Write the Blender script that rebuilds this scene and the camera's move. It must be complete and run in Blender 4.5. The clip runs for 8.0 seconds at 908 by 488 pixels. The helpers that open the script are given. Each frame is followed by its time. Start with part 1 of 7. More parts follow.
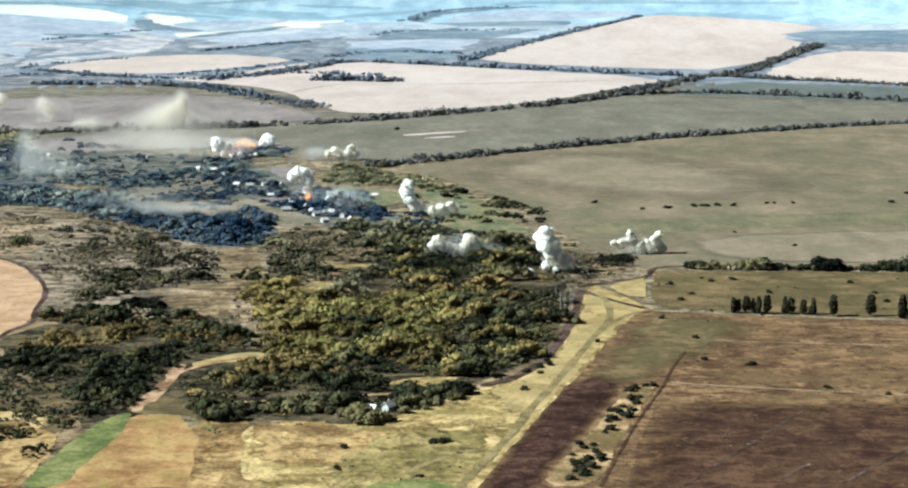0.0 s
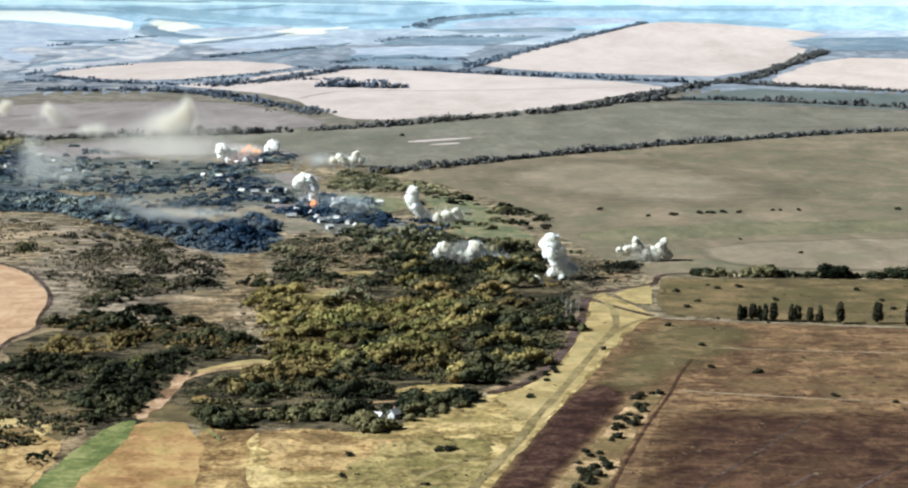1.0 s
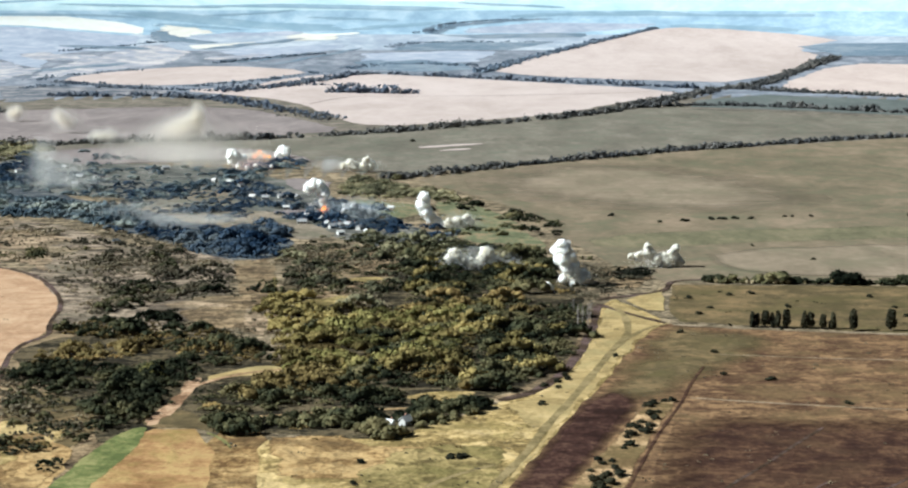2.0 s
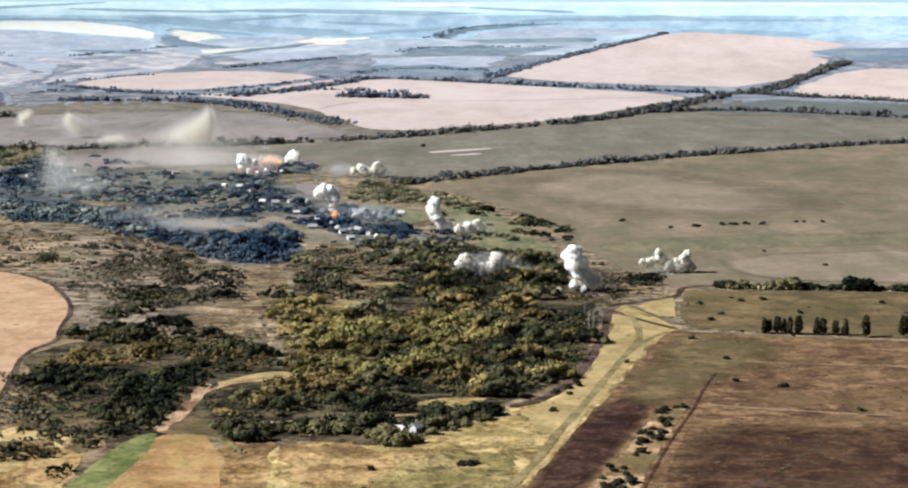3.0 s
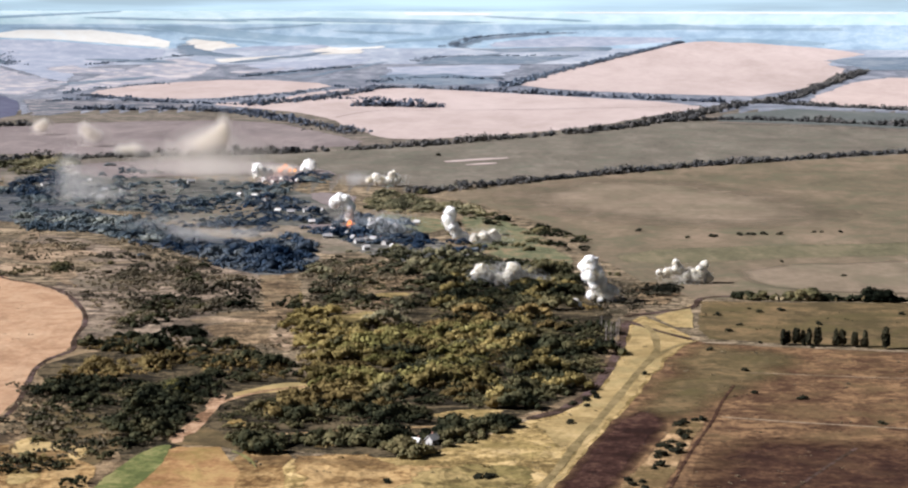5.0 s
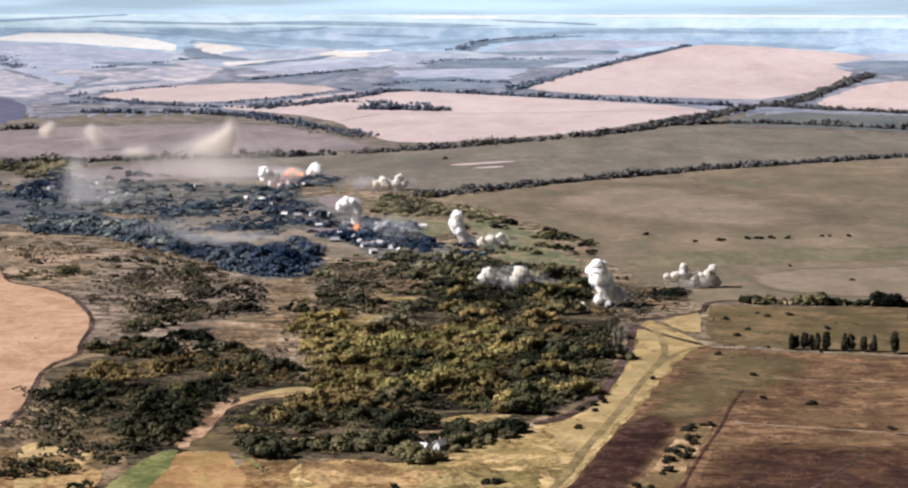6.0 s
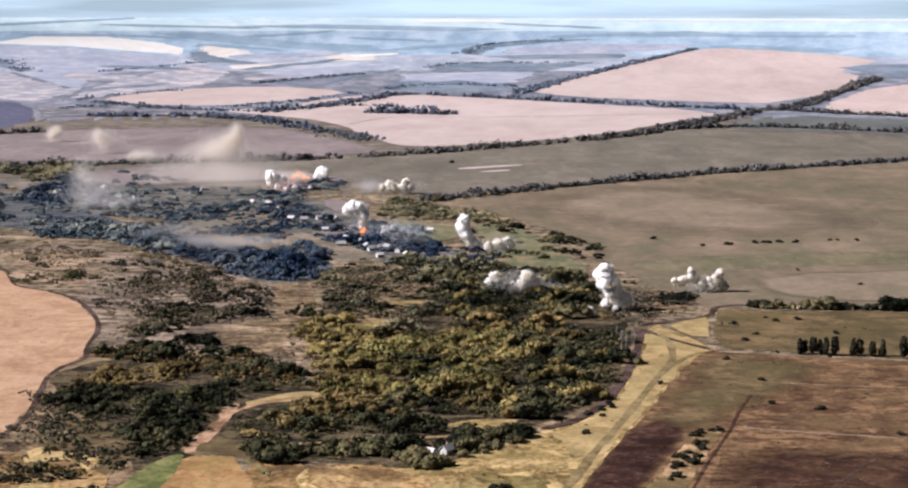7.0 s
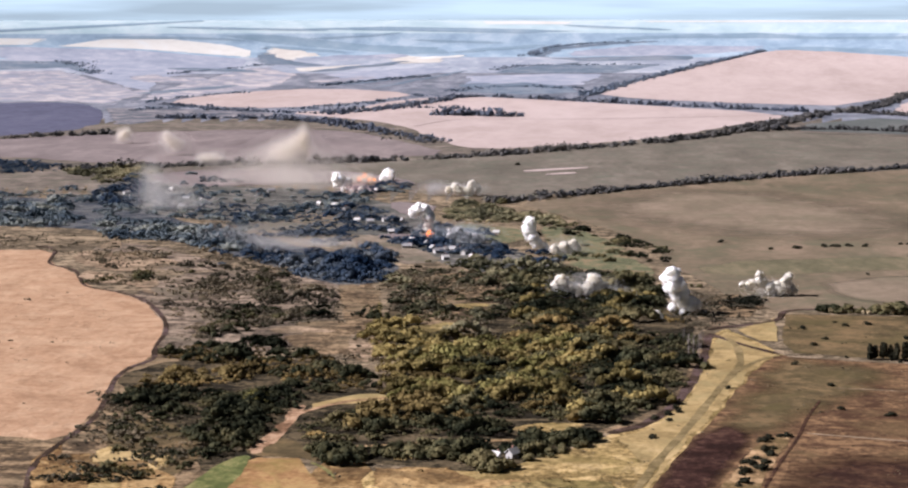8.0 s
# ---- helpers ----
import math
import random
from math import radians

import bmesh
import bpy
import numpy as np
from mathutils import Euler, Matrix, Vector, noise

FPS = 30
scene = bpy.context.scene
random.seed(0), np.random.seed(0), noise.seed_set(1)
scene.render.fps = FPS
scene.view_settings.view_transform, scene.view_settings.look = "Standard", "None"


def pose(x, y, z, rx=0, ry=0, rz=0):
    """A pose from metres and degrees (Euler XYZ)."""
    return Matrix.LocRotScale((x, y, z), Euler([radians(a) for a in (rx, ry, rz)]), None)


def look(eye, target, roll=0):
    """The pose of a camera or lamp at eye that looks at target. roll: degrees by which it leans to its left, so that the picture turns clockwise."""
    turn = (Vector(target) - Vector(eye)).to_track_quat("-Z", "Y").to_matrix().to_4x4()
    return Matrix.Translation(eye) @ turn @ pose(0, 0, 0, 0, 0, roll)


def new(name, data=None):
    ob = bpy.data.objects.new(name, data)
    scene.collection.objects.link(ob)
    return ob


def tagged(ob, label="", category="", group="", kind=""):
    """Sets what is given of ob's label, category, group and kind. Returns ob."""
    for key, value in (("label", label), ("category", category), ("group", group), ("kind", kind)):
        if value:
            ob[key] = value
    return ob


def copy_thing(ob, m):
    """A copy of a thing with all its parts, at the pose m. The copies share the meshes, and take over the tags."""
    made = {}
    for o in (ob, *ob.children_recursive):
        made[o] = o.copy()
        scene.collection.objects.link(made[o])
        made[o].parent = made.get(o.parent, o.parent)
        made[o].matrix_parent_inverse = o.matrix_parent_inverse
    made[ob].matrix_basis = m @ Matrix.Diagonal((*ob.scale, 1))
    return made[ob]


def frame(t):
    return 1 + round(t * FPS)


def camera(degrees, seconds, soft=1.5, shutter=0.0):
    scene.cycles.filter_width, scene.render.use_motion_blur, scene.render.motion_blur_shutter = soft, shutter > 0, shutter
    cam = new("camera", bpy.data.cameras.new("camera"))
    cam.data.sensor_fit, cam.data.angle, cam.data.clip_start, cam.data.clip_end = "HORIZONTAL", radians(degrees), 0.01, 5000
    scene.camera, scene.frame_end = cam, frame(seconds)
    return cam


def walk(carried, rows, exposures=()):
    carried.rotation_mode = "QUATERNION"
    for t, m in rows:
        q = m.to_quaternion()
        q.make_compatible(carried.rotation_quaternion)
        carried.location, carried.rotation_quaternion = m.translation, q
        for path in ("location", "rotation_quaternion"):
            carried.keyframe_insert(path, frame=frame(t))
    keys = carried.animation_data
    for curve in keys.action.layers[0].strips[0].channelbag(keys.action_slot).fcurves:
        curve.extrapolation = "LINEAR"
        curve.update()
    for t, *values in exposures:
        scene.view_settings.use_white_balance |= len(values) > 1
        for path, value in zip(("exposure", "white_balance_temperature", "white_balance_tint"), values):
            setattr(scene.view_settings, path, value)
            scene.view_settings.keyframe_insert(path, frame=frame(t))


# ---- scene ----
import itertools
from mathutils import geometry

# Camera: a drone about 200 m above the plain, gliding ahead and turning left at the end.
cam = camera(32.0, 8.0, soft=2.15)
ROWS = [
    (0.0, 0.00, 0.00, 200.00, 80.664, 0.000, 0.000),
    (0.5, -0.38, 1.11, 200.00, 80.781, -0.030, 0.077),
    (1.0, -0.82, 2.30, 199.95, 80.897, -0.040, 0.165),
    (1.5, -1.29, 3.89, 199.93, 80.999, -0.043, 0.334),
    (3.0, -2.22, 8.30, 200.00, 81.260, -0.050, 0.893),
    (3.5, -2.42, 10.02, 200.02, 81.342, -0.040, 1.045),
    (4.0, -2.76, 11.54, 199.98, 81.432, -0.046, 1.172),
    (4.5, -3.09, 12.84, 200.00, 81.512, -0.058, 1.297),
    (6.0, -4.00, 16.48, 200.25, 81.692, -0.061, 1.659),
    (6.5, -4.35, 18.18, 200.18, 81.760, -0.064, 1.762),
    (7.0, -4.56, 19.60, 200.10, 81.818, -0.063, 1.888),
    (7.1, -4.62, 19.80, 200.09, 81.827, -0.058, 1.912),
    (7.2, -4.68, 19.98, 200.08, 81.838, -0.045, 1.992),
    (7.3, -4.74, 20.14, 200.06, 81.849, -0.028, 2.300),
    (7.4, -4.80, 20.29, 200.04, 81.860, -0.005, 2.815),
    (7.5, -4.86, 20.43, 200.05, 81.868, 0.016, 3.251),
    (8.0, -5.17, 20.90, 200.35, 81.891, 0.059, 4.253),
]
walk(cam, [(t, pose(x, y, z, rx, ry, rz)) for t, x, y, z, rx, ry, rz in ROWS],
     exposures=[(0.0, 1.13, 5370, -3), (0.5, 1.10, 5330, 1), (1.5, 1.05, 5380, 1), (3.0, 0.98, 5600, 9), (4.0, 0.94, 5690, 13), (8.0, 0.79, 5820, 24)])

# ---- light: hazy autumn sun from the left ----
SUN_EL, SUN_AZ = 38.0, -97.0  # azimuth in degrees clockwise from the view's +y
sun_way = Vector((math.sin(radians(SUN_AZ)) * math.cos(radians(SUN_EL)), math.cos(radians(SUN_AZ)) * math.cos(radians(SUN_EL)), math.sin(radians(SUN_EL))))
sun = new("sun", bpy.data.lights.new("sun", "SUN"))
sun.data.energy, sun.data.angle, sun.data.color = 5.0, radians(0.8), (1.0, 0.93, 0.83)
sun.matrix_world = look(sun_way * 1000, (0, 0, 0))
world = bpy.data.worlds.new("sky")
scene.world = world
world.use_nodes = True
sky = world.node_tree.nodes.new("ShaderNodeTexSky")
sky.sky_type, sky.sun_disc = "NISHITA", False
sky.sun_elevation, sky.sun_rotation = radians(SUN_EL), radians(SUN_AZ)
sky.dust_density, sky.air_density = 0.6, 1.0
WN, WL = world.node_tree.nodes, world.node_tree.links
# thin bright streaks of haze and cloud, thickest towards the horizon
way = WN.new("ShaderNodeTexCoord").outputs["Generated"]
squash = WN.new("ShaderNodeMapping")
squash.inputs["Scale"].default_value = (5.0, 5.0, 70.0)
WL.new(way, squash.inputs["Vector"])
cloud = WN.new("ShaderNodeTexNoise")
cloud.inputs["Scale"].default_value, cloud.inputs["Detail"].default_value = 1.0, 4.0
WL.new(squash.outputs[0], cloud.inputs["Vector"])
cover = WN.new("ShaderNodeMapRange")
cover.inputs["From Min"].default_value, cover.inputs["From Max"].default_value = 0.35, 0.62
cover.inputs["To Min"].default_value, cover.inputs["To Max"].default_value = 0.6, 1.0
WL.new(cloud.outputs["Fac"], cover.inputs["Value"])
veil = WN.new("ShaderNodeMix")
veil.data_type = "RGBA"
rise = WN.new("ShaderNodeSeparateXYZ")
WL.new(way, rise.inputs[0])
low = WN.new("ShaderNodeMapRange")
low.inputs["From Min"].default_value, low.inputs["From Max"].default_value = 0.02, 0.09
low.inputs["To Min"].default_value, low.inputs["To Max"].default_value = 1.0, 0.0
WL.new(rise.outputs["Z"], low.inputs["Value"])
hazy = WN.new("ShaderNodeMath")
hazy.operation = "MULTIPLY"
WL.new(cover.outputs[0], hazy.inputs[0]), WL.new(low.outputs[0], hazy.inputs[1])
WL.new(hazy.outputs[0], veil.inputs[0])
WL.new(sky.outputs[0], veil.inputs[6])
veil.inputs[7].default_value = (55.0, 70.5, 73.0, 1)
WL.new(veil.outputs[2], WN["Background"].inputs["Color"])
WN["Background"].inputs["Strength"].default_value = 0.0075


# ---- materials ----
def nodes_of(name):
    mat = bpy.data.materials.new(name)
    mat.use_nodes = True
    return mat, mat.node_tree.nodes, mat.node_tree.links


def noise_node(N, L, vec, scale, detail=4.0, rough=0.55, stretch=None, turn=0.0):
    """Noise over world metres; stretch squeezes it along a heading to make streaks."""
    if stretch:
        mp = N.new("ShaderNodeMapping")
        mp.inputs["Rotation"].default_value = (0, 0, radians(turn))
        mp.inputs["Scale"].default_value = stretch
        L.new(vec, mp.inputs["Vector"])
        vec = mp.outputs[0]
    n = N.new("ShaderNodeTexNoise")
    n.inputs["Scale"].default_value, n.inputs["Detail"].default_value, n.inputs["Roughness"].default_value = scale, detail, rough
    n.inputs["Distortion"].default_value = 0.6 if stretch else 0.2
    L.new(vec, n.inputs["Vector"])
    return n.outputs["Fac"]


def ramp(N, L, fac, stops):
    r = N.new("ShaderNodeValToRGB")
    r.color_ramp.elements[0].position, r.color_ramp.elements[1].position = stops[0][0], stops[-1][0]
    for p, c in stops[1:-1]:
        r.color_ramp.elements.new(p)
    for e, (p, c) in zip(r.color_ramp.elements, stops):
        e.position, e.color = p, (*c, 1)
    L.new(fac, r.inputs[0])
    return r.outputs[0]


def mixed(N, L, fac, a, b, mode="MIX"):
    m = N.new("ShaderNodeMix")
    m.data_type, m.blend_type = "RGBA", mode
    for socket, value in ((m.inputs[0], fac), (m.inputs[6], a), (m.inputs[7], b)):
        if isinstance(value, (int, float)):
            socket.default_value = value
        elif isinstance(value, tuple):
            socket.default_value = (*value, 1)
        else:
            L.new(value, socket)
    return m.outputs[2]


ALBEDO = 0.82  # scales every ground colour down against the raised exposure


def earth(name, dark, mid, light, big=0.008, turn=0.0, streak=0.5, fine=0.25, blotch=None, bump=0.6, gain=1.0, fringe=0.12, mids=0.05, lines=0.07, sy=1.0, roll=3.0, fade=(0.84, 0.90)):
    """Soil, stubble or grass: broad patches, streaks along the tillage, drifts, fine grain and blotches of a second
    colour. The sheet's border breaks up into tufts (the mesh's 'inner' value) unless fringe is 0."""
    gain *= 1.6
    dark, mid, light, blotch = (c and tuple(v * ALBEDO for v in c) for c in (dark, mid, light, blotch))
    mat, N, L = nodes_of(name)
    pos = N.new("ShaderNodeNewGeometry").outputs["Position"]
    grain = noise_node(N, L, pos, fine, 3, 0.7)
    total = None
    for fac, w in ((noise_node(N, L, pos, big, 5, 0.6), 1.5 * (1 - streak)), (noise_node(N, L, pos, lines, 5, 0.65, (0.4, sy, 1.0), turn), 2.4 * streak),
                   (noise_node(N, L, pos, mids, 6, 0.7, (0.85, sy, 1.0), turn * 0.5), 1.7), (grain, 1.0)):
        m = N.new("ShaderNodeMath")
        m.operation = "MULTIPLY_ADD"
        L.new(fac, m.inputs[0])
        m.inputs[1].default_value = w * gain
        if total is None:
            m.inputs[2].default_value = 0.5 - 0.5 * gain * (1.5 * (1 - streak) + 2.4 * streak + 2.7)
        else:
            L.new(total, m.inputs[2])
        total = m.outputs[0]
    col = ramp(N, L, total, [(0.12, dark), (0.5, mid), (0.88, light)])
    if blotch:
        spots = ramp(N, L, noise_node(N, L, pos, 0.026, 6, 0.7, (0.8, 1.0, 1.0), turn), [(0.49, (0, 0, 0)), (0.64, (0.85, 0.85, 0.85))])
        col = mixed(N, L, spots, col, blotch)
    p = N["Principled BSDF"]
    L.new(col, p.inputs["Base Color"])
    p.inputs["Roughness"].default_value = 0.95
    p.inputs["Specular IOR Level"].default_value = 0.1
    if bump:
        bm = N.new("ShaderNodeBump")
        bm.inputs["Strength"].default_value, bm.inputs["Distance"].default_value = bump, 0.6
        L.new(grain, bm.inputs["Height"])
        slope = N.new("ShaderNodeBump")
        slope.inputs["Strength"].default_value, slope.inputs["Distance"].default_value = 1.0, roll
        L.new(noise_node(N, L, pos, 0.035, 4, 0.6), slope.inputs["Height"])
        L.new(slope.outputs[0], bm.inputs["Normal"])
        L.new(bm.outputs[0], p.inputs["Normal"])
    if fringe:
        inner = N.new("ShaderNodeAttribute")
        inner.attribute_name = "inner"
        tuft = noise_node(N, L, pos, fringe, 5, 0.7, (0.5, 1.0, 1.0))
        a, b = N.new("ShaderNodeMath"), N.new("ShaderNodeMapRange")
        a.operation = "ADD"
        L.new(inner.outputs["Fac"], a.inputs[0]), L.new(tuft, a.inputs[1])
        b.inputs["From Min"].default_value, b.inputs["From Max"].default_value = fade
        L.new(a.outputs[0], b.inputs["Value"])
        clear, mix = N.new("ShaderNodeBsdfTransparent"), N.new("ShaderNodeMixShader")
        L.new(b.outputs[0], mix.inputs[0]), L.new(clear.outputs[0], mix.inputs[1]), L.new(p.outputs[0], mix.inputs[2])
        L.new(mix.outputs[0], N["Material Output"].inputs["Surface"])
    return mat


def foliage(name, tones, zone=0.013, gloss=0.7):
    """Leaves: a tone for each clump of leaves, drifting over the wood."""
    mat, N, L = nodes_of(name)
    geo = N.new("ShaderNodeNewGeometry")
    total = geo.outputs["Random Per Island"]
    for fac, w, plus in ((total, 0.12, -0.06 + 0.5), (noise_node(N, L, geo.outputs["Position"], zone, 5, 0.6), 1.9, -0.95),
                         (noise_node(N, L, geo.outputs["Position"], 0.06, 4, 0.6, (0.55, 0.8, 1.0), 8), 1.5, -0.75), (noise_node(N, L, geo.outputs["Position"], 0.5, 3, 0.7), 0.4, -0.2)):
        m, q = N.new("ShaderNodeMath"), N.new("ShaderNodeMath")
        m.operation, q.operation = "MULTIPLY_ADD", "ADD"
        L.new(fac, m.inputs[0])
        m.inputs[1].default_value, m.inputs[2].default_value = w, plus
        if fac is total:
            total = m.outputs[0]
            continue
        L.new(m.outputs[0], q.inputs[0]), L.new(total, q.inputs[1])
        total = q.outputs[0]
    k = len(tones)
    col = ramp(N, L, total, [(0.15 + 0.7 * i / (k - 1), c) for i, c in enumerate(tones)])
    p = N["Principled BSDF"]
    L.new(col, p.inputs["Base Color"])
    p.inputs["Roughness"].default_value = gloss
    p.inputs["Specular IOR Level"].default_value = 0.02
    bm = N.new("ShaderNodeBump")
    bm.inputs["Strength"].default_value, bm.inputs["Distance"].default_value = 0.6, 0.4
    L.new(noise_node(N, L, geo.outputs["Position"], 0.8, 4, 0.7), bm.inputs["Height"])
    L.new(bm.outputs[0], p.inputs["Normal"])
    return mat


def plain(name, c, rough=0.8, wear=0.25, scale=1.5):
    mat, N, L = nodes_of(name)
    pos = N.new("ShaderNodeTexCoord").outputs["Object"]
    n = noise_node(N, L, pos, scale, 4, 0.65)
    col = ramp(N, L, n, [(0.3, tuple(v * (1 - wear) for v in c)), (0.7, tuple(min(1, v * (1 + wear * 0.5)) for v in c))])
    p = N["Principled BSDF"]
    L.new(col, p.inputs["Base Color"])
    p.inputs["Roughness"].default_value = rough
    return mat


STEPPE = earth("steppe_grass", (0.084, 0.066, 0.041), (0.190, 0.148, 0.092), (0.400, 0.308, 0.195), 0.012, 8, 0.45, 0.2, (0.088, 0.071, 0.045), 0.6, 1.2, 0.0, sy=2.0, roll=9.0)
DULL = earth("dull_grey_grassland", (0.1, 0.085, 0.07), (0.17, 0.145, 0.115), (0.26, 0.22, 0.175), 0.006, 4, 0.3, 0.08, (0.13, 0.125, 0.09), 0.2, 0.9, 0.0, 0.03, 0.04)
PALE = earth("pale_stubble", (0.454, 0.372, 0.331), (0.538, 0.444, 0.403), (0.604, 0.508, 0.467), 0.002, 10, 0.3, 0.05, None, 0.0, 0.5, 0.05, 0.01, 0.02, 0.3)
PINKISH = earth("pink_stubble", (0.490, 0.393, 0.347), (0.570, 0.464, 0.415), (0.640, 0.536, 0.478), 0.002, 10, 0.3, 0.05, None, 0.0, 0.5, 0.05, 0.01, 0.02, 0.3)
TAN = earth("tan_stubble", (0.357, 0.217, 0.123), (0.454, 0.290, 0.171), (0.540, 0.371, 0.229), 0.02, 75, 0.25, 0.2, None, 0.3, 0.7, 0.15)
FALLOW = earth("grey_green_fallow", (0.122, 0.110, 0.085), (0.177, 0.156, 0.121), (0.245, 0.217, 0.172), 0.004, 8, 0.3, 0.08, (0.150, 0.150, 0.111), 0.2, 0.6, 0.05, 0.02, 0.03, 0.3)
PASTURE = earth("green_brown_pasture", (0.128, 0.110, 0.070), (0.192, 0.152, 0.099), (0.285, 0.215, 0.147), 0.004, 12, 0.25, 0.1, (0.143, 0.136, 0.083), 0.3, 0.6, 0.05, 0.025, 0.03, 0.4, 1.0)
GREENFALLOW = earth("green_grey_pasture", (0.085, 0.064, 0.031), (0.135, 0.100, 0.048), (0.210, 0.144, 0.070), 0.014, 4, 0.45, 0.2, (0.100, 0.082, 0.034), 0.5, 0.9)
VERGE = earth("olive_verge_grass", (0.085, 0.064, 0.031), (0.135, 0.100, 0.048), (0.210, 0.144, 0.070), 0.014, 4, 0.45, 0.2, (0.100, 0.082, 0.034), 0.5, 0.9, fade=(0.45, 1.25))
SOIL = earth("brown_stubble_soil", (0.078, 0.042, 0.023), (0.147, 0.087, 0.045), (0.267, 0.163, 0.081), 0.012, 3, 0.4, 0.3, (0.141, 0.095, 0.045), 0.6, 1.0, 0.05, 0.09, 0.14)
SOILDARK = earth("dark_brown_soil", (0.034, 0.016, 0.011), (0.062, 0.031, 0.019), (0.120, 0.066, 0.036), 0.014, 3, 0.4, 0.3, (0.090, 0.052, 0.028), 0.6, 0.95, 0.05, 0.09, 0.14, fade=(0.3, 1.25))
PLOUGH = earth("dark_ploughed_soil", (0.023, 0.010, 0.007), (0.050, 0.023, 0.017), (0.106, 0.058, 0.038), 0.03, 62, 0.5, 0.3, None, 0.8, 1.0, fade=(0.35, 1.15))
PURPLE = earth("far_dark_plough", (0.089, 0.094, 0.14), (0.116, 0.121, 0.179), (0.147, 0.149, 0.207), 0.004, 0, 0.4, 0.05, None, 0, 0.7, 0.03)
DUNFIELD = earth("dun_field", (0.177, 0.148, 0.141), (0.242, 0.204, 0.192), (0.319, 0.269, 0.250), 0.005, 5, 0.3, 0.06, None, 0.1, 0.6, 0.05, 0.02, 0.03, 0.3)
DRY = earth("dry_yellow_meadow", (0.168, 0.118, 0.045), (0.372, 0.266, 0.104), (0.592, 0.438, 0.203), 0.016, 35, 0.25, 0.25, (0.240, 0.182, 0.065), 0.5, 1.25, 0.12, roll=7.0)
STRAW = earth("pale_straw_grass", (0.280, 0.204, 0.086), (0.408, 0.300, 0.130), (0.525, 0.392, 0.185), 0.016, 50, 0.4, 0.25, (0.330, 0.265, 0.120), 0.4, 0.75, 0.12, roll=3.0)
CROP = earth("young_green_crop", (0.095, 0.115, 0.036), (0.155, 0.168, 0.056), (0.265, 0.250, 0.098), 0.03, 40, 0.5, 0.3, None, 0.5, 1.0)
OCHRE = earth("ochre_stubble", (0.227, 0.122, 0.05), (0.349, 0.2, 0.086), (0.443, 0.294, 0.122), 0.03, 60, 0.45, 0.3, (0.265, 0.2, 0.064), 0.5, 0.9)
MEADOW = earth("village_green_grass", (0.105, 0.112, 0.060), (0.172, 0.178, 0.096), (0.285, 0.205, 0.120), 0.02, 10, 0.4, 0.2)
MARGIN = earth("yellow_green_grass", (0.120, 0.118, 0.042), (0.215, 0.196, 0.074), (0.335, 0.290, 0.125), 0.03, 40, 0.4, 0.3, None, 0.5, 0.9)
GULLY = earth("reddish_gully_sand", (0.170, 0.098, 0.052), (0.330, 0.200, 0.114), (0.500, 0.335, 0.205), 0.03, 50, 0.4, 0.3, None, 0.5, 1.1, 0.2)
DIRT = earth("dirt_track", (0.15, 0.115, 0.07), (0.24, 0.185, 0.12), (0.36, 0.28, 0.19), 0.05, 0, 0.3, 0.4, None, 0.4, 1.0, 0.4)
GRASSTRACK = earth("grassy_track", (0.150, 0.113, 0.049), (0.238, 0.181, 0.082), (0.326, 0.248, 0.119), 0.05, 0, 0.3, 0.4, None, 0.4, 0.8, 0.4)
DARKTRACK = earth("dark_track", (0.034, 0.021, 0.013), (0.062, 0.040, 0.025), (0.12, 0.080, 0.074), 0.05, 0, 0.3, 0.4, None, 0.4, 1.0, 0.4)
SANDY = earth("bare_sandy_slope", (0.155, 0.110, 0.068), (0.310, 0.225, 0.140), (0.490, 0.365, 0.238), 0.03, 8, 0.45, 0.3, (0.112, 0.090, 0.055), 0.5, 1.2, 0.06, sy=2.0, roll=7.0)
ROUGH = earth("rough_weedy_earth", (0.149, 0.099, 0.045), (0.334, 0.219, 0.109), (0.543, 0.373, 0.200), 0.03, 60, 0.3, 0.4, (0.136, 0.099, 0.041), 0.6, 1.2, 0.2)
# Ground under trees, with their shade put into the colour.
FLOOR = earth("shaded_wood_floor", (0.017, 0.014, 0.008), (0.046, 0.037, 0.020), (0.125, 0.096, 0.053), 0.03, 5, 0.45, 0.3, None, 0.6, 1.3, 0.04, sy=2.0, roll=7.0)
# The same shade painted into ground further off, blued for haze.
BLUEFLOOR = earth("shaded_blue_grey_floor", (0.035, 0.044, 0.056), (0.080, 0.090, 0.100), (0.165, 0.165, 0.155), 0.03, 5, 0.45, 0.3, None, 0.6, 1.3, 0.04, sy=2.0, roll=7.0)
# Aerial haze is put into the base colours of FAR_ and RIM_ materials.
FAR_BLUE = earth("hazed_grey_land", (0.303, 0.345, 0.413), (0.409, 0.452, 0.512), (0.538, 0.570, 0.612), 0.004, 3, 0.3, 0.02, (0.339, 0.395, 0.465), 0.0, 0.7, 0.0, 0.012, 0.012, 0.4)
FAR_SLATE = earth("hazed_slate_scrubland", (0.149, 0.164, 0.194), (0.214, 0.233, 0.274), (0.329, 0.339, 0.373), 0.01, 3, 0.3, 0.04, (0.170, 0.196, 0.229), 0.0, 0.9, 0.0, 0.02, 0.02, 0.4)
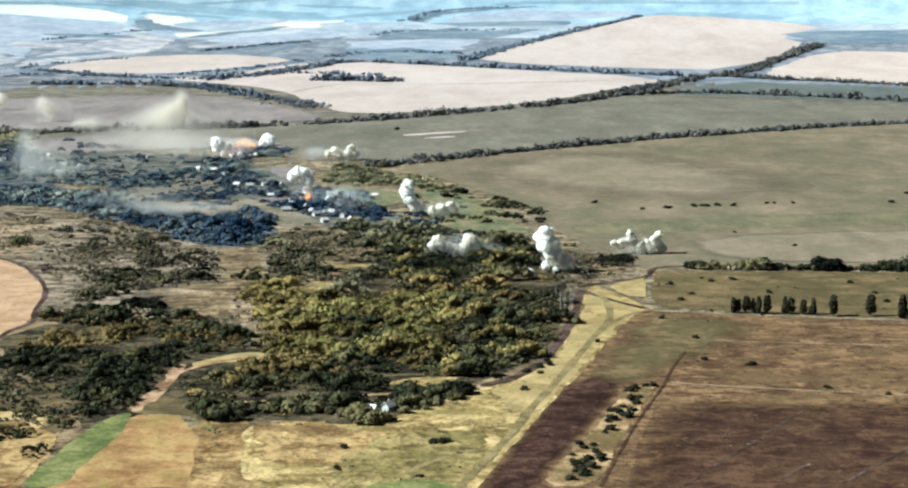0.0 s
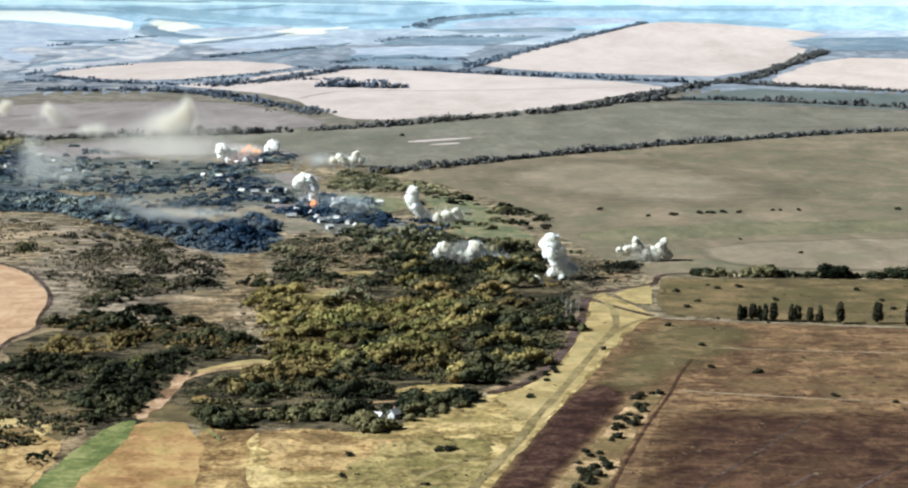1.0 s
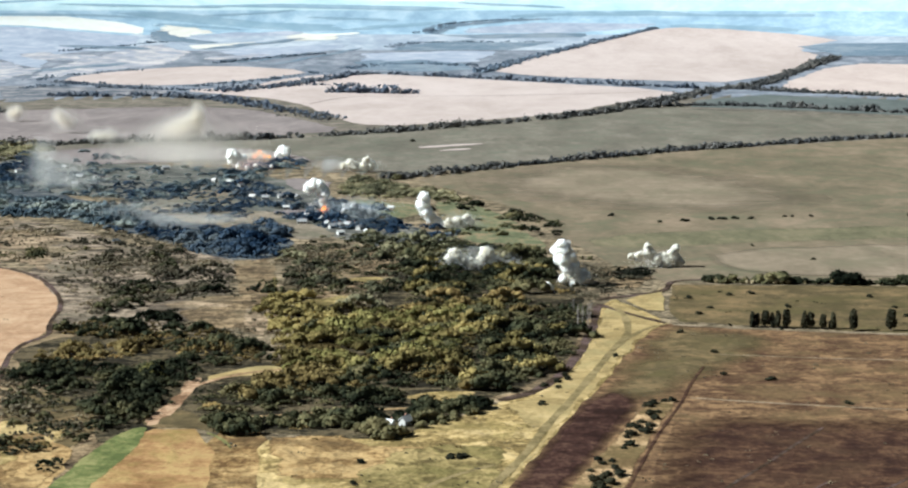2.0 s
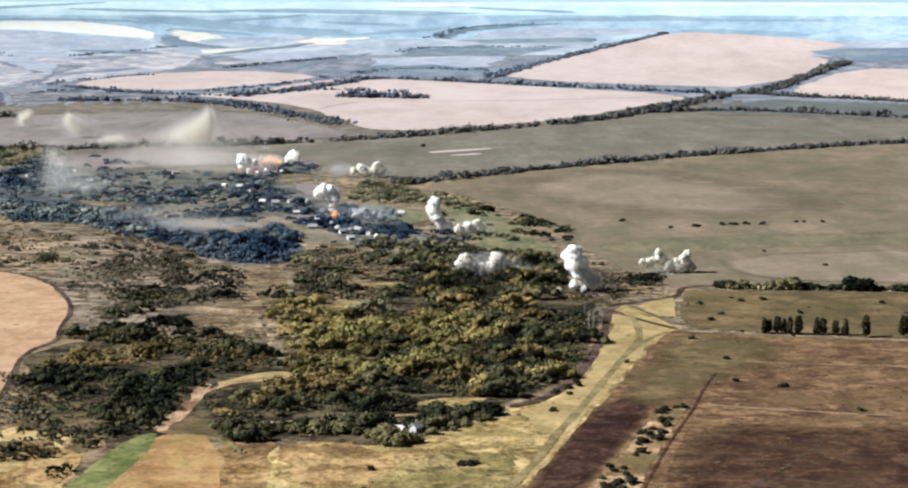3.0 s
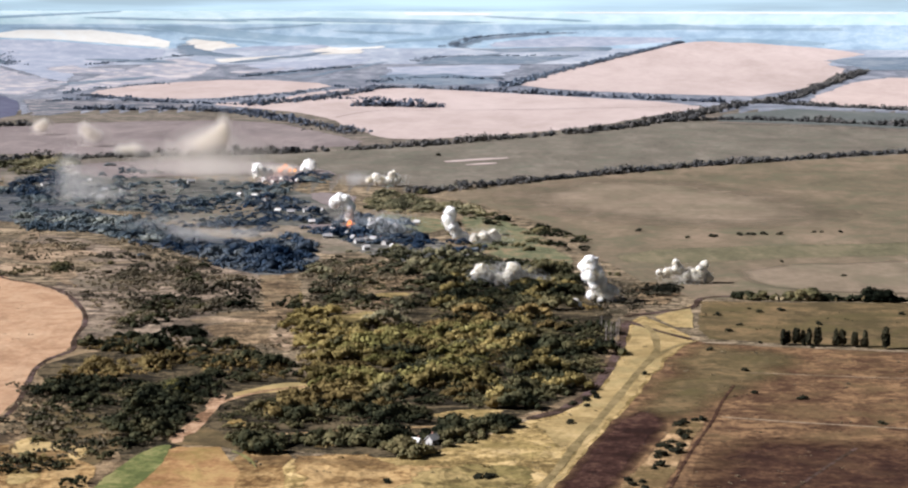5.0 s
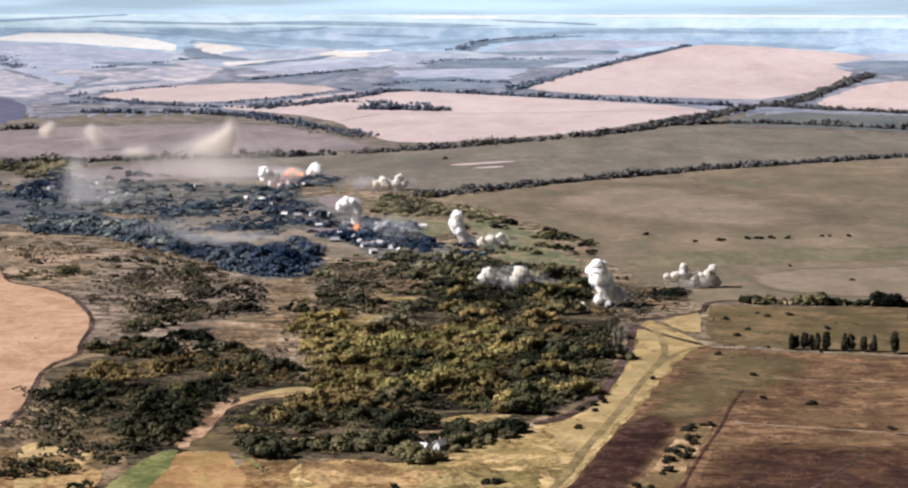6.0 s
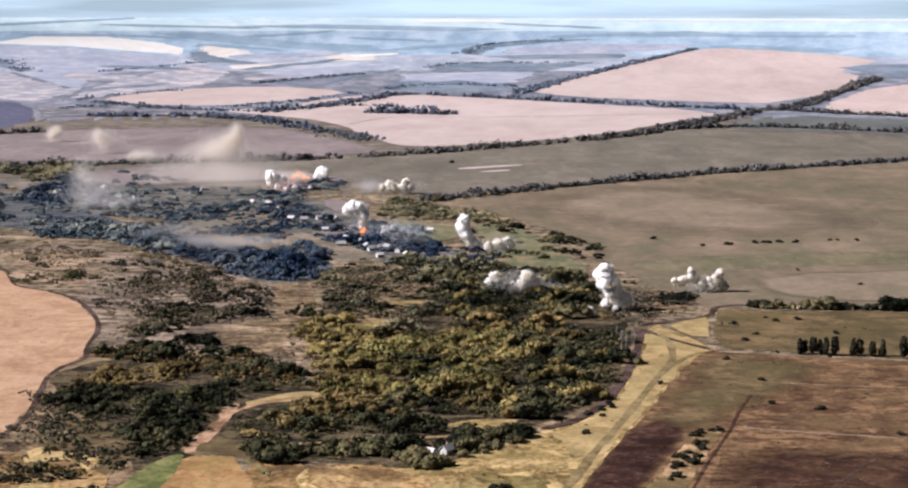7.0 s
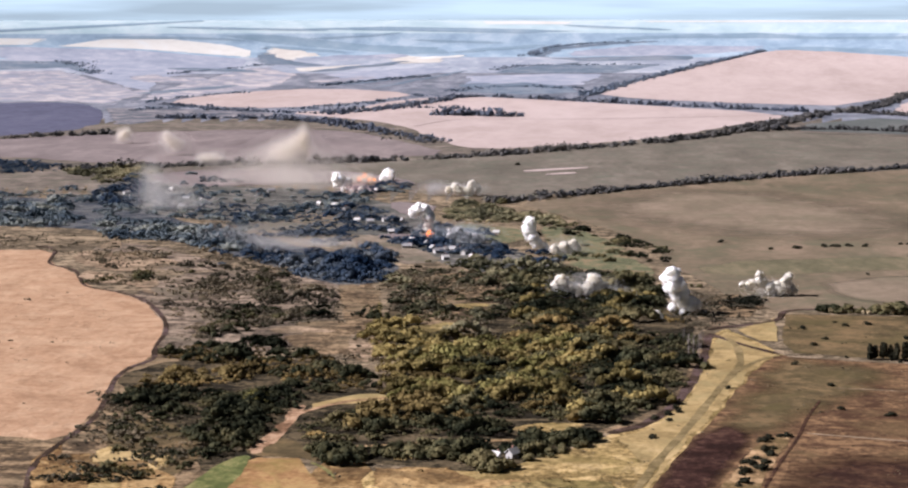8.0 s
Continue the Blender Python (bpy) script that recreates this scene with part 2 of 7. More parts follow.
FAR_DARK = earth("hazed_wooded_land", (0.139, 0.188, 0.238), (0.183, 0.233, 0.288), (0.26, 0.299, 0.338), 0.006, 3, 0.4, 0.03, None, 0.0, 0.8, 0.02, 0.015, 0.012)
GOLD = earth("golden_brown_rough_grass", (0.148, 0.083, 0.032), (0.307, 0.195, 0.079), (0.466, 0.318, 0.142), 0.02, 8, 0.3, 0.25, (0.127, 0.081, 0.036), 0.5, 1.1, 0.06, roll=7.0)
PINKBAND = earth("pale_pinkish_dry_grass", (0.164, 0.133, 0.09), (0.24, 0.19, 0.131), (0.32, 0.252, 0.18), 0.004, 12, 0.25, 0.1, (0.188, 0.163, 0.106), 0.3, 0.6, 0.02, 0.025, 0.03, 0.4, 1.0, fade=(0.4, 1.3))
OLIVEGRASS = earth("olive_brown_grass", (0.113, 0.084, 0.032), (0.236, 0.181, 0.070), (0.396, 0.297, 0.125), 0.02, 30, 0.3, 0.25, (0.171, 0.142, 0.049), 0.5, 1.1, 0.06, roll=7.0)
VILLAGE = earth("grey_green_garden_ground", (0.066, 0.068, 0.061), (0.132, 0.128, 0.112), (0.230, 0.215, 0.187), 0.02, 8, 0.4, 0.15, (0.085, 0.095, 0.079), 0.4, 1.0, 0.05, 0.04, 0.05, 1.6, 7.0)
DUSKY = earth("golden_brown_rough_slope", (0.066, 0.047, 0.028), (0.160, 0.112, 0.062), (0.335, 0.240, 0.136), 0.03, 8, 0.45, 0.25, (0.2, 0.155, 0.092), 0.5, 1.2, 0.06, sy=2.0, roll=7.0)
# DUSKY again for slopes further off, with haze tinted in.
HAZYSLOPE = earth("hazed_brown_slope", (0.074, 0.057, 0.042), (0.172, 0.132, 0.093), (0.370, 0.288, 0.205), 0.03, 8, 0.45, 0.25, (0.184, 0.153, 0.105), 0.5, 1.2, 0.06, sy=2.0, roll=7.0)
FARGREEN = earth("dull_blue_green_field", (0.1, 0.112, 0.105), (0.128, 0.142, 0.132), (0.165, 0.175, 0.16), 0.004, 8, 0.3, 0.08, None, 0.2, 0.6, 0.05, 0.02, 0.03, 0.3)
FAR_PALE = earth("hazed_pale_stubble", (0.604, 0.573, 0.511), (0.685, 0.657, 0.586), (0.752, 0.754, 0.695), 0.004, 3, 0.4, 0.02, None, 0.0, 0.6, 0.02, 0.015, 0.012)
RIM_LAND = earth("hazed_horizon_land", (0.274, 0.386, 0.487), (0.350, 0.473, 0.575), (0.473, 0.590, 0.672), 0.006, 0, 0.2, 0.02, None, 0.0, 0.7, 0.0, 0.01, 0.008)
RIM_HAZE = earth("hazed_horizon_pale_land", (0.418, 0.567, 0.609), (0.508, 0.655, 0.693), (0.626, 0.745, 0.759), 0.006, 0, 0.2, 0.02, None, 0.0, 0.5, 0.0, 0.01, 0.008)
RIM_DARK = earth("hazed_horizon_woods", (0.215, 0.320, 0.392), (0.266, 0.372, 0.450), (0.352, 0.450, 0.517), 0.006, 0, 0.3, 0.02, None, 0.0, 0.5, 0.02, 0.01, 0.01)
RIM_PALE = earth("hazed_horizon_stubble", (0.667, 0.665, 0.605), (0.752, 0.750, 0.691), (0.752, 0.800, 0.791), 0.006, 0, 0.3, 0.02, None, 0.0, 0.4, 0.02, 0.02, 0.01)
FAR_LILAC = earth("hazed_lilac_soil", (0.299, 0.341, 0.416), (0.370, 0.406, 0.480), (0.467, 0.485, 0.545), 0.006, 3, 0.4, 0.03, None, 0.0, 0.7, 0.02, 0.015, 0.012)
FAR_DUN = earth("hazed_beige_slopes", (0.275, 0.290, 0.340), (0.415, 0.403, 0.420), (0.621, 0.569, 0.549), 0.01, 3, 0.25, 0.04, (0.311, 0.340, 0.406), 0.0, 0.8, 0.03, 0.02, 0.015)
FAR_SCRUB = earth("hazed_grey_scrub", (0.094, 0.105, 0.127), (0.179, 0.185, 0.201), (0.320, 0.300, 0.302), 0.02, 3, 0.2, 0.06, None, 0.0, 1.0, 0.03, 0.03, 0.02)
TANBAND = earth("tan_streaked_stubble", (0.123, 0.107, 0.074), (0.204, 0.170, 0.123), (0.314, 0.255, 0.189), 0.008, 2, 0.4, 0.15, (0.147, 0.135, 0.093), 0.3, 0.75, 0.05, 0.04, 0.05, 0.5)
GREENBAND = earth("green_grass_band", (0.113, 0.105, 0.061), (0.160, 0.144, 0.084), (0.227, 0.189, 0.116), 0.008, 6, 0.3, 0.15, None, 0.3, 0.7, 0.05, 0.04, 0.05, 0.4)

OLIVE = foliage("olive_autumn_leaves", [(0.032, 0.027, 0.011), (0.113, 0.093, 0.034), (0.262, 0.209, 0.077), (0.418, 0.332, 0.124)])
BROWNOLIVE = foliage("brown_olive_leaves", [(0.035, 0.027, 0.013), (0.110, 0.082, 0.033), (0.220, 0.160, 0.062), (0.377, 0.271, 0.106)])
DEEP = foliage("deep_green_leaves", [(0.006, 0.008, 0.005), (0.026, 0.030, 0.017), (0.078, 0.076, 0.038), (0.165, 0.142, 0.068)])
# Olive and hedge leaves, greyed and paled to stand for haze.
GREYOLIVE = foliage("hazed_grey_olive_leaves", [(0.044, 0.045, 0.029), (0.128, 0.124, 0.072), (0.250, 0.230, 0.132), (0.420, 0.372, 0.215)])
HEDGELEAF = foliage("hazed_hedge_leaves", [(0.040, 0.042, 0.045), (0.067, 0.068, 0.068), (0.108, 0.106, 0.100), (0.172, 0.159, 0.143)])
YELLOWLEAF = foliage("yellow_green_leaves", [(0.048, 0.045, 0.016), (0.129, 0.120, 0.040), (0.228, 0.204, 0.071), (0.339, 0.296, 0.112)])
RUST = foliage("rust_brown_leaves", [(0.028, 0.022, 0.010), (0.082, 0.062, 0.025), (0.161, 0.120, 0.046), (0.250, 0.198, 0.082)])
# The blue of hazy air is mixed into these two leaf colours.
BLUISH = foliage("hazed_blue_green_leaves", [(0.043, 0.065, 0.087), (0.096, 0.128, 0.150), (0.189, 0.221, 0.219), (0.343, 0.358, 0.303)])
SLATEGREEN = foliage("hazed_slate_green_leaves", [(0.011, 0.025, 0.052), (0.033, 0.055, 0.091), (0.076, 0.102, 0.134), (0.161, 0.179, 0.183)])
SCRUB = foliage("grey_olive_scrub_leaves", [(0.031, 0.029, 0.021), (0.087, 0.078, 0.052), (0.174, 0.146, 0.095), (0.327, 0.263, 0.168)])
DARKLEAF = foliage("dark_bush_leaves", [(0.012, 0.014, 0.010), (0.024, 0.024, 0.015), (0.045, 0.042, 0.024)])
# FARLEAF and HAZELEAF carry the distance haze in their leaf colour.
FARLEAF = foliage("hazed_slate_leaves", [(0.070, 0.086, 0.119), (0.117, 0.138, 0.176), (0.195, 0.214, 0.242)])
HAZELEAF = foliage("hazed_blue_grey_leaves", [(0.108, 0.142, 0.190), (0.156, 0.196, 0.253), (0.226, 0.264, 0.309)])
STRAWLEAF = foliage("straw_yellow_leaves", [(0.10, 0.08, 0.04), (0.27, 0.22, 0.12), (0.47, 0.39, 0.24)])
BARK = plain("bark", (0.09, 0.07, 0.055), 0.9)
GREYBARK = plain("pale_grey_bark", (0.24, 0.21, 0.19), 0.9)
LIME = plain("limewashed_wall", (0.528, 0.520, 0.488), 0.85)
SLATE = plain("asbestos_slate_roof", (0.30, 0.30, 0.30), 0.8)
WHITE_ROOF = plain("bright_metal_roof", (0.62, 0.61, 0.58), 0.5)
WOOD = plain("weathered_wood", (0.16, 0.12, 0.09), 0.85)
PANE = plain("dark_window_pane", (0.03, 0.035, 0.04), 0.15, 0.1)
BRICKRED = plain("chimney_brick", (0.30, 0.16, 0.11), 0.9)


# ---- the lie of the land ----
FLAT, RIM, EYE = 2600.0, 4580.0, 200.0  # level plain, then ground drawn in and raised to fit the camera's view


def lie(x, y):
    """Ground place and scale for a plan point: level to FLAT, beyond that shrunk along rays from EYE to fit the
    camera's view.
    """
    r = math.hypot(x, y)
    if r <= FLAT:
        return x, y, 0.0, 1.0
    d = FLAT + (RIM - FLAT - 60) * (1 - math.exp(-(r - FLAT) / (RIM - FLAT))) + 60 * math.log(r / FLAT)
    return x * d / r, y * d / r, EYE * (1 - d / r), d / r


def mesh_of(name, verts, faces, mats, smooth=False, index=None):
    """A mesh from arrays of vertices and triangles."""
    v, f = np.asarray(verts, np.float32), np.asarray(faces, np.int32)
    me = bpy.data.meshes.new(name)
    me.vertices.add(len(v)), me.loops.add(f.size), me.polygons.add(len(f))
    me.vertices.foreach_set("co", v.ravel())
    me.loops.foreach_set("vertex_index", f.ravel())
    me.polygons.foreach_set("loop_start", np.arange(0, f.size, 3, dtype=np.int32))
    me.polygons.foreach_set("use_smooth", np.full(len(f), smooth))
    for m in mats:
        me.materials.append(m)
    if index is not None:
        me.polygons.foreach_set("material_index", np.asarray(index, np.int32))
    me.update(calc_edges=True)
    return me


def part(name, bm, material, parent, label=""):
    me = bpy.data.meshes.new(name)
    bm.to_mesh(me)
    bm.free()
    me.materials.append(material)
    ob = new(name, me)
    ob.parent = parent
    return tagged(ob, label)


def rounded(pts, times, closed=True):
    """Corner cutting."""
    for _ in range(times):
        out = []
        n = len(pts)
        for i in range(n if closed else n - 1):
            (ax, ay), (bx, by) = pts[i], pts[(i + 1) % n]
            out += [(ax * 0.75 + bx * 0.25, ay * 0.75 + by * 0.25), (ax * 0.25 + bx * 0.75, ay * 0.25 + by * 0.75)]
        pts = out if closed else [pts[0], *out, pts[-1]]
    return pts


def dense(pts, step, closed=True):
    out = []
    n = len(pts)
    for i in range(n if closed else n - 1):
        (ax, ay), (bx, by) = pts[i], pts[(i + 1) % n]
        k = max(1, int(math.hypot(bx - ax, by - ay) / step))
        out += [(ax + (bx - ax) * j / k, ay + (by - ay) * j / k) for j in range(k)]
    return out if closed else [*out, pts[-1]]


def inside(px, py, poly):
    """Which of the points lie inside the outline."""
    hit = np.zeros(len(px), bool)
    n = len(poly)
    for i in range(n):
        (ax, ay), (bx, by) = poly[i], poly[(i + 1) % n]
        if ay != by:
            hit ^= ((ay > py) != (by > py)) & (px < (bx - ax) * (py - ay) / (by - ay) + ax)
    return hit


SHEETS = itertools.count()


def field(name, outline, material, level, label, category="field", cut=1, ragged=1.0, step=8.0, soft=3.0):
    """A sheet of crop, grass or soil on the ground; 'inner' is 0 at its border and 1 from soft metres inwards."""
    level += 0.006 * next(SHEETS)
    far = max(math.hypot(*p) for p in outline)
    near = min(math.hypot(*p) for p in outline)
    k = max(1.0, near / 900)
    pts = dense(rounded(outline, cut), step * k * (1 if far < 5000 else 3))
    pts = [(x + ragged * k * 2 * noise.noise((x * 0.05 / k, y * 0.05 / k, 3)), y + ragged * k * 4 * noise.noise((x * 0.05 / k, y * 0.05 / k, 9))) for x, y in pts]
    co = [Vector(p) for p in pts]
    n = len(co)
    xs, ys = [p[0] for p in pts], [p[1] for p in pts]
    wind = sum(xs[i - 1] * ys[i] - xs[i] * ys[i - 1] for i in range(n))
    w = soft * k
    ring = []
    for i in range(n):
        d = (co[(i + 1) % n] - co[i - 1]).normalized()
        ring.append(co[i] + Vector((-d.y, d.x)) * (w if wind > 0 else -w))
    if far > FLAT - 200:
        g = max(30.0, (near if far < 6000 else far * 0.6) * 0.02)
        gx, gy = np.meshgrid(np.arange(min(xs), max(xs), g), np.arange(min(ys), max(ys), g * 1.5))
        ring += [Vector((a, b)) for a, b in zip(gx.ravel(), gy.ravel())]
    rx, ry = np.array([p.x for p in ring]), np.array([p.y for p in ring])
    ok = inside(rx, ry, pts)
    bx, by = np.array(xs), np.array(ys)
    for i in np.nonzero(ok)[0]:
        if np.min((bx - rx[i]) ** 2 + (by - ry[i]) ** 2) > (0.7 * w) ** 2:
            co.append(Vector((rx[i], ry[i])))
    vs, _, fs, born, _, _ = geometry.delaunay_2d_cdt(co, [], [list(range(n))], 1, 1e-4)
    vv = []
    for p in vs:
        x, y, z, _ = lie(*p)
        vv.append((x, y, z + 0.04 * level * min(6.0, max(1.0, math.hypot(*p) / 700))))
    ob = new(name, mesh_of(name, vv, fs, [material]))
    if sum(p.normal.z for p in ob.data.polygons) < 0:
        ob.data.flip_normals()
    inner = ob.data.attributes.new("inner", "FLOAT", "POINT")
    inner.data.foreach_set("value", [0.0 if any(i < n for i in b) else 1.0 for b in born])
    return tagged(ob, label, category, kind="structure")


def curve_line(pts, step):
    """A smooth line through the points."""
    out = []
    q = [pts[0], *pts, pts[-1]]
    for i in range(1, len(q) - 2):
        p0, p1, p2, p3 = (Vector(q[i + k]) for k in (-1, 0, 1, 2))
        k = max(2, int((p2 - p1).length / step))
        for j in range(k):
            t = j / k
            out.append(0.5 * ((2 * p1) + (p2 - p0) * t + (2 * p0 - 5 * p1 + 4 * p2 - p3) * t * t + (3 * p1 - p0 - 3 * p2 + p3) * t ** 3))
    out.append(Vector(q[-1]))
    return out


def track(name, pts, width, material, level, label, category="track", step=6.0):
    """A worn way: a ribbon whose edges fray out."""
    line = curve_line(pts, step * max(1, math.hypot(*pts[0]) / 900))
    verts, faces, inner = [], [], []
    for i, p in enumerate(line):
        d = (line[min(i + 1, len(line) - 1)] - line[max(i - 1, 0)]).normalized()
        side = Vector((-d.y, d.x))
        w = width * 0.5 * (1 + 0.45 * noise.noise((p.x * 0.06, p.y * 0.06, 5)))
        for q, e in ((-1.3, 0), (-0.6, 1), (0.6, 1), (1.3, 0)):
            x, y, z, _ = lie(*(p + side * w * q))
            verts.append((x, y, z + 0.04 * level * min(6.0, max(1.0, p.length / 700))))
            inner.append(e * (1 if 0 < i < len(line) - 1 else 0.4))
        if i:
            for j in range(3):
                a = 4 * i + j
                faces += [(a - 4, a - 3, a + 1), (a - 4, a + 1, a)]
    ob = new(name, mesh_of(name, verts, faces, [material]))
    if sum(p.normal.z for p in ob.data.polygons) < 0:
        ob.data.flip_normals()
    at = ob.data.attributes.new("inner", "FLOAT", "POINT")
    at.data.foreach_set("value", inner)
    return tagged(ob, label, category, kind="structure")


def build_ground():
    rings = [0, 150, 300, 450, 600, 800, 1000, 1250, 1500, 1750, 2000, 2300, 2600]
    r = 2600
    while r < 200000:
        r *= 1.05
        rings.append(r)
    seg = 540
    verts, faces = [(0, 0, 0)], []
    for r in rings[1:]:
        for k in range(seg):
            a = 2 * math.pi * k / seg
            verts.append(lie(r * math.sin(a), r * math.cos(a))[:3])
    for k in range(seg):
        faces.append((0, 1 + (k + 1) % seg, 1 + k))
    for i in range(len(rings) - 2):
        a, b = 1 + i * seg, 1 + (i + 1) * seg
        for k in range(seg):
            k2 = (k + 1) % seg
            faces += [(a + k, a + k2, b + k2), (a + k, b + k2, b + k)]
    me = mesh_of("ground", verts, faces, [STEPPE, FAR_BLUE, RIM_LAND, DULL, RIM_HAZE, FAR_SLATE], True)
    # Rings further out take bluer, paler colours in place of haze.
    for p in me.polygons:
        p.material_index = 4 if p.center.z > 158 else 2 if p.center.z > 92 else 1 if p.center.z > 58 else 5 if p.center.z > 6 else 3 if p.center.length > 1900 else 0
    return tagged(new("ground", me), "wide dry autumn steppe grass reaching haze-tinted blue-grey far country", "ground", kind="structure")


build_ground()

# Far country; its blue and lilac tones are painted haze
field("far_field", [(-4899, 11059), (-4230, 11543), (-2869, 10260), (-1624, 7916), (-1377, 6590), (-1401, 5520), (-1174, 4303), (-1967, 6119), (-2973, 8108), (-3585, 8088)], FAR_LILAC, 1, "distant haze-tinted lilac-grey field below pale stubble", "field", cut=0, ragged=0.5, soft=5)
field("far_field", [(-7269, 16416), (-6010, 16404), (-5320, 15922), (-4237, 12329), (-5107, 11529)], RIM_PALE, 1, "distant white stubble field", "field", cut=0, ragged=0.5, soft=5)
field("far_wood", [(-1504, 7418), (-1959, 9772), (-2238, 11377), (-2000, 10519), (-1546, 8315), (-1268, 7430), (-1055, 6883), (-1113, 6631), (-1279, 6872), (-1353, 6869)], FAR_DARK, 2, "distant haze-tinted blue-grey wooded gully", "field", cut=0, ragged=0.5, soft=10)
field("far_wood", [(-3332, 7859), (-2563, 7449), (-2414, 7559), (-1804, 5925), (-1667, 5452), (-2108, 6482), (-2177, 6326), (-2474, 5831)], FAR_DARK, 2, "distant haze-tinted blue wooded slope", "field", cut=0, ragged=0.5, soft=4)
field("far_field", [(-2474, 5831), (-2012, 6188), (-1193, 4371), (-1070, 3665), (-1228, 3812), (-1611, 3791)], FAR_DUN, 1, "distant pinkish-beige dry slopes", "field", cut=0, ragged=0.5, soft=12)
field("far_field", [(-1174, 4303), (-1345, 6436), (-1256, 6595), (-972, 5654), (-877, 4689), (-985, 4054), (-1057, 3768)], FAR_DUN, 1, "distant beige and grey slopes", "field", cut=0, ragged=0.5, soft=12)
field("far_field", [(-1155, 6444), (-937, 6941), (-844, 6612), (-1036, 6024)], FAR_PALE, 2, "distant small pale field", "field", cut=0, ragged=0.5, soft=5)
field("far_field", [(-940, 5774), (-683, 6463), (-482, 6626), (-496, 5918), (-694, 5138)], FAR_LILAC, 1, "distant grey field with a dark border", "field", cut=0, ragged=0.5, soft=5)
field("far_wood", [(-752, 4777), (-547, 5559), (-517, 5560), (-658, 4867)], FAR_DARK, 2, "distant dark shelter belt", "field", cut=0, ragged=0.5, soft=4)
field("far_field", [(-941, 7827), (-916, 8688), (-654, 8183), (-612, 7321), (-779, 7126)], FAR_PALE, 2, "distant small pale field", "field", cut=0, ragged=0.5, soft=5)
field("far_wood", [(-249, 8574), (-126, 11604), (293, 13577), (749, 13915), (311, 12379), (-75, 10321), (-120, 8201), (437, 8729), (646, 8602), (556, 7769), (26, 7542)], FAR_DARK, 2, "distant haze-tinted dark blue wood on low hills", "field", cut=0, ragged=0.5, soft=4)
field("far_field", [(-19, 9955), (478, 12114), (1370, 11627), (1105, 9981), (562, 8732), (-17, 8581)], FAR_LILAC, 1, "distant haze-tinted lilac field on low hills", "field", cut=0, ragged=0.5, soft=5)
field("far_wood", [(-315, 6190), (-178, 6970), (375, 6992), (249, 6355), (148, 5947), (-193, 5869)], FAR_DARK, 2, "distant haze-tinted blue wooded strip", "field", cut=0, ragged=0.5, soft=4)
field("far_field", [(-385, 5566), (-66, 5875), (113, 5822), (33, 4901), (-187, 4645), (-344, 4716)], FAR_LILAC, 1, "distant haze-tinted lilac-grey field", "field", cut=0, ragged=0.5, soft=5)
field("far_wood", [(-339, 4415), (-285, 4885), (-167, 5069), (-2, 4733), (13, 4364), (-140, 4224)], FAR_DARK, 2, "distant haze-tinted blue wood behind a field", "field", cut=0, ragged=0.5, soft=4)
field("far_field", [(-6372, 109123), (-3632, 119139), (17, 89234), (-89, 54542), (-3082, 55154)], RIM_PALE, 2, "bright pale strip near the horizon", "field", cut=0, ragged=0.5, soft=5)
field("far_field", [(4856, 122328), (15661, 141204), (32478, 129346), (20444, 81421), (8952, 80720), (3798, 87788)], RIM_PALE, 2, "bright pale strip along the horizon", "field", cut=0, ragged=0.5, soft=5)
field("far_wood", [(-9961, 23520), (-10944, 29886), (-17072, 58018), (-45728, 195190), (-27836, 119189), (-11839, 40750), (-8592, 23460), (-7908, 18670)], RIM_DARK, 2, "distant haze-tinted blue hill line", "field", cut=0, ragged=0.5, soft=4)
field("far_wood", [(-4153, 18593), (-3783, 19921), (-1539, 12089), (-929, 11128), (-707, 9275), (-946, 8969), (-1676, 10685), (-2564, 13237)], RIM_DARK, 2, "distant haze-tinted blue wooded valley", "field", cut=0, ragged=0.5, soft=4)
field("far_wood", [(-5562, 31122), (-4773, 39856), (-995, 30745), (93, 25152), (-692, 21351), (-2661, 25302)], RIM_DARK, 2, "distant haze-tinted blue hill line", "field", cut=0, ragged=0.5, soft=4)
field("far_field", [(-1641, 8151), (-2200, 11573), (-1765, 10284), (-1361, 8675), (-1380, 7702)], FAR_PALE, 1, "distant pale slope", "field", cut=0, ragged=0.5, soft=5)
field("far_wood", [(880, 16341), (2546, 22973), (2654, 17324), (3985, 18428), (3337, 15432), (1809, 16332)], RIM_DARK, 2, "distant haze-tinted blue hill line", "field", cut=0, ragged=0.5, soft=4)
field("far_wood", [(1292, 6349), (1523, 6816), (1986, 6987), (2210, 6653), (1820, 5473), (1528, 5367), (1239, 5367)], FAR_DARK, 3, "haze-tinted slate-blue wood beside a pale field", "field", cut=0, ragged=0.5, soft=4)
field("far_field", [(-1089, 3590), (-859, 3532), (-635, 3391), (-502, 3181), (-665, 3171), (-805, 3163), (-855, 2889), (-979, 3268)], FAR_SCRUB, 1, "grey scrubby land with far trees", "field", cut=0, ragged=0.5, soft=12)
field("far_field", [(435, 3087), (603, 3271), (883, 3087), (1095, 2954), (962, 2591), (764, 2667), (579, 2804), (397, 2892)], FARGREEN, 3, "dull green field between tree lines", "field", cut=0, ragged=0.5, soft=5)
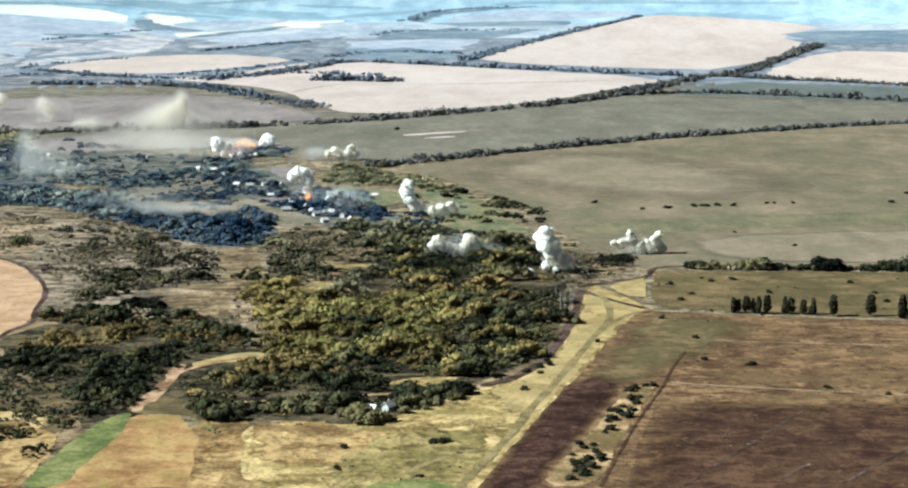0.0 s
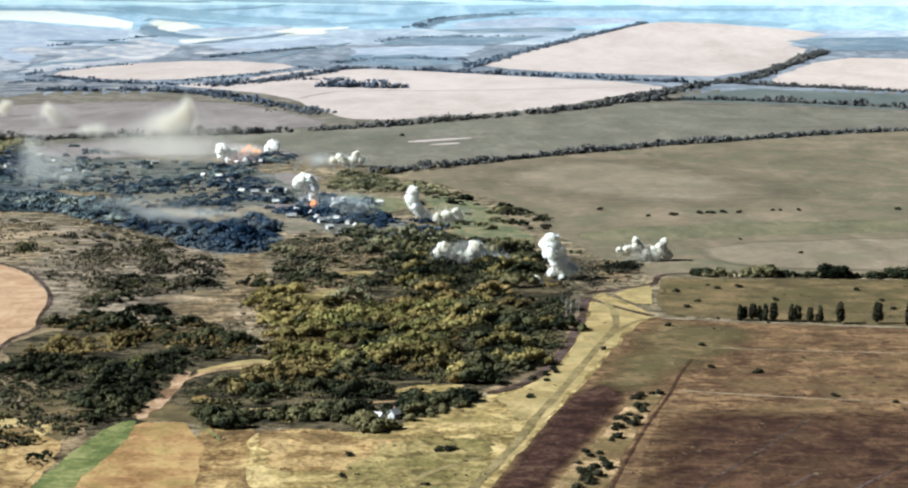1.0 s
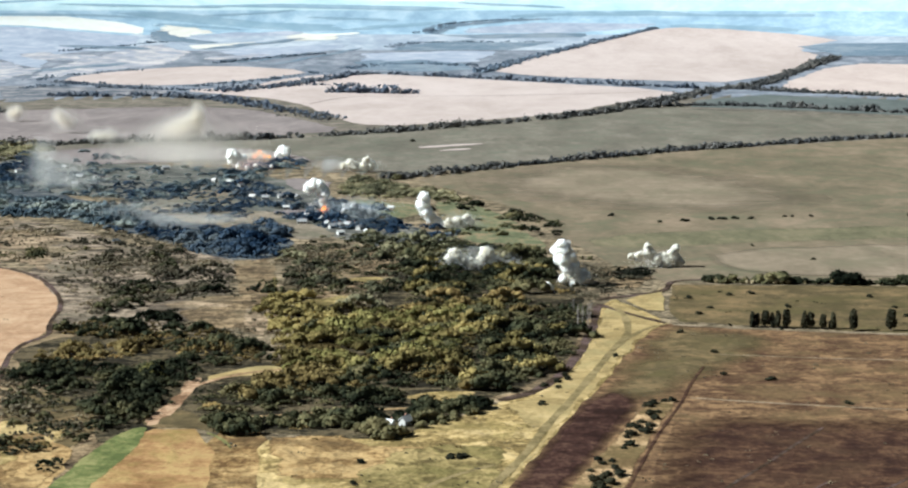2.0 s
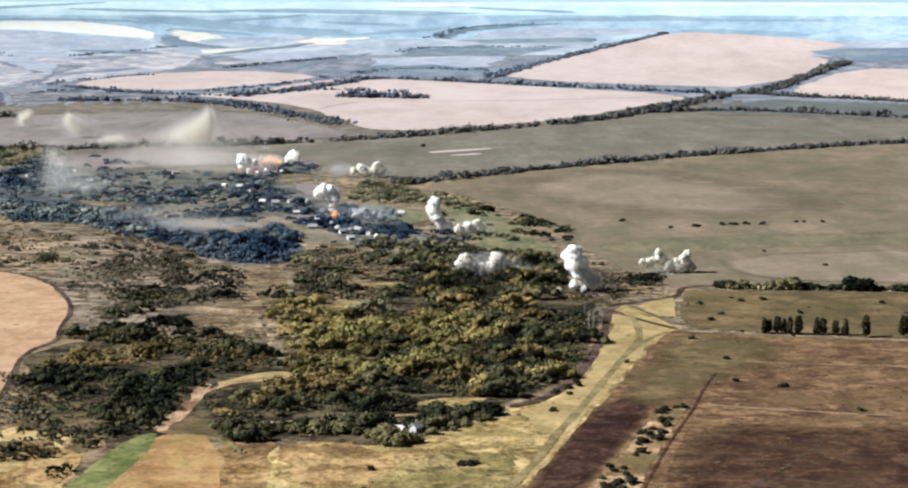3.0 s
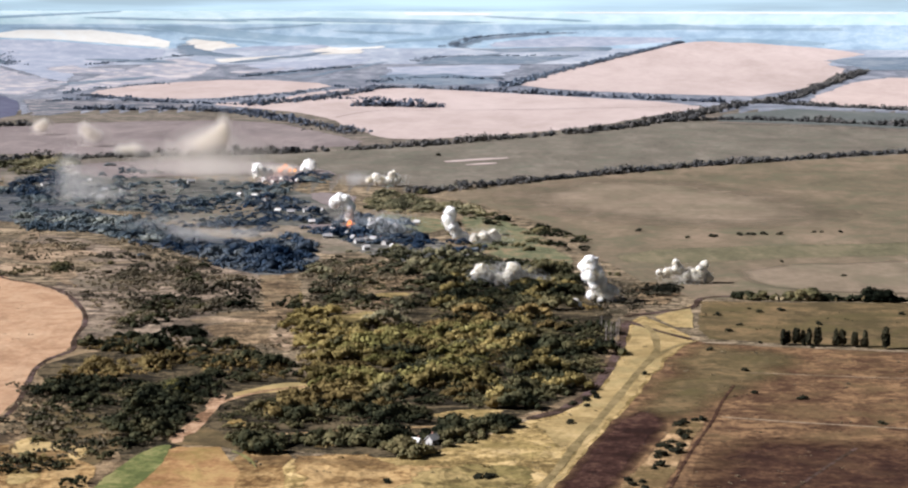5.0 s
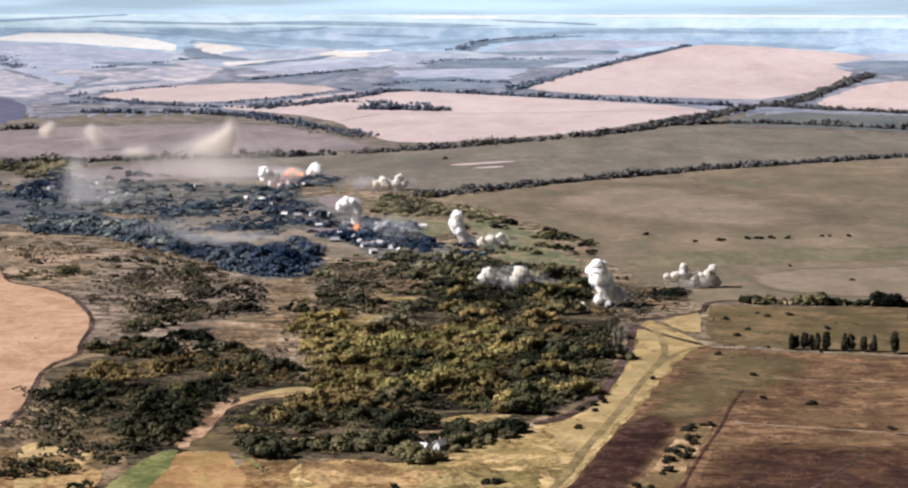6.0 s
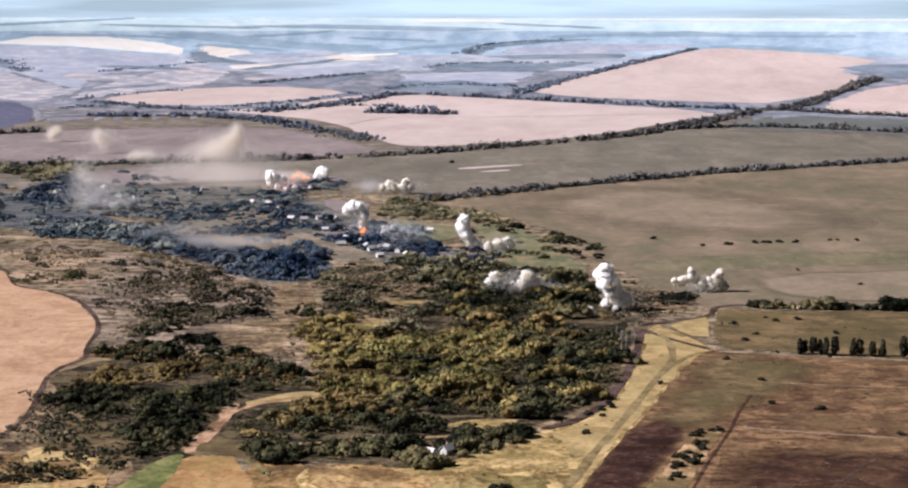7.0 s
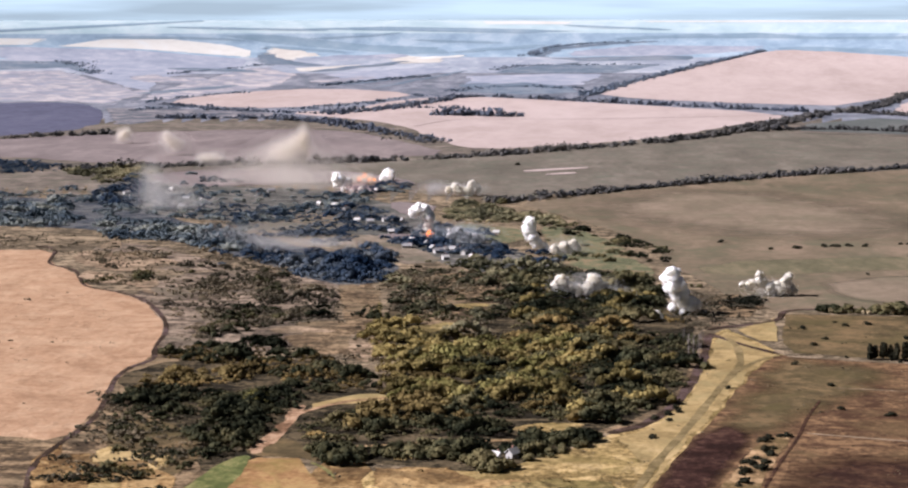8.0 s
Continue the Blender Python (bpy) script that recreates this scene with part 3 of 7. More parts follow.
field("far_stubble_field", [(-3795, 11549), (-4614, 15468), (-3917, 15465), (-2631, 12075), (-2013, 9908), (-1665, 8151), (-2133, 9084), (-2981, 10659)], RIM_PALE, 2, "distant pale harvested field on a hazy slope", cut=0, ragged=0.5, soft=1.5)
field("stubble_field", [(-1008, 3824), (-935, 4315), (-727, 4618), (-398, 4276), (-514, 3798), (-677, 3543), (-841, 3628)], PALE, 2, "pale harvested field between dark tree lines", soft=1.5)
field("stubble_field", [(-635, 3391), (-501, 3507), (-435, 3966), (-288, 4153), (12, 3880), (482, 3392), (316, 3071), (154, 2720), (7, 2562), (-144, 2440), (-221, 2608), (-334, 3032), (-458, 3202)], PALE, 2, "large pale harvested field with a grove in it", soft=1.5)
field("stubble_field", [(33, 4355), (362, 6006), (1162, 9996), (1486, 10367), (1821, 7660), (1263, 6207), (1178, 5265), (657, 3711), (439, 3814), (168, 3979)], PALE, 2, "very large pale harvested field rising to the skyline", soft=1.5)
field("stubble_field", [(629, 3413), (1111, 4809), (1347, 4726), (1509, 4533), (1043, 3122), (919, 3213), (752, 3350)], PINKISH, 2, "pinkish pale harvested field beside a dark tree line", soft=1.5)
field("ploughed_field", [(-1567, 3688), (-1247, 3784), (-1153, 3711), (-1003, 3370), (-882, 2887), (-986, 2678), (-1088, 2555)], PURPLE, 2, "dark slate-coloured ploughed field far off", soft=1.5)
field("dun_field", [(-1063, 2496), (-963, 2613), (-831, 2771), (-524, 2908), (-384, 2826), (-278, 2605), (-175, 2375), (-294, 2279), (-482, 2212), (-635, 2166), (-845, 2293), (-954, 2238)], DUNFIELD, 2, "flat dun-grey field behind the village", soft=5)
field("far_wood", [(-5062, 16531), (-4715, 16323), (-4343, 15999), (-4099, 16134), (-3639, 15371), (-3186, 14523), (-2856, 14133), (-2934, 14521), (-3576, 16302), (-4072, 17206), (-4491, 17676), (-5042, 18578), (-5228, 18101), (-5226, 17065)], RIM_DARK, 3, "distant haze-tinted blue tree strip", "field", cut=0, ragged=0.5, soft=4)
field("far_wood", [(-2211, 11239), (-1985, 10582), (-1801, 10090), (-1694, 9998), (-1543, 9622), (-1410, 9326), (-1332, 9375), (-1362, 9588), (-1545, 10221), (-1683, 10498), (-1816, 10722), (-2022, 11329), (-2156, 11496), (-2271, 11546)], RIM_DARK, 3, "distant haze-tinted blue tree strip", "field", cut=0, ragged=0.5, soft=4)
field("far_wood", [(-1490, 14616), (-1282, 13905), (-1105, 13389), (-978, 13422), (-824, 13036), (-682, 12748), (-569, 12973), (-583, 13299), (-754, 14095), (-905, 14328), (-1054, 14469), (-1250, 15142), (-1399, 15170), (-1532, 15031)], RIM_DARK, 3, "distant haze-tinted blue tree strip", "field", cut=0, ragged=0.5, soft=4)
field("far_wood", [(-2641, 15780), (-2445, 15534), (-2308, 15661), (-2305, 16786), (-2238, 17578), (-2216, 18891), (-2379, 22177), (-2482, 23144), (-2581, 22007), (-2547, 20012), (-2534, 18457), (-2669, 18117), (-2696, 17131), (-2722, 16265)], RIM_DARK, 3, "distant haze-tinted blue tree strip", "field", cut=0, ragged=0.5, soft=4)
field("far_wood", [(-753, 9388), (-654, 9439), (-560, 9591), (-484, 10187), (-383, 10455), (-279, 10819), (-176, 11825), (-182, 12234), (-317, 12317), (-429, 11727), (-527, 11102), (-640, 10954), (-715, 10316), (-774, 9644)], RIM_DARK, 3, "distant haze-tinted blue tree strip", "field", cut=0, ragged=0.5, soft=4)
field("far_wood", [(-997, 5938), (-946, 6024), (-898, 6154), (-874, 6470), (-826, 6657), (-779, 6889), (-754, 7382), (-770, 7540), (-845, 7469), (-887, 7153), (-922, 6829), (-976, 6690), (-1000, 6371), (-1014, 6040)], FAR_DARK, 3, "distant haze-tinted slate-blue tree strip", "field", cut=0, ragged=0.5, soft=4)
field("far_wood", [(-1641, 6330), (-1537, 6173), (-1445, 6057), (-1388, 6080), (-1306, 5993), (-1230, 5929), (-1184, 6004), (-1201, 6090), (-1303, 6280), (-1377, 6322), (-1447, 6341), (-1547, 6484), (-1612, 6475), (-1666, 6427)], FAR_DARK, 3, "distant haze-tinted slate-blue tree strip", "field", cut=0, ragged=0.5, soft=4)
field("far_wood", [(-593, 4503), (-562, 4653), (-530, 4834), (-506, 5125), (-471, 5366), (-434, 5649), (-402, 6105), (-408, 6195), (-458, 5966), (-494, 5628), (-524, 5310), (-560, 5102), (-582, 4822), (-599, 4551)], FAR_DARK, 3, "distant haze-tinted slate-blue tree strip", "field", cut=0, ragged=0.5, soft=4)
field("far_wood", [(-345, 4708), (-292, 4545), (-245, 4435), (-208, 4505), (-164, 4430), (-122, 4386), (-85, 4525), (-87, 4645), (-136, 4868), (-180, 4881), (-224, 4861), (-276, 5015), (-318, 4951), (-355, 4837)], FAR_DARK, 3, "distant haze-tinted slate-blue wood", "field", cut=0, ragged=0.5, soft=4)
field("far_wood", [(-300, 5835), (-246, 5900), (-192, 6011), (-141, 6328), (-82, 6498), (-20, 6714), (49, 7217), (50, 7393), (-21, 7364), (-89, 7054), (-150, 6731), (-211, 6614), (-262, 6290), (-306, 5950)], FAR_DARK, 3, "distant haze-tinted slate-blue tree strip", "field", cut=0, ragged=0.5, soft=4)
field("far_wood", [(322, 15053), (480, 14912), (647, 15016), (873, 16204), (1071, 16553), (1294, 17123), (1669, 19317), (1765, 20429), (1601, 21186), (1293, 19971), (1005, 18637), (803, 18635), (555, 17215), (336, 15721)], RIM_DARK, 3, "distant haze-tinted blue tree strip", "field", cut=0, ragged=0.5, soft=4)
field("far_wood", [(1292, 10553), (1387, 10136), (1482, 9797), (1638, 9888), (1712, 9509), (1781, 9161), (1923, 9212), (1983, 9500), (2023, 10406), (1933, 10740), (1805, 10900), (1738, 11494), (1551, 11338), (1338, 10932)], RIM_DARK, 3, "distant haze-tinted blue tree strip", "field", cut=0, ragged=0.5, soft=4)
field("far_wood", [(-1170, 4204), (-1132, 4235), (-1097, 4284), (-1079, 4404), (-1046, 4470), (-1015, 4551), (-1001, 4719), (-1012, 4773), (-1060, 4755), (-1089, 4651), (-1113, 4540), (-1151, 4494), (-1169, 4376), (-1181, 4247)], FAR_DARK, 3, "distant haze-tinted slate-blue tree strip", "field", cut=0, ragged=0.5, soft=4)
field("far_wood", [(-9287, 35937), (-7619, 31641), (-6440, 28860), (-5917, 28789), (-5049, 26870), (-4342, 25498), (-4005, 26229), (-4213, 27594), (-5368, 31526), (-6202, 33012), (-7004, 34083), (-8584, 38476), (-9405, 39065), (-9963, 38555)], RIM_DARK, 3, "distant haze-tinted blue tree strip", "field", cut=0, ragged=0.5, soft=4)
field("far_wood", [(-324, 43274), (144, 36374), (494, 32104), (843, 31389), (1095, 28610), (1323, 26615), (1648, 26946), (1735, 28383), (1651, 33214), (1364, 35636), (1014, 37751), (684, 44383), (184, 46476), (-353, 47107)], RIM_DARK, 3, "distant haze-tinted blue tree strip", "field", cut=0, ragged=0.5, soft=4)
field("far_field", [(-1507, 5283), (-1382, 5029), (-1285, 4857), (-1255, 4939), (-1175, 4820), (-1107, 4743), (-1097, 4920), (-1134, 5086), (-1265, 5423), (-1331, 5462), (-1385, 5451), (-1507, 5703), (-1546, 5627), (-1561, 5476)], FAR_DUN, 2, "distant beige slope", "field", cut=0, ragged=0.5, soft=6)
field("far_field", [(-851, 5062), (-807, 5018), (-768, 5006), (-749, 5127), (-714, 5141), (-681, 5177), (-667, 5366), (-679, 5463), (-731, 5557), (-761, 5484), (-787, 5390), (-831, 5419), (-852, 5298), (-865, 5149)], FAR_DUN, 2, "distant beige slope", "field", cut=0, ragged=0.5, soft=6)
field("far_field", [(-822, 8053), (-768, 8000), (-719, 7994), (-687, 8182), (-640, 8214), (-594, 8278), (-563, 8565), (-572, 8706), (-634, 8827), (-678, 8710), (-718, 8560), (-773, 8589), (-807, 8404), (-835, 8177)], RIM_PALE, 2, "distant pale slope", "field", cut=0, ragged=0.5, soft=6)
field("far_field", [(-1336, 7965), (-1221, 7788), (-1124, 7704), (-1077, 7984), (-988, 7967), (-906, 8012), (-866, 8480), (-894, 8761), (-1029, 9108), (-1110, 8957), (-1178, 8738), (-1296, 8893), (-1347, 8593), (-1377, 8212)], FAR_LILAC, 2, "distant haze-tinted lilac-grey slope", "field", cut=0, ragged=0.5, soft=6)
field("far_field", [(-67, 8775), (7, 8655), (80, 8660), (163, 9194), (243, 9307), (329, 9520), (450, 10449), (470, 10933), (392, 11337), (285, 10882), (183, 10347), (96, 10413), (8, 9799), (-70, 9114)], FAR_LILAC, 2, "distant haze-tinted lilac-grey slope", "field", cut=0, ragged=0.5, soft=6)
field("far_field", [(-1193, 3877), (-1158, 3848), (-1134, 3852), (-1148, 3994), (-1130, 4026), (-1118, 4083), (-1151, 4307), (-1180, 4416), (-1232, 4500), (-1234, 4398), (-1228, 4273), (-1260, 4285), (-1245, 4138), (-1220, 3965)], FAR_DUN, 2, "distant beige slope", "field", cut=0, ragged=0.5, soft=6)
track("track", [(-299, 2968), (-227, 3176), (-42, 3200), (195, 3264), (433, 3370)], 5, DUNFIELD, 4, "faint worn line across a pale harvested field")
# Middle ground
field("fallow_field", [(-340, 2187), (-73, 2377), (219, 2775), (332, 2877), (746, 2604), (923, 2486), (891, 2398), (597, 2278), (409, 2161), (157, 1987), (46, 1904), (-87, 1761), (-159, 1931), (-295, 1987)], FALLOW, 2, "grey-green fallow field between two hedges", cut=0, soft=1.5)
field("pasture", [(-60, 1733), (45, 1864), (236, 2039), (590, 2250), (891, 2398), (412, 1090), (321, 1102), (167, 1109), (138, 1104), (111, 1167), (83, 1279), (62, 1453), (9, 1581)], PASTURE, 2, "broad green-brown pasture with faint tillage streaks", cut=0, soft=1.5)
field("poplar_pasture", [(141, 1099), (319, 1095), (412, 1090), (350, 922), (264, 935), (129, 970), (125, 1001)], GREENFALLOW, 3, "dull green pasture dotted with dark bushes", cut=0, soft=3)
field("stubble_soil", [(112, 966), (272, 929), (347, 913), (259, 513), (-20, 513), (10, 629), (35, 760), (48, 830), (68, 890), (98, 966)], SOIL, 2, "brown weathered field with reddish and straw streaks", cut=0, soft=4)
field("dark_soil", [(100, 750), (176, 738), (260, 745), (250, 560), (60, 560), (80, 670)], SOILDARK, 3, "darker purple-brown soil in a weathered field", "soil", soft=30)
field("grassy_verge", [(119, 968), (185, 940), (170, 880), (118, 808), (85, 778), (58, 776), (86, 873)], VERGE, 3, "olive grass verge fading into brown soil", "grass", ragged=5.0, soft=26)
field("ploughed_strip", [(47, 748), (61, 784), (77, 799), (86, 773), (69, 721), (56, 682), (45, 649), (26, 585), (2, 585), (19, 648), (31, 692)], PLOUGH, 2.4, "dark purple-brown freshly ploughed strip", soft=9)
field("rough_strip", [(77, 745), (88, 771), (104, 785), (103, 769), (86, 718), (77, 685), (68, 649), (58, 613), (34, 613), (44, 649), (55, 680), (68, 713)], ROUGH, 5, "pale rough strip of weeds and bare earth", soft=4)
field("dry_meadow", [(84, 1018), (95, 1048), (103, 1027), (124, 973), (107, 936), (92, 892), (78, 843), (65, 798), (54, 762), (43, 727), (30, 684), (20, 648), (4, 593), (-32, 586), (-84, 607), (-96, 680), (-93, 713), (-44, 703), (-23, 723), (1, 754), (17, 778), (30, 788), (41, 807), (51, 833), (60, 870), (69, 914), (75, 955)], DRY, 3, "dry straw-yellow meadow along the wood", soft=1.5)
field("green_crop", [(-176, 632), (-175, 644), (-172, 663), (-167, 699), (-161, 720), (-154, 728), (-149, 720), (-149, 690), (-152, 665), (-156, 643), (-154, 616), (-176, 609)], CROP, 4, "curved strip of bright green young crop", cut=1, soft=4)
field("ochre_field", [(-152, 723), (-128, 719), (-121, 701), (-113, 682), (-109, 645), (-108, 610), (-165, 609), (-164, 644), (-159, 668), (-153, 691)], OCHRE, 3, "ochre stubble field inside a green border", cut=0, soft=1.5)
field("grass_margin", [(-124, 717), (-115, 707), (-107, 691), (-101, 646), (-102, 646), (-109, 689), (-116, 703), (-125, 714)], MARGIN, 5, "yellow-green grass margin of an ochre field", "grass", soft=2)
field("tan_field", [(-503, 1358), (-455, 1362), (-435, 1287), (-402, 1250), (-370, 1177), (-340, 1153), (-309, 1119), (-280, 1054), (-266, 1011), (-261, 964), (-253, 928), (-261, 908), (-261, 881), (-254, 839), (-246, 787), (-248, 742), (-280, 748), (-355, 748), (-671, 1347)], TAN, 3, "smooth tan stubble field bordered by a track", cut=1, soft=1.5)
field("village_meadow", [(-104, 1536), (-59, 1545), (-35, 1473), (-65, 1415), (-93, 1453)], MEADOW, 3, "small green meadow among village gardens", "meadow", soft=5)
field("village_meadow", [(19, 1415), (57, 1327), (68, 1249), (35, 1249), (13, 1311)], MEADOW, 3, "light green meadow at the village edge", "meadow", soft=5)
# Plots, slopes and bare patches
field("bare_slope", [(-159, 1031), (-146, 1051), (-131, 992), (-118, 947), (-129, 922), (-141, 947)], SANDY, 2, "reddish bare sandy slope", "bare ground", soft=7)
field("grass_flat", [(-166, 1167), (-142, 1142), (-130, 1095), (-140, 1047), (-158, 1095)], OLIVEGRASS, 2, "smooth golden-olive grass flat in a valley", "grass", soft=7)
field("bare_patch", [(-192, 1001), (-172, 1015), (-148, 992), (-139, 947), (-156, 940), (-178, 963)], DUSKY, 5, "mauve-brown bare patch among scrub", "bare ground", soft=7)
field("dry_slope", [(-439, 1407), (-376, 1407), (-316, 1327), (-267, 1279), (-306, 1243), (-402, 1285)], HAZYSLOPE, 2, "pale dry slope below the ravine wood", "bare ground", soft=7)
field("dry_slope", [(-435, 1371), (-365, 1341), (-318, 1296), (-344, 1249), (-383, 1252), (-429, 1304)], SANDY, 2, "pale sandy slope beside a tan field", "bare ground", soft=7)
field("bare_slope", [(-152, 726), (-151, 769), (-145, 795), (-142, 765), (-144, 730)], SANDY, 6, "pinkish sandy gully", "bare ground", soft=7)
field("clearing", [(-38, 781), (-19, 797), (5, 793), (2, 779), (-24, 767)], DRY, 4, "straw-coloured clearing in the wood", "grass", soft=7)
field("bare_patch", [(90, 1172), (113, 1193), (136, 1123), (124, 1086), (89, 1086)], DUSKY, 4, "mauve-brown ploughed plot at the village edge", "bare ground", ragged=3.0, soft=14)
field("dry_slope", [(-227, 721), (-211, 725), (-182, 696), (-171, 680), (-177, 644), (-177, 602), (-217, 601), (-257, 716)], GOLD, 7, "golden eroded bank below a scrubby slope", "bare ground", ragged=2.0, soft=6)
field("dry_slope", [(-266, 749), (-203, 723), (-171, 671), (-173, 622), (-171, 586), (-220, 586)], GOLD, 2, "golden-brown eroded slope", "bare ground", soft=7)
field("grass_patch", [(-41, 616), (-15, 629), (13, 610), (4, 586), (-41, 586)], CROP, 8, "patch of fresh green grass", "grass", soft=10)
field("pasture_band", [(184, 1255), (375, 1292), (486, 1292), (424, 1123), (237, 1127), (184, 1162)], PINKBAND, 4, "tan-brown streaked band of stubble", "field", soft=12)
field("pasture_band", [(89, 1327), (263, 1378), (528, 1407), (500, 1330), (247, 1292), (99, 1243)], GREENBAND, 3, "greenish grass band across the pasture", "field", soft=12)
field("garden_plot", [(-197, 1465), (-158, 1510), (-137, 1415), (-159, 1371)], DUNFIELD, 3, "brown garden plot", "plot", soft=5)
field("garden_plot", [(-354, 1590), (-266, 1590), (-205, 1527), (-249, 1485), (-323, 1502)], FALLOW, 2, "grey-green village garden plot", "plot", soft=5)
field("dun_field", [(-567, 2078), (-333, 2144), (-159, 1931), (-290, 1959), (-405, 1890), (-503, 1890)], DUNFIELD, 3, "tan-dun field beside the village", "field", soft=5)
field("pale_streak", [(-73, 2119), (13, 2178), (17, 2152), (-64, 2094)], PALE, 4, "pale bare streak in a fallow field", "bare ground", soft=2)
field("pale_streak", [(-41, 2071), (1, 2103), (3, 2078), (-37, 2055)], PALE, 4, "pale bare streak in a fallow field", "bare ground", soft=2)
field("dark_patch", [(-91, 696), (-64, 710), (-59, 694), (-81, 678)], ROUGH, 5, "dull brown patch in a dry meadow", "grass", soft=7)
field("rough_slope", [(-266, 862), (-242, 829), (-219, 798), (-201, 753), (-175, 703), (-170, 659), (-191, 648), (-220, 647), (-258, 762)], DUSKY, 2, "purple-brown rough slope with scrub", "bare ground", soft=9)
field("rough_slope", [(-341, 1174), (-302, 1273), (-197, 1261), (-169, 1192), (-156, 993), (-190, 940), (-248, 922), (-291, 1028)], HAZYSLOPE, 1, "brown rough slope with patchy scrub", "bare ground", soft=14)
field("valley_grass", [(-190, 1246), (-143, 1192), (-133, 1074), (-116, 994), (-117, 910), (-129, 925), (-155, 1032), (-171, 1117)], DUSKY, 2, "olive-tan grassy valley floor", "grass", soft=9)
field("bare_slope", [(-198, 1041), (-163, 1062), (-136, 1032), (-120, 967), (-121, 918), (-141, 941), (-169, 984)], DUSKY, 4, "purple-brown bare earth on a valley side", "bare ground", soft=9)
field("rough_grass", [(-103, 732), (-66, 720), (-34, 706), (-12, 689), (-21, 646), (-54, 630), (-89, 629)], GOLD, 5, "golden-brown rough grass at the meadow's end", "grass", ragged=4.0, soft=24)
field("garden_plot", [(-230, 1488), (-176, 1469), (-147, 1409), (-100, 1315), (-152, 1294), (-206, 1389)], TANBAND, 5, "tan-brown garden plot below village trees", "plot", soft=5)
field("garden_plot", [(-210, 1759), (-148, 1722), (-146, 1649), (-168, 1611), (-197, 1665)], DUNFIELD, 5, "brown bare garden plot behind houses", "plot", soft=5)
field("garden_plot", [(-299, 1631), (-244, 1641), (-229, 1556), (-280, 1545)], TANBAND, 5, "brown garden plot between hedges", "plot", soft=5)
field("village_meadow", [(-123, 1566), (-86, 1552), (-54, 1507), (-54, 1438), (-75, 1424), (-110, 1499)], MEADOW, 5, "dull green meadow among village gardens", "meadow", soft=5)
field("village_meadow", [(-40, 1553), (-2, 1539), (49, 1414), (45, 1281), (-10, 1280), (-29, 1425)], MEADOW, 5, "light green meadow dotted with dark bushes", "meadow", soft=6)
field("wood_margin", [(75, 1012), (63, 922), (49, 862), (36, 820), (17, 788), (6, 778), (17, 772), (30, 786), (42, 805), (51, 830), (60, 867), (70, 914), (76, 955), (84, 1018)], DUSKY, 2.5, "mauve-brown bare margin beside a wood", "bare ground", soft=3)
field("meadow_strip", [(84, 1013), (94, 1042), (103, 1021), (123, 972), (107, 939), (92, 896), (69, 818), (53, 768), (38, 718), (29, 720), (21, 747), (14, 767), (30, 786), (49, 825), (69, 911), (76, 955)], STRAW, 4, "smooth pale straw grass between two tracks", "grass", ragged=2.0, soft=6)
field("meadow_strip", [(120, 966), (109, 942), (92, 898), (78, 848), (65, 803), (53, 766), (43, 731), (29, 684), (19, 648), (15, 648), (27, 688), (39, 734), (52, 777), (72, 849), (90, 910), (104, 942)], STRAW, 5, "straw-yellow strip beside a grassy track", "grass", soft=1.5)
field("grass_patch", [(102, 1042), (133, 1083), (124, 1004), (112, 1008)], STRAW, 5, "pale straw triangle beside a crossroads", "grass", cut=0, soft=1.5)
field("rough_grass", [(-124, 724), (-90, 722), (-62, 580), (-118, 580)], GOLD, 2, "brown rough grass between two fields", "grass", soft=3)
field("pasture_band", [(-27, 1699), (52, 1876), (195, 1939), (358, 1709), (363, 1521), (215, 1449), (75, 1501)], PINKBAND, 3, "pale tan drift of dry grass across the pasture", "field", soft=70)
field("gully", [(-150, 816), (-141, 822), (-141, 805), (-142, 773), (-145, 733), (-152, 726), (-155, 731), (-152, 763), (-150, 788)], GULLY, 7, "pale reddish gully with thin grass", "bare ground", soft=2)
field("grass_patch", [(-142, 825), (-130, 837), (-117, 849), (-102, 847), (-100, 838), (-114, 827), (-128, 820), (-138, 812)], STRAW, 7, "pale straw grass strip in a ravine mouth", "grass", ragged=2.0, soft=3)
field("rough_grass", [(-241, 788), (-222, 796), (-190, 771), (-171, 725), (-175, 683), (-197, 690), (-220, 717)], GREENFALLOW, 5, "olive-brown rough grass on a ravine side", "grass", soft=8)
field("rough_grass", [(-57, 673), (-22, 696), (15, 703), (25, 678), (4, 593), (-55, 593)], OLIVEGRASS, 6, "olive-brown grass in a dry meadow", "grass", ragged=3.0, soft=20)
field("rough_grass", [(-160, 740), (-144, 757), (-130, 744), (-117, 727), (-112, 705), (-124, 717), (-146, 723), (-155, 726)], GREENFALLOW, 4, "dull olive rough grass above an ochre field", "grass", soft=3)
field("grass_patch", [(-7, 709), (2, 713), (7, 700), (2, 687), (-6, 693)], GREENFALLOW, 8, "olive stain of weeds in a dry meadow", "grass", ragged=2.0, soft=8)
field("bare_patch", [(86, 1067), (101, 1069), (100, 1052), (85, 1048)], SANDY, 6, "pale trodden earth at a crossroads", "bare ground", soft=3)
field("bare_patch", [(-345, 1216), (-327, 1225), (-310, 1177), (-333, 1171)], SANDY, 6, "pale bare earth beside a tan field", "bare ground", soft=5)
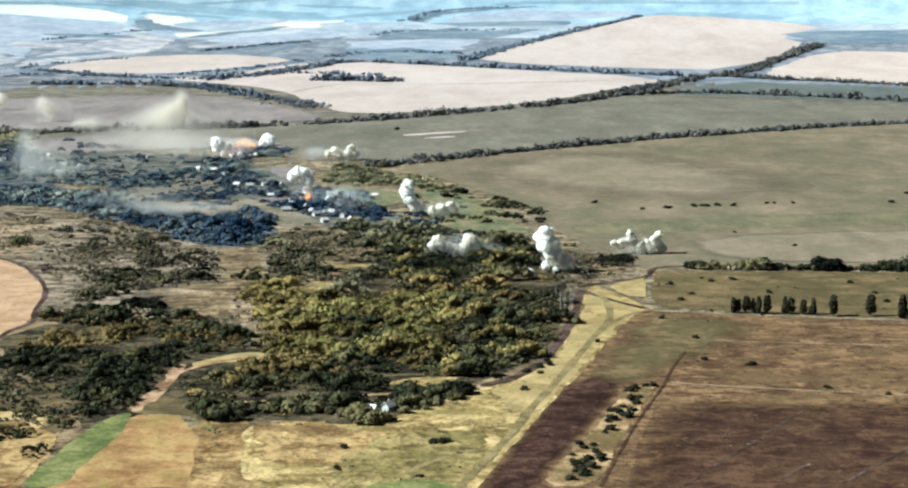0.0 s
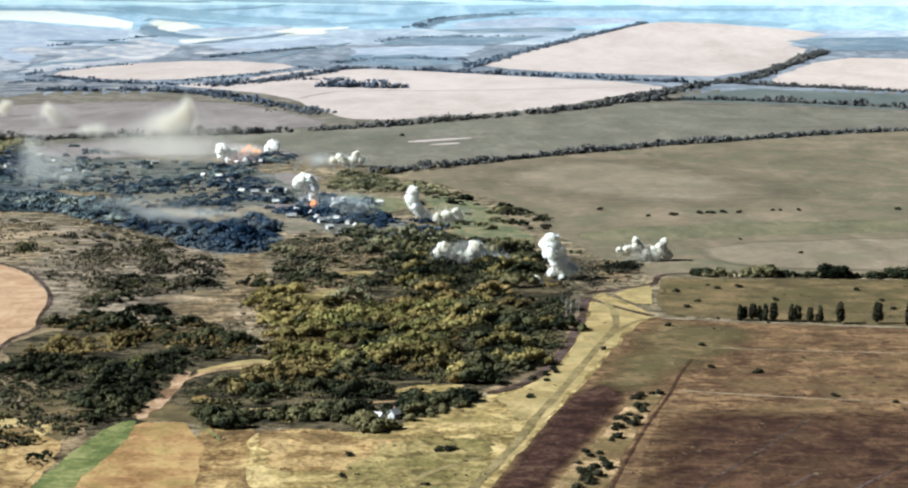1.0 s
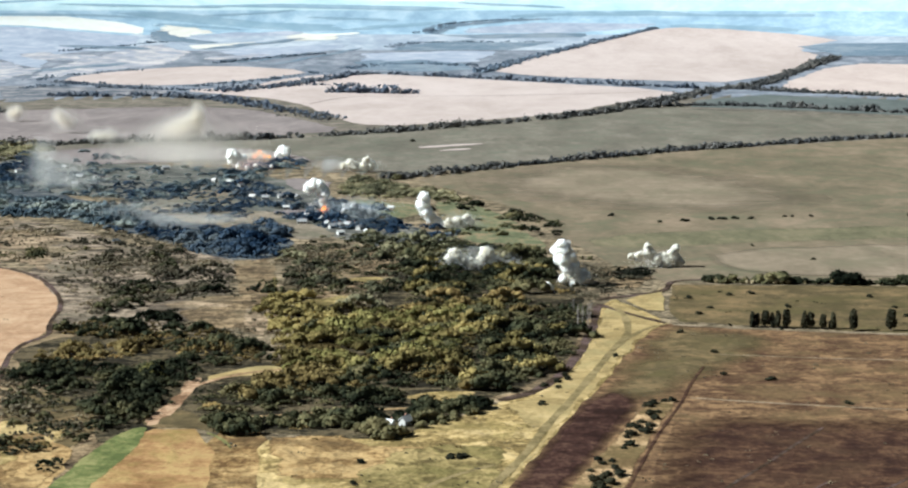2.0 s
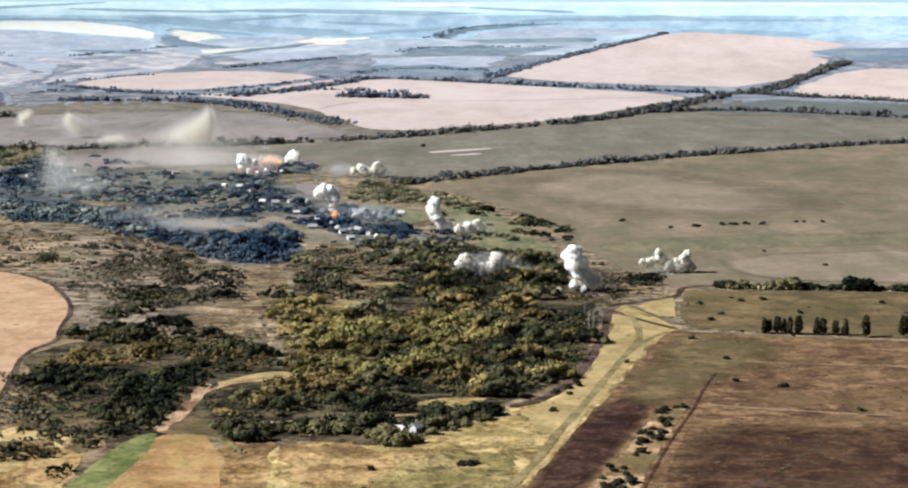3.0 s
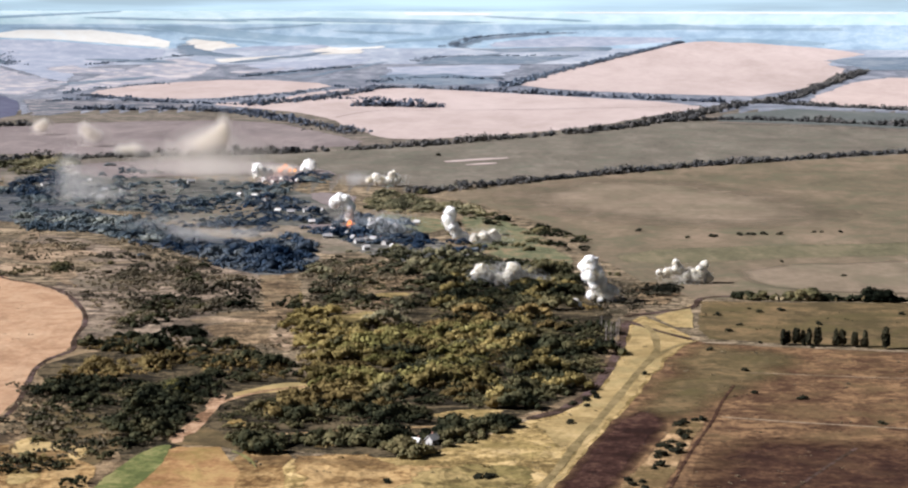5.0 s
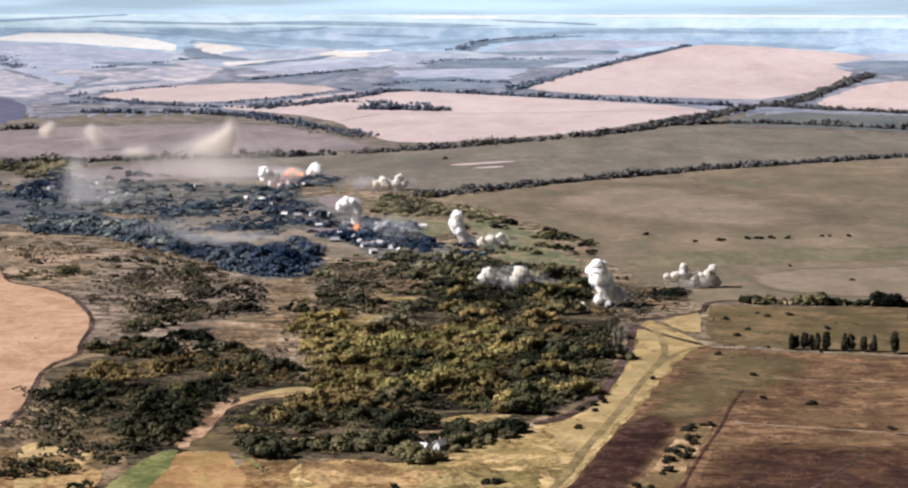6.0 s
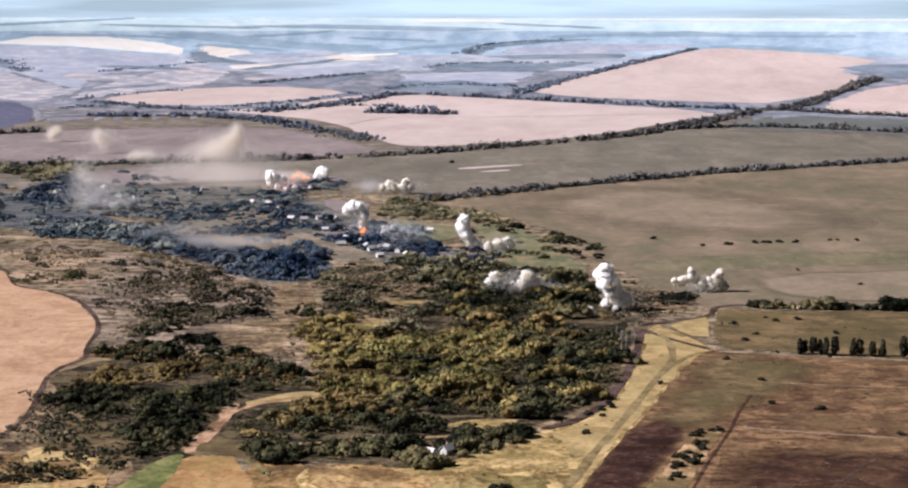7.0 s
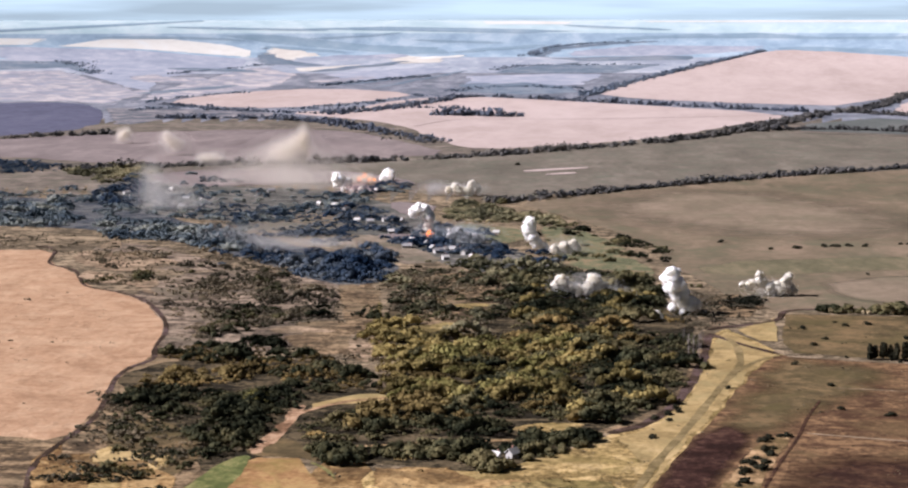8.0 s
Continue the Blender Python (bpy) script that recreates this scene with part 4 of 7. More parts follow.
field("bare_patch", [(-92, 727), (-77, 733), (-63, 732), (-65, 722), (-75, 720)], SANDY, 7, "pale bare earth below a wood", "bare ground", soft=4)
field("bare_slope", [(-149, 1008), (-138, 1014), (-122, 986), (-117, 934), (-128, 921), (-140, 950)], SANDY, 8, "pale reddish sand on a valley side", "bare ground", ragged=2.0, soft=8)
field("bare_slope", [(-204, 1022), (-188, 1038), (-158, 1023), (-152, 1008), (-174, 1003), (-197, 1005)], SANDY, 8, "pale sandy streak on a valley side", "bare ground", ragged=2.0, soft=6)
field("clearing", [(-118, 1034), (-93, 1057), (-72, 1057), (-66, 1035), (-89, 1013), (-111, 1008)], OLIVEGRASS, 9, "pale olive grass in an open wood", "grass", ragged=3.0, soft=8)
field("clearing", [(-113, 1102), (-83, 1132), (-58, 1128), (-61, 1110), (-80, 1096)], OLIVEGRASS, 9, "pale olive grass strip in an open wood", "grass", ragged=3.0, soft=8)
# Ground under the woods
field("bare_patch", [(-230, 732), (-218, 735), (-206, 729), (-192, 719), (-182, 708), (-186, 698), (-194, 702), (-206, 707), (-218, 711), (-223, 709)], DRY, 8, "bright straw-yellow terrace on an eroded slope", "grass", ragged=5.0, step=4.0, soft=9)
field("bare_patch", [(-221, 686), (-205, 683), (-193, 675), (-188, 664), (-198, 659), (-212, 657)], DRY, 8, "straw-yellow terrace at the foot of a slope", "grass", ragged=5.0, step=4.0, soft=9)
field("bare_patch", [(-399, 1258), (-370, 1241), (-346, 1214), (-326, 1187), (-308, 1152), (-298, 1123), (-307, 1137), (-325, 1166), (-346, 1189), (-366, 1197), (-380, 1197)], SANDY, 5, "pale sandy bank along a tan field", "bare ground", ragged=2.0, soft=3)
field("bare_patch", [(-428, 1402), (-414, 1417), (-400, 1395), (-409, 1374), (-419, 1374)], SANDY, 5, "pale sandy streak on a dry hillside", "bare ground", ragged=3.0, soft=5)
field("bare_patch", [(-375, 1308), (-355, 1321), (-329, 1296), (-338, 1277), (-363, 1280)], SANDY, 5, "pale sandy streak above a tan field", "bare ground", ragged=3.0, soft=5)
field("bare_patch", [(-143, 1241), (-111, 1265), (-69, 1271), (-47, 1248), (-46, 1121), (-76, 1034), (-106, 1028), (-122, 1075)], DUSKY, 5, "tan-brown open ground among thin trees", "bare ground", ragged=3.0, soft=12)
field("rough_ground", [(-385, 887), (-367, 1028), (-314, 1063), (-229, 1038), (-189, 901), (-156, 751), (-134, 644), (-277, 634)], DUSKY, 0.4, "golden-brown rough ground below a ravine", "bare ground", soft=10)
# Dark sheets that paint the shade beneath the trees.
field("wood_floor", [(-150, 782), (-153, 831), (-149, 858), (-133, 876), (-103, 870), (-92, 846), (-92, 795), (-103, 750), (-126, 734), (-139, 744)], FLOOR, 1, "ground round a ravine mouth, painted dark for shade", "undergrowth", soft=6)
field("wood_floor", [(-110, 876), (-114, 956), (-140, 1031), (-118, 1207), (-67, 1264), (-11, 1235), (52, 1207), (81, 1084), (73, 922), (53, 845), (35, 805), (11, 778), (-7, 736), (-28, 710), (-43, 696), (-90, 716), (-125, 712), (-138, 739), (-136, 795), (-106, 821)], FLOOR, 2, "ground below a wood, painted dark for shade", "undergrowth", soft=9)
field("wood_floor", [(-264, 876), (-248, 922), (-207, 940), (-169, 937), (-127, 910), (-114, 866), (-135, 851), (-139, 812), (-137, 754), (-146, 713), (-168, 685), (-182, 722), (-201, 753), (-219, 798), (-242, 829)], FLOOR, 3, "wooded ravine slope, ground painted dark for shade", "undergrowth", soft=9)
field("wood_floor", [(-791, 1853), (-604, 1743), (-564, 1805), (-459, 1671), (-381, 1555), (-295, 1475), (-218, 1368), (-150, 1339), (-134, 1234), (-171, 1178), (-226, 1242), (-294, 1340), (-401, 1456), (-502, 1511), (-647, 1515)], BLUEFLOOR, 2, "ground along the ravine belt, painted dark and haze-blue", "undergrowth", soft=9)
field("village_ground", [(-615, 1987), (-408, 1904), (-277, 1864), (-163, 1679), (-101, 1493), (-32, 1361), (51, 1193), (-11, 1193), (-106, 1279), (-184, 1453), (-250, 1493), (-367, 1572), (-503, 1619)], VILLAGE, 1, "grey-brown yards and gardens of the village", "yard", soft=16)
# Tracks
track("track", [(-481, 1385), (-455, 1362), (-435, 1287), (-402, 1250), (-371, 1179), (-341, 1156), (-310, 1121), (-280, 1057), (-266, 1011), (-260, 962), (-252, 926), (-259, 905), (-260, 878), (-253, 837), (-245, 785), (-247, 738), (-247, 702), (-238, 667), (-224, 622)], 3, DARKTRACK, 5, "dark dirt track curving round a tan field")
track("track", [(83, 1022), (79, 990), (75, 958), (68, 916), (58, 868), (49, 834), (40, 810), (29, 789), (14, 775)], 5.5, DARKTRACK, 5, "dark dirt track along the edge of a wood")
track("track", [(94, 1013), (97, 991), (96, 955), (92, 926), (80, 886), (65, 831), (49, 773), (36, 730), (24, 683), (13, 648), (0, 605)], 4.0, GRASSTRACK, 7, "olive grassy track through a dry meadow")
track("track", [(123, 966), (106, 947), (90, 916)], 3.0, GRASSTRACK, 7, "olive grassy track joining another")
track("track", [(10, 665), (-5, 652), (-19, 634)], 2.6, GRASSTRACK, 7, "faint grassy track across a dry meadow")
track("track", [(121, 965), (102, 992), (83, 1027)], 4, DARKTRACK, 6, "dark rutted track joining a crossroads")
track("track", [(124, 961), (183, 947), (264, 934), (316, 922)], 5, DIRT, 6, "pale dirt track along a row of poplars")
track("track", [(127, 850), (115, 812), (105, 774), (92, 733), (84, 706), (76, 677), (68, 647), (59, 613)], 1.3, SOILDARK, 7, "dark furrow track beside a rough strip")
track("track", [(-154, 732), (-150, 760), (-145, 789), (-141, 806), (-123, 829), (-100, 840)], 3, GULLY, 8, "bare reddish track up out of the ravine")
track("track", [(84, 1041), (130, 1073), (143, 1109), (169, 1118)], 4, DARKTRACK, 6, "dark track leading to a hedge")

track("track", [(-127, 736), (-102, 743), (-75, 750), (-47, 756), (-28, 760)], 3.2, ROUGH, 7, "pale grassy path through trees at a wood's foot")

track("track", [(93, 614), (110, 642), (130, 672), (146, 698), (165, 727)], 1.7, DARKTRACK, 6, "dark furrow across a brown field")
track("track", [(158, 618), (171, 634), (185, 650), (199, 667)], 1.4, DARKTRACK, 6, "dark furrow at a field's end")
track("track", [(133, 621), (140, 632), (148, 642)], 1.2, DARKTRACK, 6, "short dark furrow in a brown field")
track("track", [(110, 782), (150, 772), (200, 762), (260, 752)], 1.6, DIRT, 4, "pale tillage line across a brown field")
track("track", [(140, 880), (190, 872), (250, 866)], 1.5, DIRT, 4, "pale tillage line across a brown field")

# ---- trees ----
def ball(level):
    bm = bmesh.new()
    bmesh.ops.create_icosphere(bm, subdivisions=level, radius=1)
    v = np.array([p.co for p in bm.verts])
    f = np.array([[q.index for q in p.verts] for p in bm.faces])
    bm.free()
    return v, f


BALL = {k: ball(k) for k in (1, 2, 3, 4)}


def crown_arrays(rng, lumps, leaves, slim=1.0, low=0.25, leaf=0.17):
    """A crown of unit height: a few boughs, each a small dark heart clothed in loose sprays of leaves."""
    V, F, n = [], [], 0
    bv, bf = BALL[1]
    for i in range(lumps):
        a, h = rng.uniform(0, 2 * math.pi), rng.uniform(0.0, 1.0)
        if i == 0:
            c, s, tall = np.array([rng.uniform(-0.06, 0.06), rng.uniform(-0.06, 0.06), (1 + low) / 2 - 0.06]), 0.33, (0.94 - low) * 0.5 / 0.33
        else:
            rad = 0.30 * (1.1 - 0.6 * h) * rng.uniform(0.6, 1.15) * slim
            c, s, tall = np.array([rad * math.cos(a), rad * math.sin(a), low + 0.14 + (0.60 - low) * h]), rng.uniform(0.13, 0.25), 0.95
        size = np.array([s * slim, s * slim, s * tall])
        v = bv * (0.84 + rng.uniform(-0.2, 0.2, (len(bv), 1))) * size + c
        V.append(v), F.append(bf + n)
        n += len(v)
        for _ in range(int(leaves * (1.6 if i == 0 else 1))):
            d = rng.normal(size=3)
            d /= np.linalg.norm(d)
            d[2] = d[2] if d[2] > -0.5 else -d[2]
            p = c + d * size * rng.uniform(0.8, 1.18)
            w = d + rng.normal(size=3) * 0.3
            w /= np.linalg.norm(w)
            u = np.cross(w, rng.normal(size=3))
            u /= np.linalg.norm(u)
            q = np.cross(w, u)
            r = leaf * rng.uniform(0.6, 1.25)
            V.append(np.array([p + r * u, p + r * (-0.5 * u + 0.87 * q), p + r * (-0.5 * u - 0.87 * q) * rng.uniform(0.7, 1.3)]))
            F.append(np.array([[n, n + 1, n + 2]]))
            n += 3
    V = np.concatenate(V)
    V[:, 2] = np.maximum(V[:, 2], -0.05)
    return V, np.concatenate(F)


def trunk_arrays(height, r):
    k = 5
    a = np.arange(k) * 2 * math.pi / k
    V = np.concatenate([np.stack([r * np.cos(a), r * np.sin(a), 0 * a], 1), np.stack([r * 0.5 * np.cos(a), r * 0.5 * np.sin(a), 0 * a + height], 1)])
    F = [f for i in range(k) for f in ((i, (i + 1) % k, k + (i + 1) % k), (i, k + (i + 1) % k, k + i))]
    return V, np.array(F)


def thicket_arrays(rng, lumps, leaves, spread, leaf, floor=0.0, swell=1.0, fine=1):
    """A broad crown of unit height, longer than deep: rounded boughs side by side, each clothed in sprays of leaves."""
    V, F, n = [], [], 0
    bv, bf = BALL[fine]
    for i in range(lumps):
        x = (i + 0.5 + rng.uniform(-0.35, 0.35)) / lumps * 2 - 1
        s = rng.uniform(0.19, 0.38) * swell
        top = (1 - 0.45 * abs(x) ** 1.5) * rng.uniform(0.72, 1.0)
        c = np.array([x * spread, rng.uniform(-0.32, 0.32) * spread, max(top - s * 0.9, s * 0.6 + floor)])
        size = np.array([s * 1.3, s * 1.15, s * 0.95])
        lump = np.array([1 + 0.3 * noise.noise(Vector(p) * 2.1 + Vector((i * 7.3, leaf * 90, lumps))) for p in bv])
        V.append(bv * (0.74 * lump)[:, None] * size + c), F.append(bf + n)
        n += len(bv)
        for _ in range(int(leaves * 1.25)):
            d = rng.normal(size=3)
            d /= np.linalg.norm(d)
            d[2] = d[2] if d[2] > -0.45 else -d[2]
            p = c + d * size * rng.uniform(0.7, 1.3)
            w = d + rng.normal(size=3) * 0.3
            w /= np.linalg.norm(w)
            u = np.cross(w, rng.normal(size=3))
            u /= np.linalg.norm(u)
            q = np.cross(w, u)
            r = leaf * rng.uniform(0.6, 1.25)
            V.append(np.array([p + r * u, p + r * (-0.5 * u + 0.87 * q), p + r * (-0.5 * u - 0.87 * q) * rng.uniform(0.7, 1.3)]))
            F.append(np.array([[n, n + 1, n + 2]]))
            n += 3
    V = np.concatenate(V)
    V[:, 2] = np.maximum(V[:, 2], -0.05)
    return V, np.concatenate(F)


RNG = np.random.default_rng(7)
NEAR = [crown_arrays(RNG, 5, 23, RNG.uniform(1.3, 2.2), 0.0, 0.145) for _ in range(16)]
CANOPY = [thicket_arrays(RNG, int(RNG.integers(6, 11)), 29, RNG.uniform(0.7, 1.25), 0.10, fine=2) for _ in range(14)]
UNDER = [thicket_arrays(RNG, int(RNG.integers(4, 7)), 14, RNG.uniform(0.9, 1.7), 0.15, -0.1) for _ in range(12)]
BROAD = [thicket_arrays(RNG, int(RNG.integers(5, 9)), 18, RNG.uniform(0.8, 1.5), 0.14, 0.0, 1.1) for _ in range(12)]
UNDERFAR = [thicket_arrays(RNG, 4, 14, RNG.uniform(0.9, 1.8), 0.2, -0.1, 1.4) for _ in range(12)]
LOWBUSH = [thicket_arrays(RNG, int(RNG.integers(2, 5)), 16, RNG.uniform(0.8, 1.9), 0.18, -0.1) for _ in range(10)]
LOWFAR = [thicket_arrays(RNG, int(RNG.integers(2, 4)), 10, RNG.uniform(0.9, 2.2), 0.22, -0.1) for _ in range(10)]
SMALL = [crown_arrays(RNG, 3, 11, RNG.uniform(1.0, 1.7), 0.0, 0.2) for _ in range(12)]
FAR = [thicket_arrays(RNG, 2, 8, RNG.uniform(0.9, 1.7), 0.24, -0.15, 1.5) for _ in range(12)]
LONG = (CANOPY, UNDER, BROAD, UNDERFAR, LOWBUSH, LOWFAR, FAR)
STEM = trunk_arrays(0.45, 0.03)


def wood(name, spots, sizes, kinds, material, label, category="woodland"):
    """Many trees as one body of leaves and stems."""
    rng = np.random.default_rng(len(spots) * 13 + int(abs(spots[0][0])))
    Vs, Fs, Ms, n = [], [], [], 0
    for (x, y), h in zip(spots, sizes):
        px, py, pz, k = lie(x, y)
        v, f = kinds[rng.integers(len(kinds))]
        a = rng.normal() * 0.3 + 3.1416 * rng.integers(2) if any(kinds is g for g in LONG) else rng.uniform(0, 6.283)  # thickets lie along x, across the camera's view
        c, s = math.cos(a) * h * k, math.sin(a) * h * k
        for (vv, ff), m in (((v, f), 0), (STEM, 1))[:1 if kinds is FAR else 2]:
            Vs.append(np.stack([vv[:, 0] * c - vv[:, 1] * s + px, vv[:, 0] * s + vv[:, 1] * c + py, vv[:, 2] * h * k + pz], 1))
            Fs.append(ff + n)
            Ms.append(np.full(len(ff), m))
            n += len(vv)
    me = mesh_of(name, np.concatenate(Vs), np.concatenate(Fs), [material, BARK], False, np.concatenate(Ms))
    return tagged(new(name, me), label, category, kind="stuff")


CLEAR = [
    [(-118, 1034), (-93, 1057), (-72, 1057), (-66, 1035), (-89, 1013), (-111, 1008)],
    [(-113, 1102), (-83, 1132), (-58, 1128), (-61, 1110), (-80, 1096)],
    [(-42, 779), (-21, 800), (6, 795), (5, 779), (-24, 765)],
    [(-101, 739), (-63, 745), (-27, 756), (-27, 751), (-62, 740), (-101, 733)],
    [(-150, 818), (-141, 825), (-139, 802), (-140, 769), (-143, 733), (-150, 722), (-157, 728), (-155, 765), (-153, 791)],
    [(-93, 714), (-61, 726), (-56, 710), (-88, 696)],
]
CLEAR += [
    [(-180, 985), (-160, 995), (-138, 980), (-133, 940), (-150, 932), (-172, 960)],
    [(-181, 1201), (-163, 1191), (-149, 1126), (-154, 1107), (-139, 986), (-145, 985), (-166, 1107)],
    [(-175, 602), (-179, 658), (-172, 712), (-158, 735), (-119, 725), (-108, 690), (-98, 602)],
    [(-142, 825), (-130, 837), (-117, 849), (-102, 847), (-99, 835), (-113, 822), (-127, 811), (-137, 806)],
]
# village houses: place and kind
UPPER_VILLAGE = [(-516, 1802, 0), (-523, 1839, 2), (-510, 1918, 1), (-474, 1846, 1), (-433, 1696, 0), (-419, 1675, 2), (-432, 1746, 2), (-412, 1735, 1), (-403, 1718, 0), (-364, 1800, 0), (-354, 1837, 2), (-277, 1710, 1), (-259, 1700, 1), (-255, 1716, 0), (-242, 1664, 2), (-259, 1833, 2)]
LOWER_VILLAGE = [(-217, 1572, 1), (-203, 1563, 0), (-189, 1577, 0), (-172, 1569, 2), (-174, 1490, 1), (-148, 1435, 1), (-140, 1455, 0), (-125, 1384, 2), (-119, 1367, 2), (-114, 1377, 1), (-107, 1378, 0), (-101, 1374, 0), (-95, 1360, 2), (-88, 1337, 1), (-110, 1330, 1), (-133, 1413, 0), (-149, 1394, 2), (-75, 1489, 1), (-90, 1448, 0)]
HOMES = [(-136, 1446, 7), (-256, 1928, 9), (-31, 726, 4.5), (-38, 723, 4), (7, 803, 2.5)] + [(x, y - 4, 3.6) for x, y, _ in UPPER_VILLAGE + LOWER_VILLAGE]


def scatter(outline, gap, seed, thin=0.0, clump=0.02, deep=None):
    """Uneven spots inside an outline, gap apart and deep apart away from the eye; thin drops those in the noise's hollows."""
    rng = np.random.default_rng(seed)
    o = rounded(outline, 1)
    xs, ys = [p[0] for p in o], [p[1] for p in o]
    gx, gy = np.meshgrid(np.arange(min(xs), max(xs), gap), np.arange(min(ys), max(ys), deep or gap))
    gx, gy = gx.ravel() + rng.uniform(-0.6, 0.6, gx.size) * gap, gy.ravel() + rng.uniform(-0.6, 0.6, gx.size) * (deep or gap)
    wob = np.array([noise.noise((a * 0.03, b * 0.03, seed)) for a, b in zip(gx, gy)]) * 12
    ok = inside(gx + wob, gy + wob, o)
    for glade in CLEAR:
        ok &= ~inside(gx, gy + wob * 0.3, glade)
    for hx, hy, hr in HOMES:
        ok &= (gx - hx) ** 2 + ((gy - hy) * 0.45) ** 2 > hr * hr
    pts = [(a, b) for a, b in zip(gx[ok], gy[ok])]
    if thin:
        pts = [p for p in pts if noise.noise((p[0] * clump * 0.7, p[1] * clump * 1.1, seed + 0.5)) + 0.35 * rng.uniform(-1, 1) > thin]
    return pts


def heights(spots, mean, seed):
    rng = np.random.default_rng(seed)
    return [mean * (1 + 0.5 * noise.noise((x * 0.03, y * 0.03, 1.7)) + 0.9 * noise.noise((x * 0.06, y * 0.1, 4.2))) * rng.uniform(0.55, 1.35) for x, y in spots]


def grow(name, outline, gap, mean, seed, kinds, material, label, thin=0.0, clump=0.02, category="woodland"):
    s = scatter(outline, gap, seed, thin, clump)
    return wood(name, s, heights(s, mean, seed), kinds, material, label, category)


def stand(name, outline, mean, gap, deep, seed, kinds, material, label, thin, low_gap, low, low_kinds, low_material, low_label, low_thin, category="woodland"):
    """A stand of broad crowns over its undergrowth."""
    s = scatter(outline, gap, seed, thin, 0.03, deep)
    wood(name, s, heights(s, mean, seed), kinds, material, label, category)
    # Where this is DEEP, its dark tone also paints shade between crowns.
    s = scatter(outline, low_gap, seed + 1, low_thin, 0.035)
    return wood("undergrowth", s, heights(s, mean * low, seed), low_kinds, low_material, low_label, "undergrowth")


def hedge(name, pts, gap, mean, width, seed, kinds, material, label, thin=0.0):
    rng = np.random.default_rng(seed)
    k = max(1.0, math.hypot(*pts[0]) / 2600)
    spots = []
    for p in curve_line(pts, gap):
        if thin and noise.noise((p.x * 0.015 / k, p.y * 0.015 / k, seed)) + 0.3 * rng.uniform(-1, 1) < thin:
            continue
        spots.append((p.x + rng.normal() * width * 0.5, p.y + rng.normal() * width * 0.5))
    return wood(name, spots, heights(spots, mean, seed), kinds, material, label, "hedge")


stand("woodland", [(-109, 926), (-95, 957), (-69, 982), (-29, 994), (-3, 976), (4, 913), (-6, 854), (-43, 833), (-83, 825), (-100, 831)], 6.6, 10, 15, 102, CANOPY, YELLOWLEAF, "yellow-green broad crowns in the heart of a wood", -0.25, 6.0, 0.42, UNDER, RUST, "rust-brown undergrowth in the heart of a wood", -0.3, "woodland")
stand("woodland", [(-114, 951), (-101, 978), (-74, 1006), (-44, 1007), (4, 1027), (23, 1003), (14, 913), (3, 854), (9, 802), (-12, 817), (-43, 837), (-73, 816), (-102, 810), (-107, 880)], 6.4, 12, 18, 104, CANOPY, OLIVE, "broad olive autumn crowns in a mixed wood", -0.25, 6.0, 0.42, UNDER, RUST, "rust-brown undergrowth of a mixed wood", -0.15, "woodland")
# Dark leaves here also paint the shade on the side off the sun.
stand("woodland", [(4, 980), (23, 1008), (45, 1018), (65, 1007), (70, 981), (65, 930), (55, 880), (44, 846), (33, 815), (16, 788), (6, 792), (3, 847), (11, 905)], 6.8, 11, 16, 106, CANOPY, DEEP, "dark green broad crowns for a wood's shaded side", -0.25, 6.0, 0.45, UNDER, DEEP, "dark undergrowth for a wood's shaded side", -0.3, "woodland")
stand("woodland", [(-45, 1254), (-18, 1255), (28, 1227), (61, 1206), (59, 1102), (45, 1054), (8, 1061), (-23, 1046), (-41, 1026), (-48, 1123)], 7.0, 12, 20, 108, CANOPY, DEEP, "dark green crowns below the village", -0.25, 6.0, 0.5, UNDER, DEEP, "dark undergrowth below the village", -0.3, "woodland")
stand("woodland", [(-151, 1253), (-111, 1269), (-46, 1286), (-37, 1058), (-51, 1002), (-102, 993), (-120, 1035), (-138, 1146)], 6.0, 14, 28, 110, CANOPY, GREYOLIVE, "grey-olive crowns of an open wood", -0.1, 6.0, 0.5, UNDER, SCRUB, "grey-brown bushes of an open wood", 0.1, "woodland")
stand("woodland", [(-143, 1219), (-91, 1255), (-41, 1256), (-40, 1101), (-74, 1007), (-113, 1025)], 6.0, 17, 30, 112, CANOPY, DEEP, "dark crowns scattered through an open wood", 0.05, 6.0, 0.42, UNDER, DEEP, "dark bushes through an open wood", 0.12, "woodland")
stand("woodland", [(-39, 1058), (8, 1054), (42, 1039), (60, 1010), (44, 982), (8, 995), (-29, 980), (-50, 980)], 6.0, 12, 20, 114, CANOPY, BROWNOLIVE, "brown-olive crowns along a wood's upper side", -0.25, 6.0, 0.42, UNDER, DEEP, "dark bushes along a wood's upper side", -0.3, "woodland")
grow("woodland", [(4, 962), (44, 996), (65, 973), (56, 891), (34, 828), (12, 796), (3, 841)], 19, 6.4, 116, CANOPY, OLIVE, "olive crowns among dark trees", 0.05, 0.04, "woodland")
grow("woodland", [(-44, 1226), (28, 1214), (57, 1175), (44, 1069), (-15, 1057), (-40, 1057)], 19, 6.4, 118, CANOPY, OLIVE, "olive crowns below the village", 0.05, 0.04, "woodland")
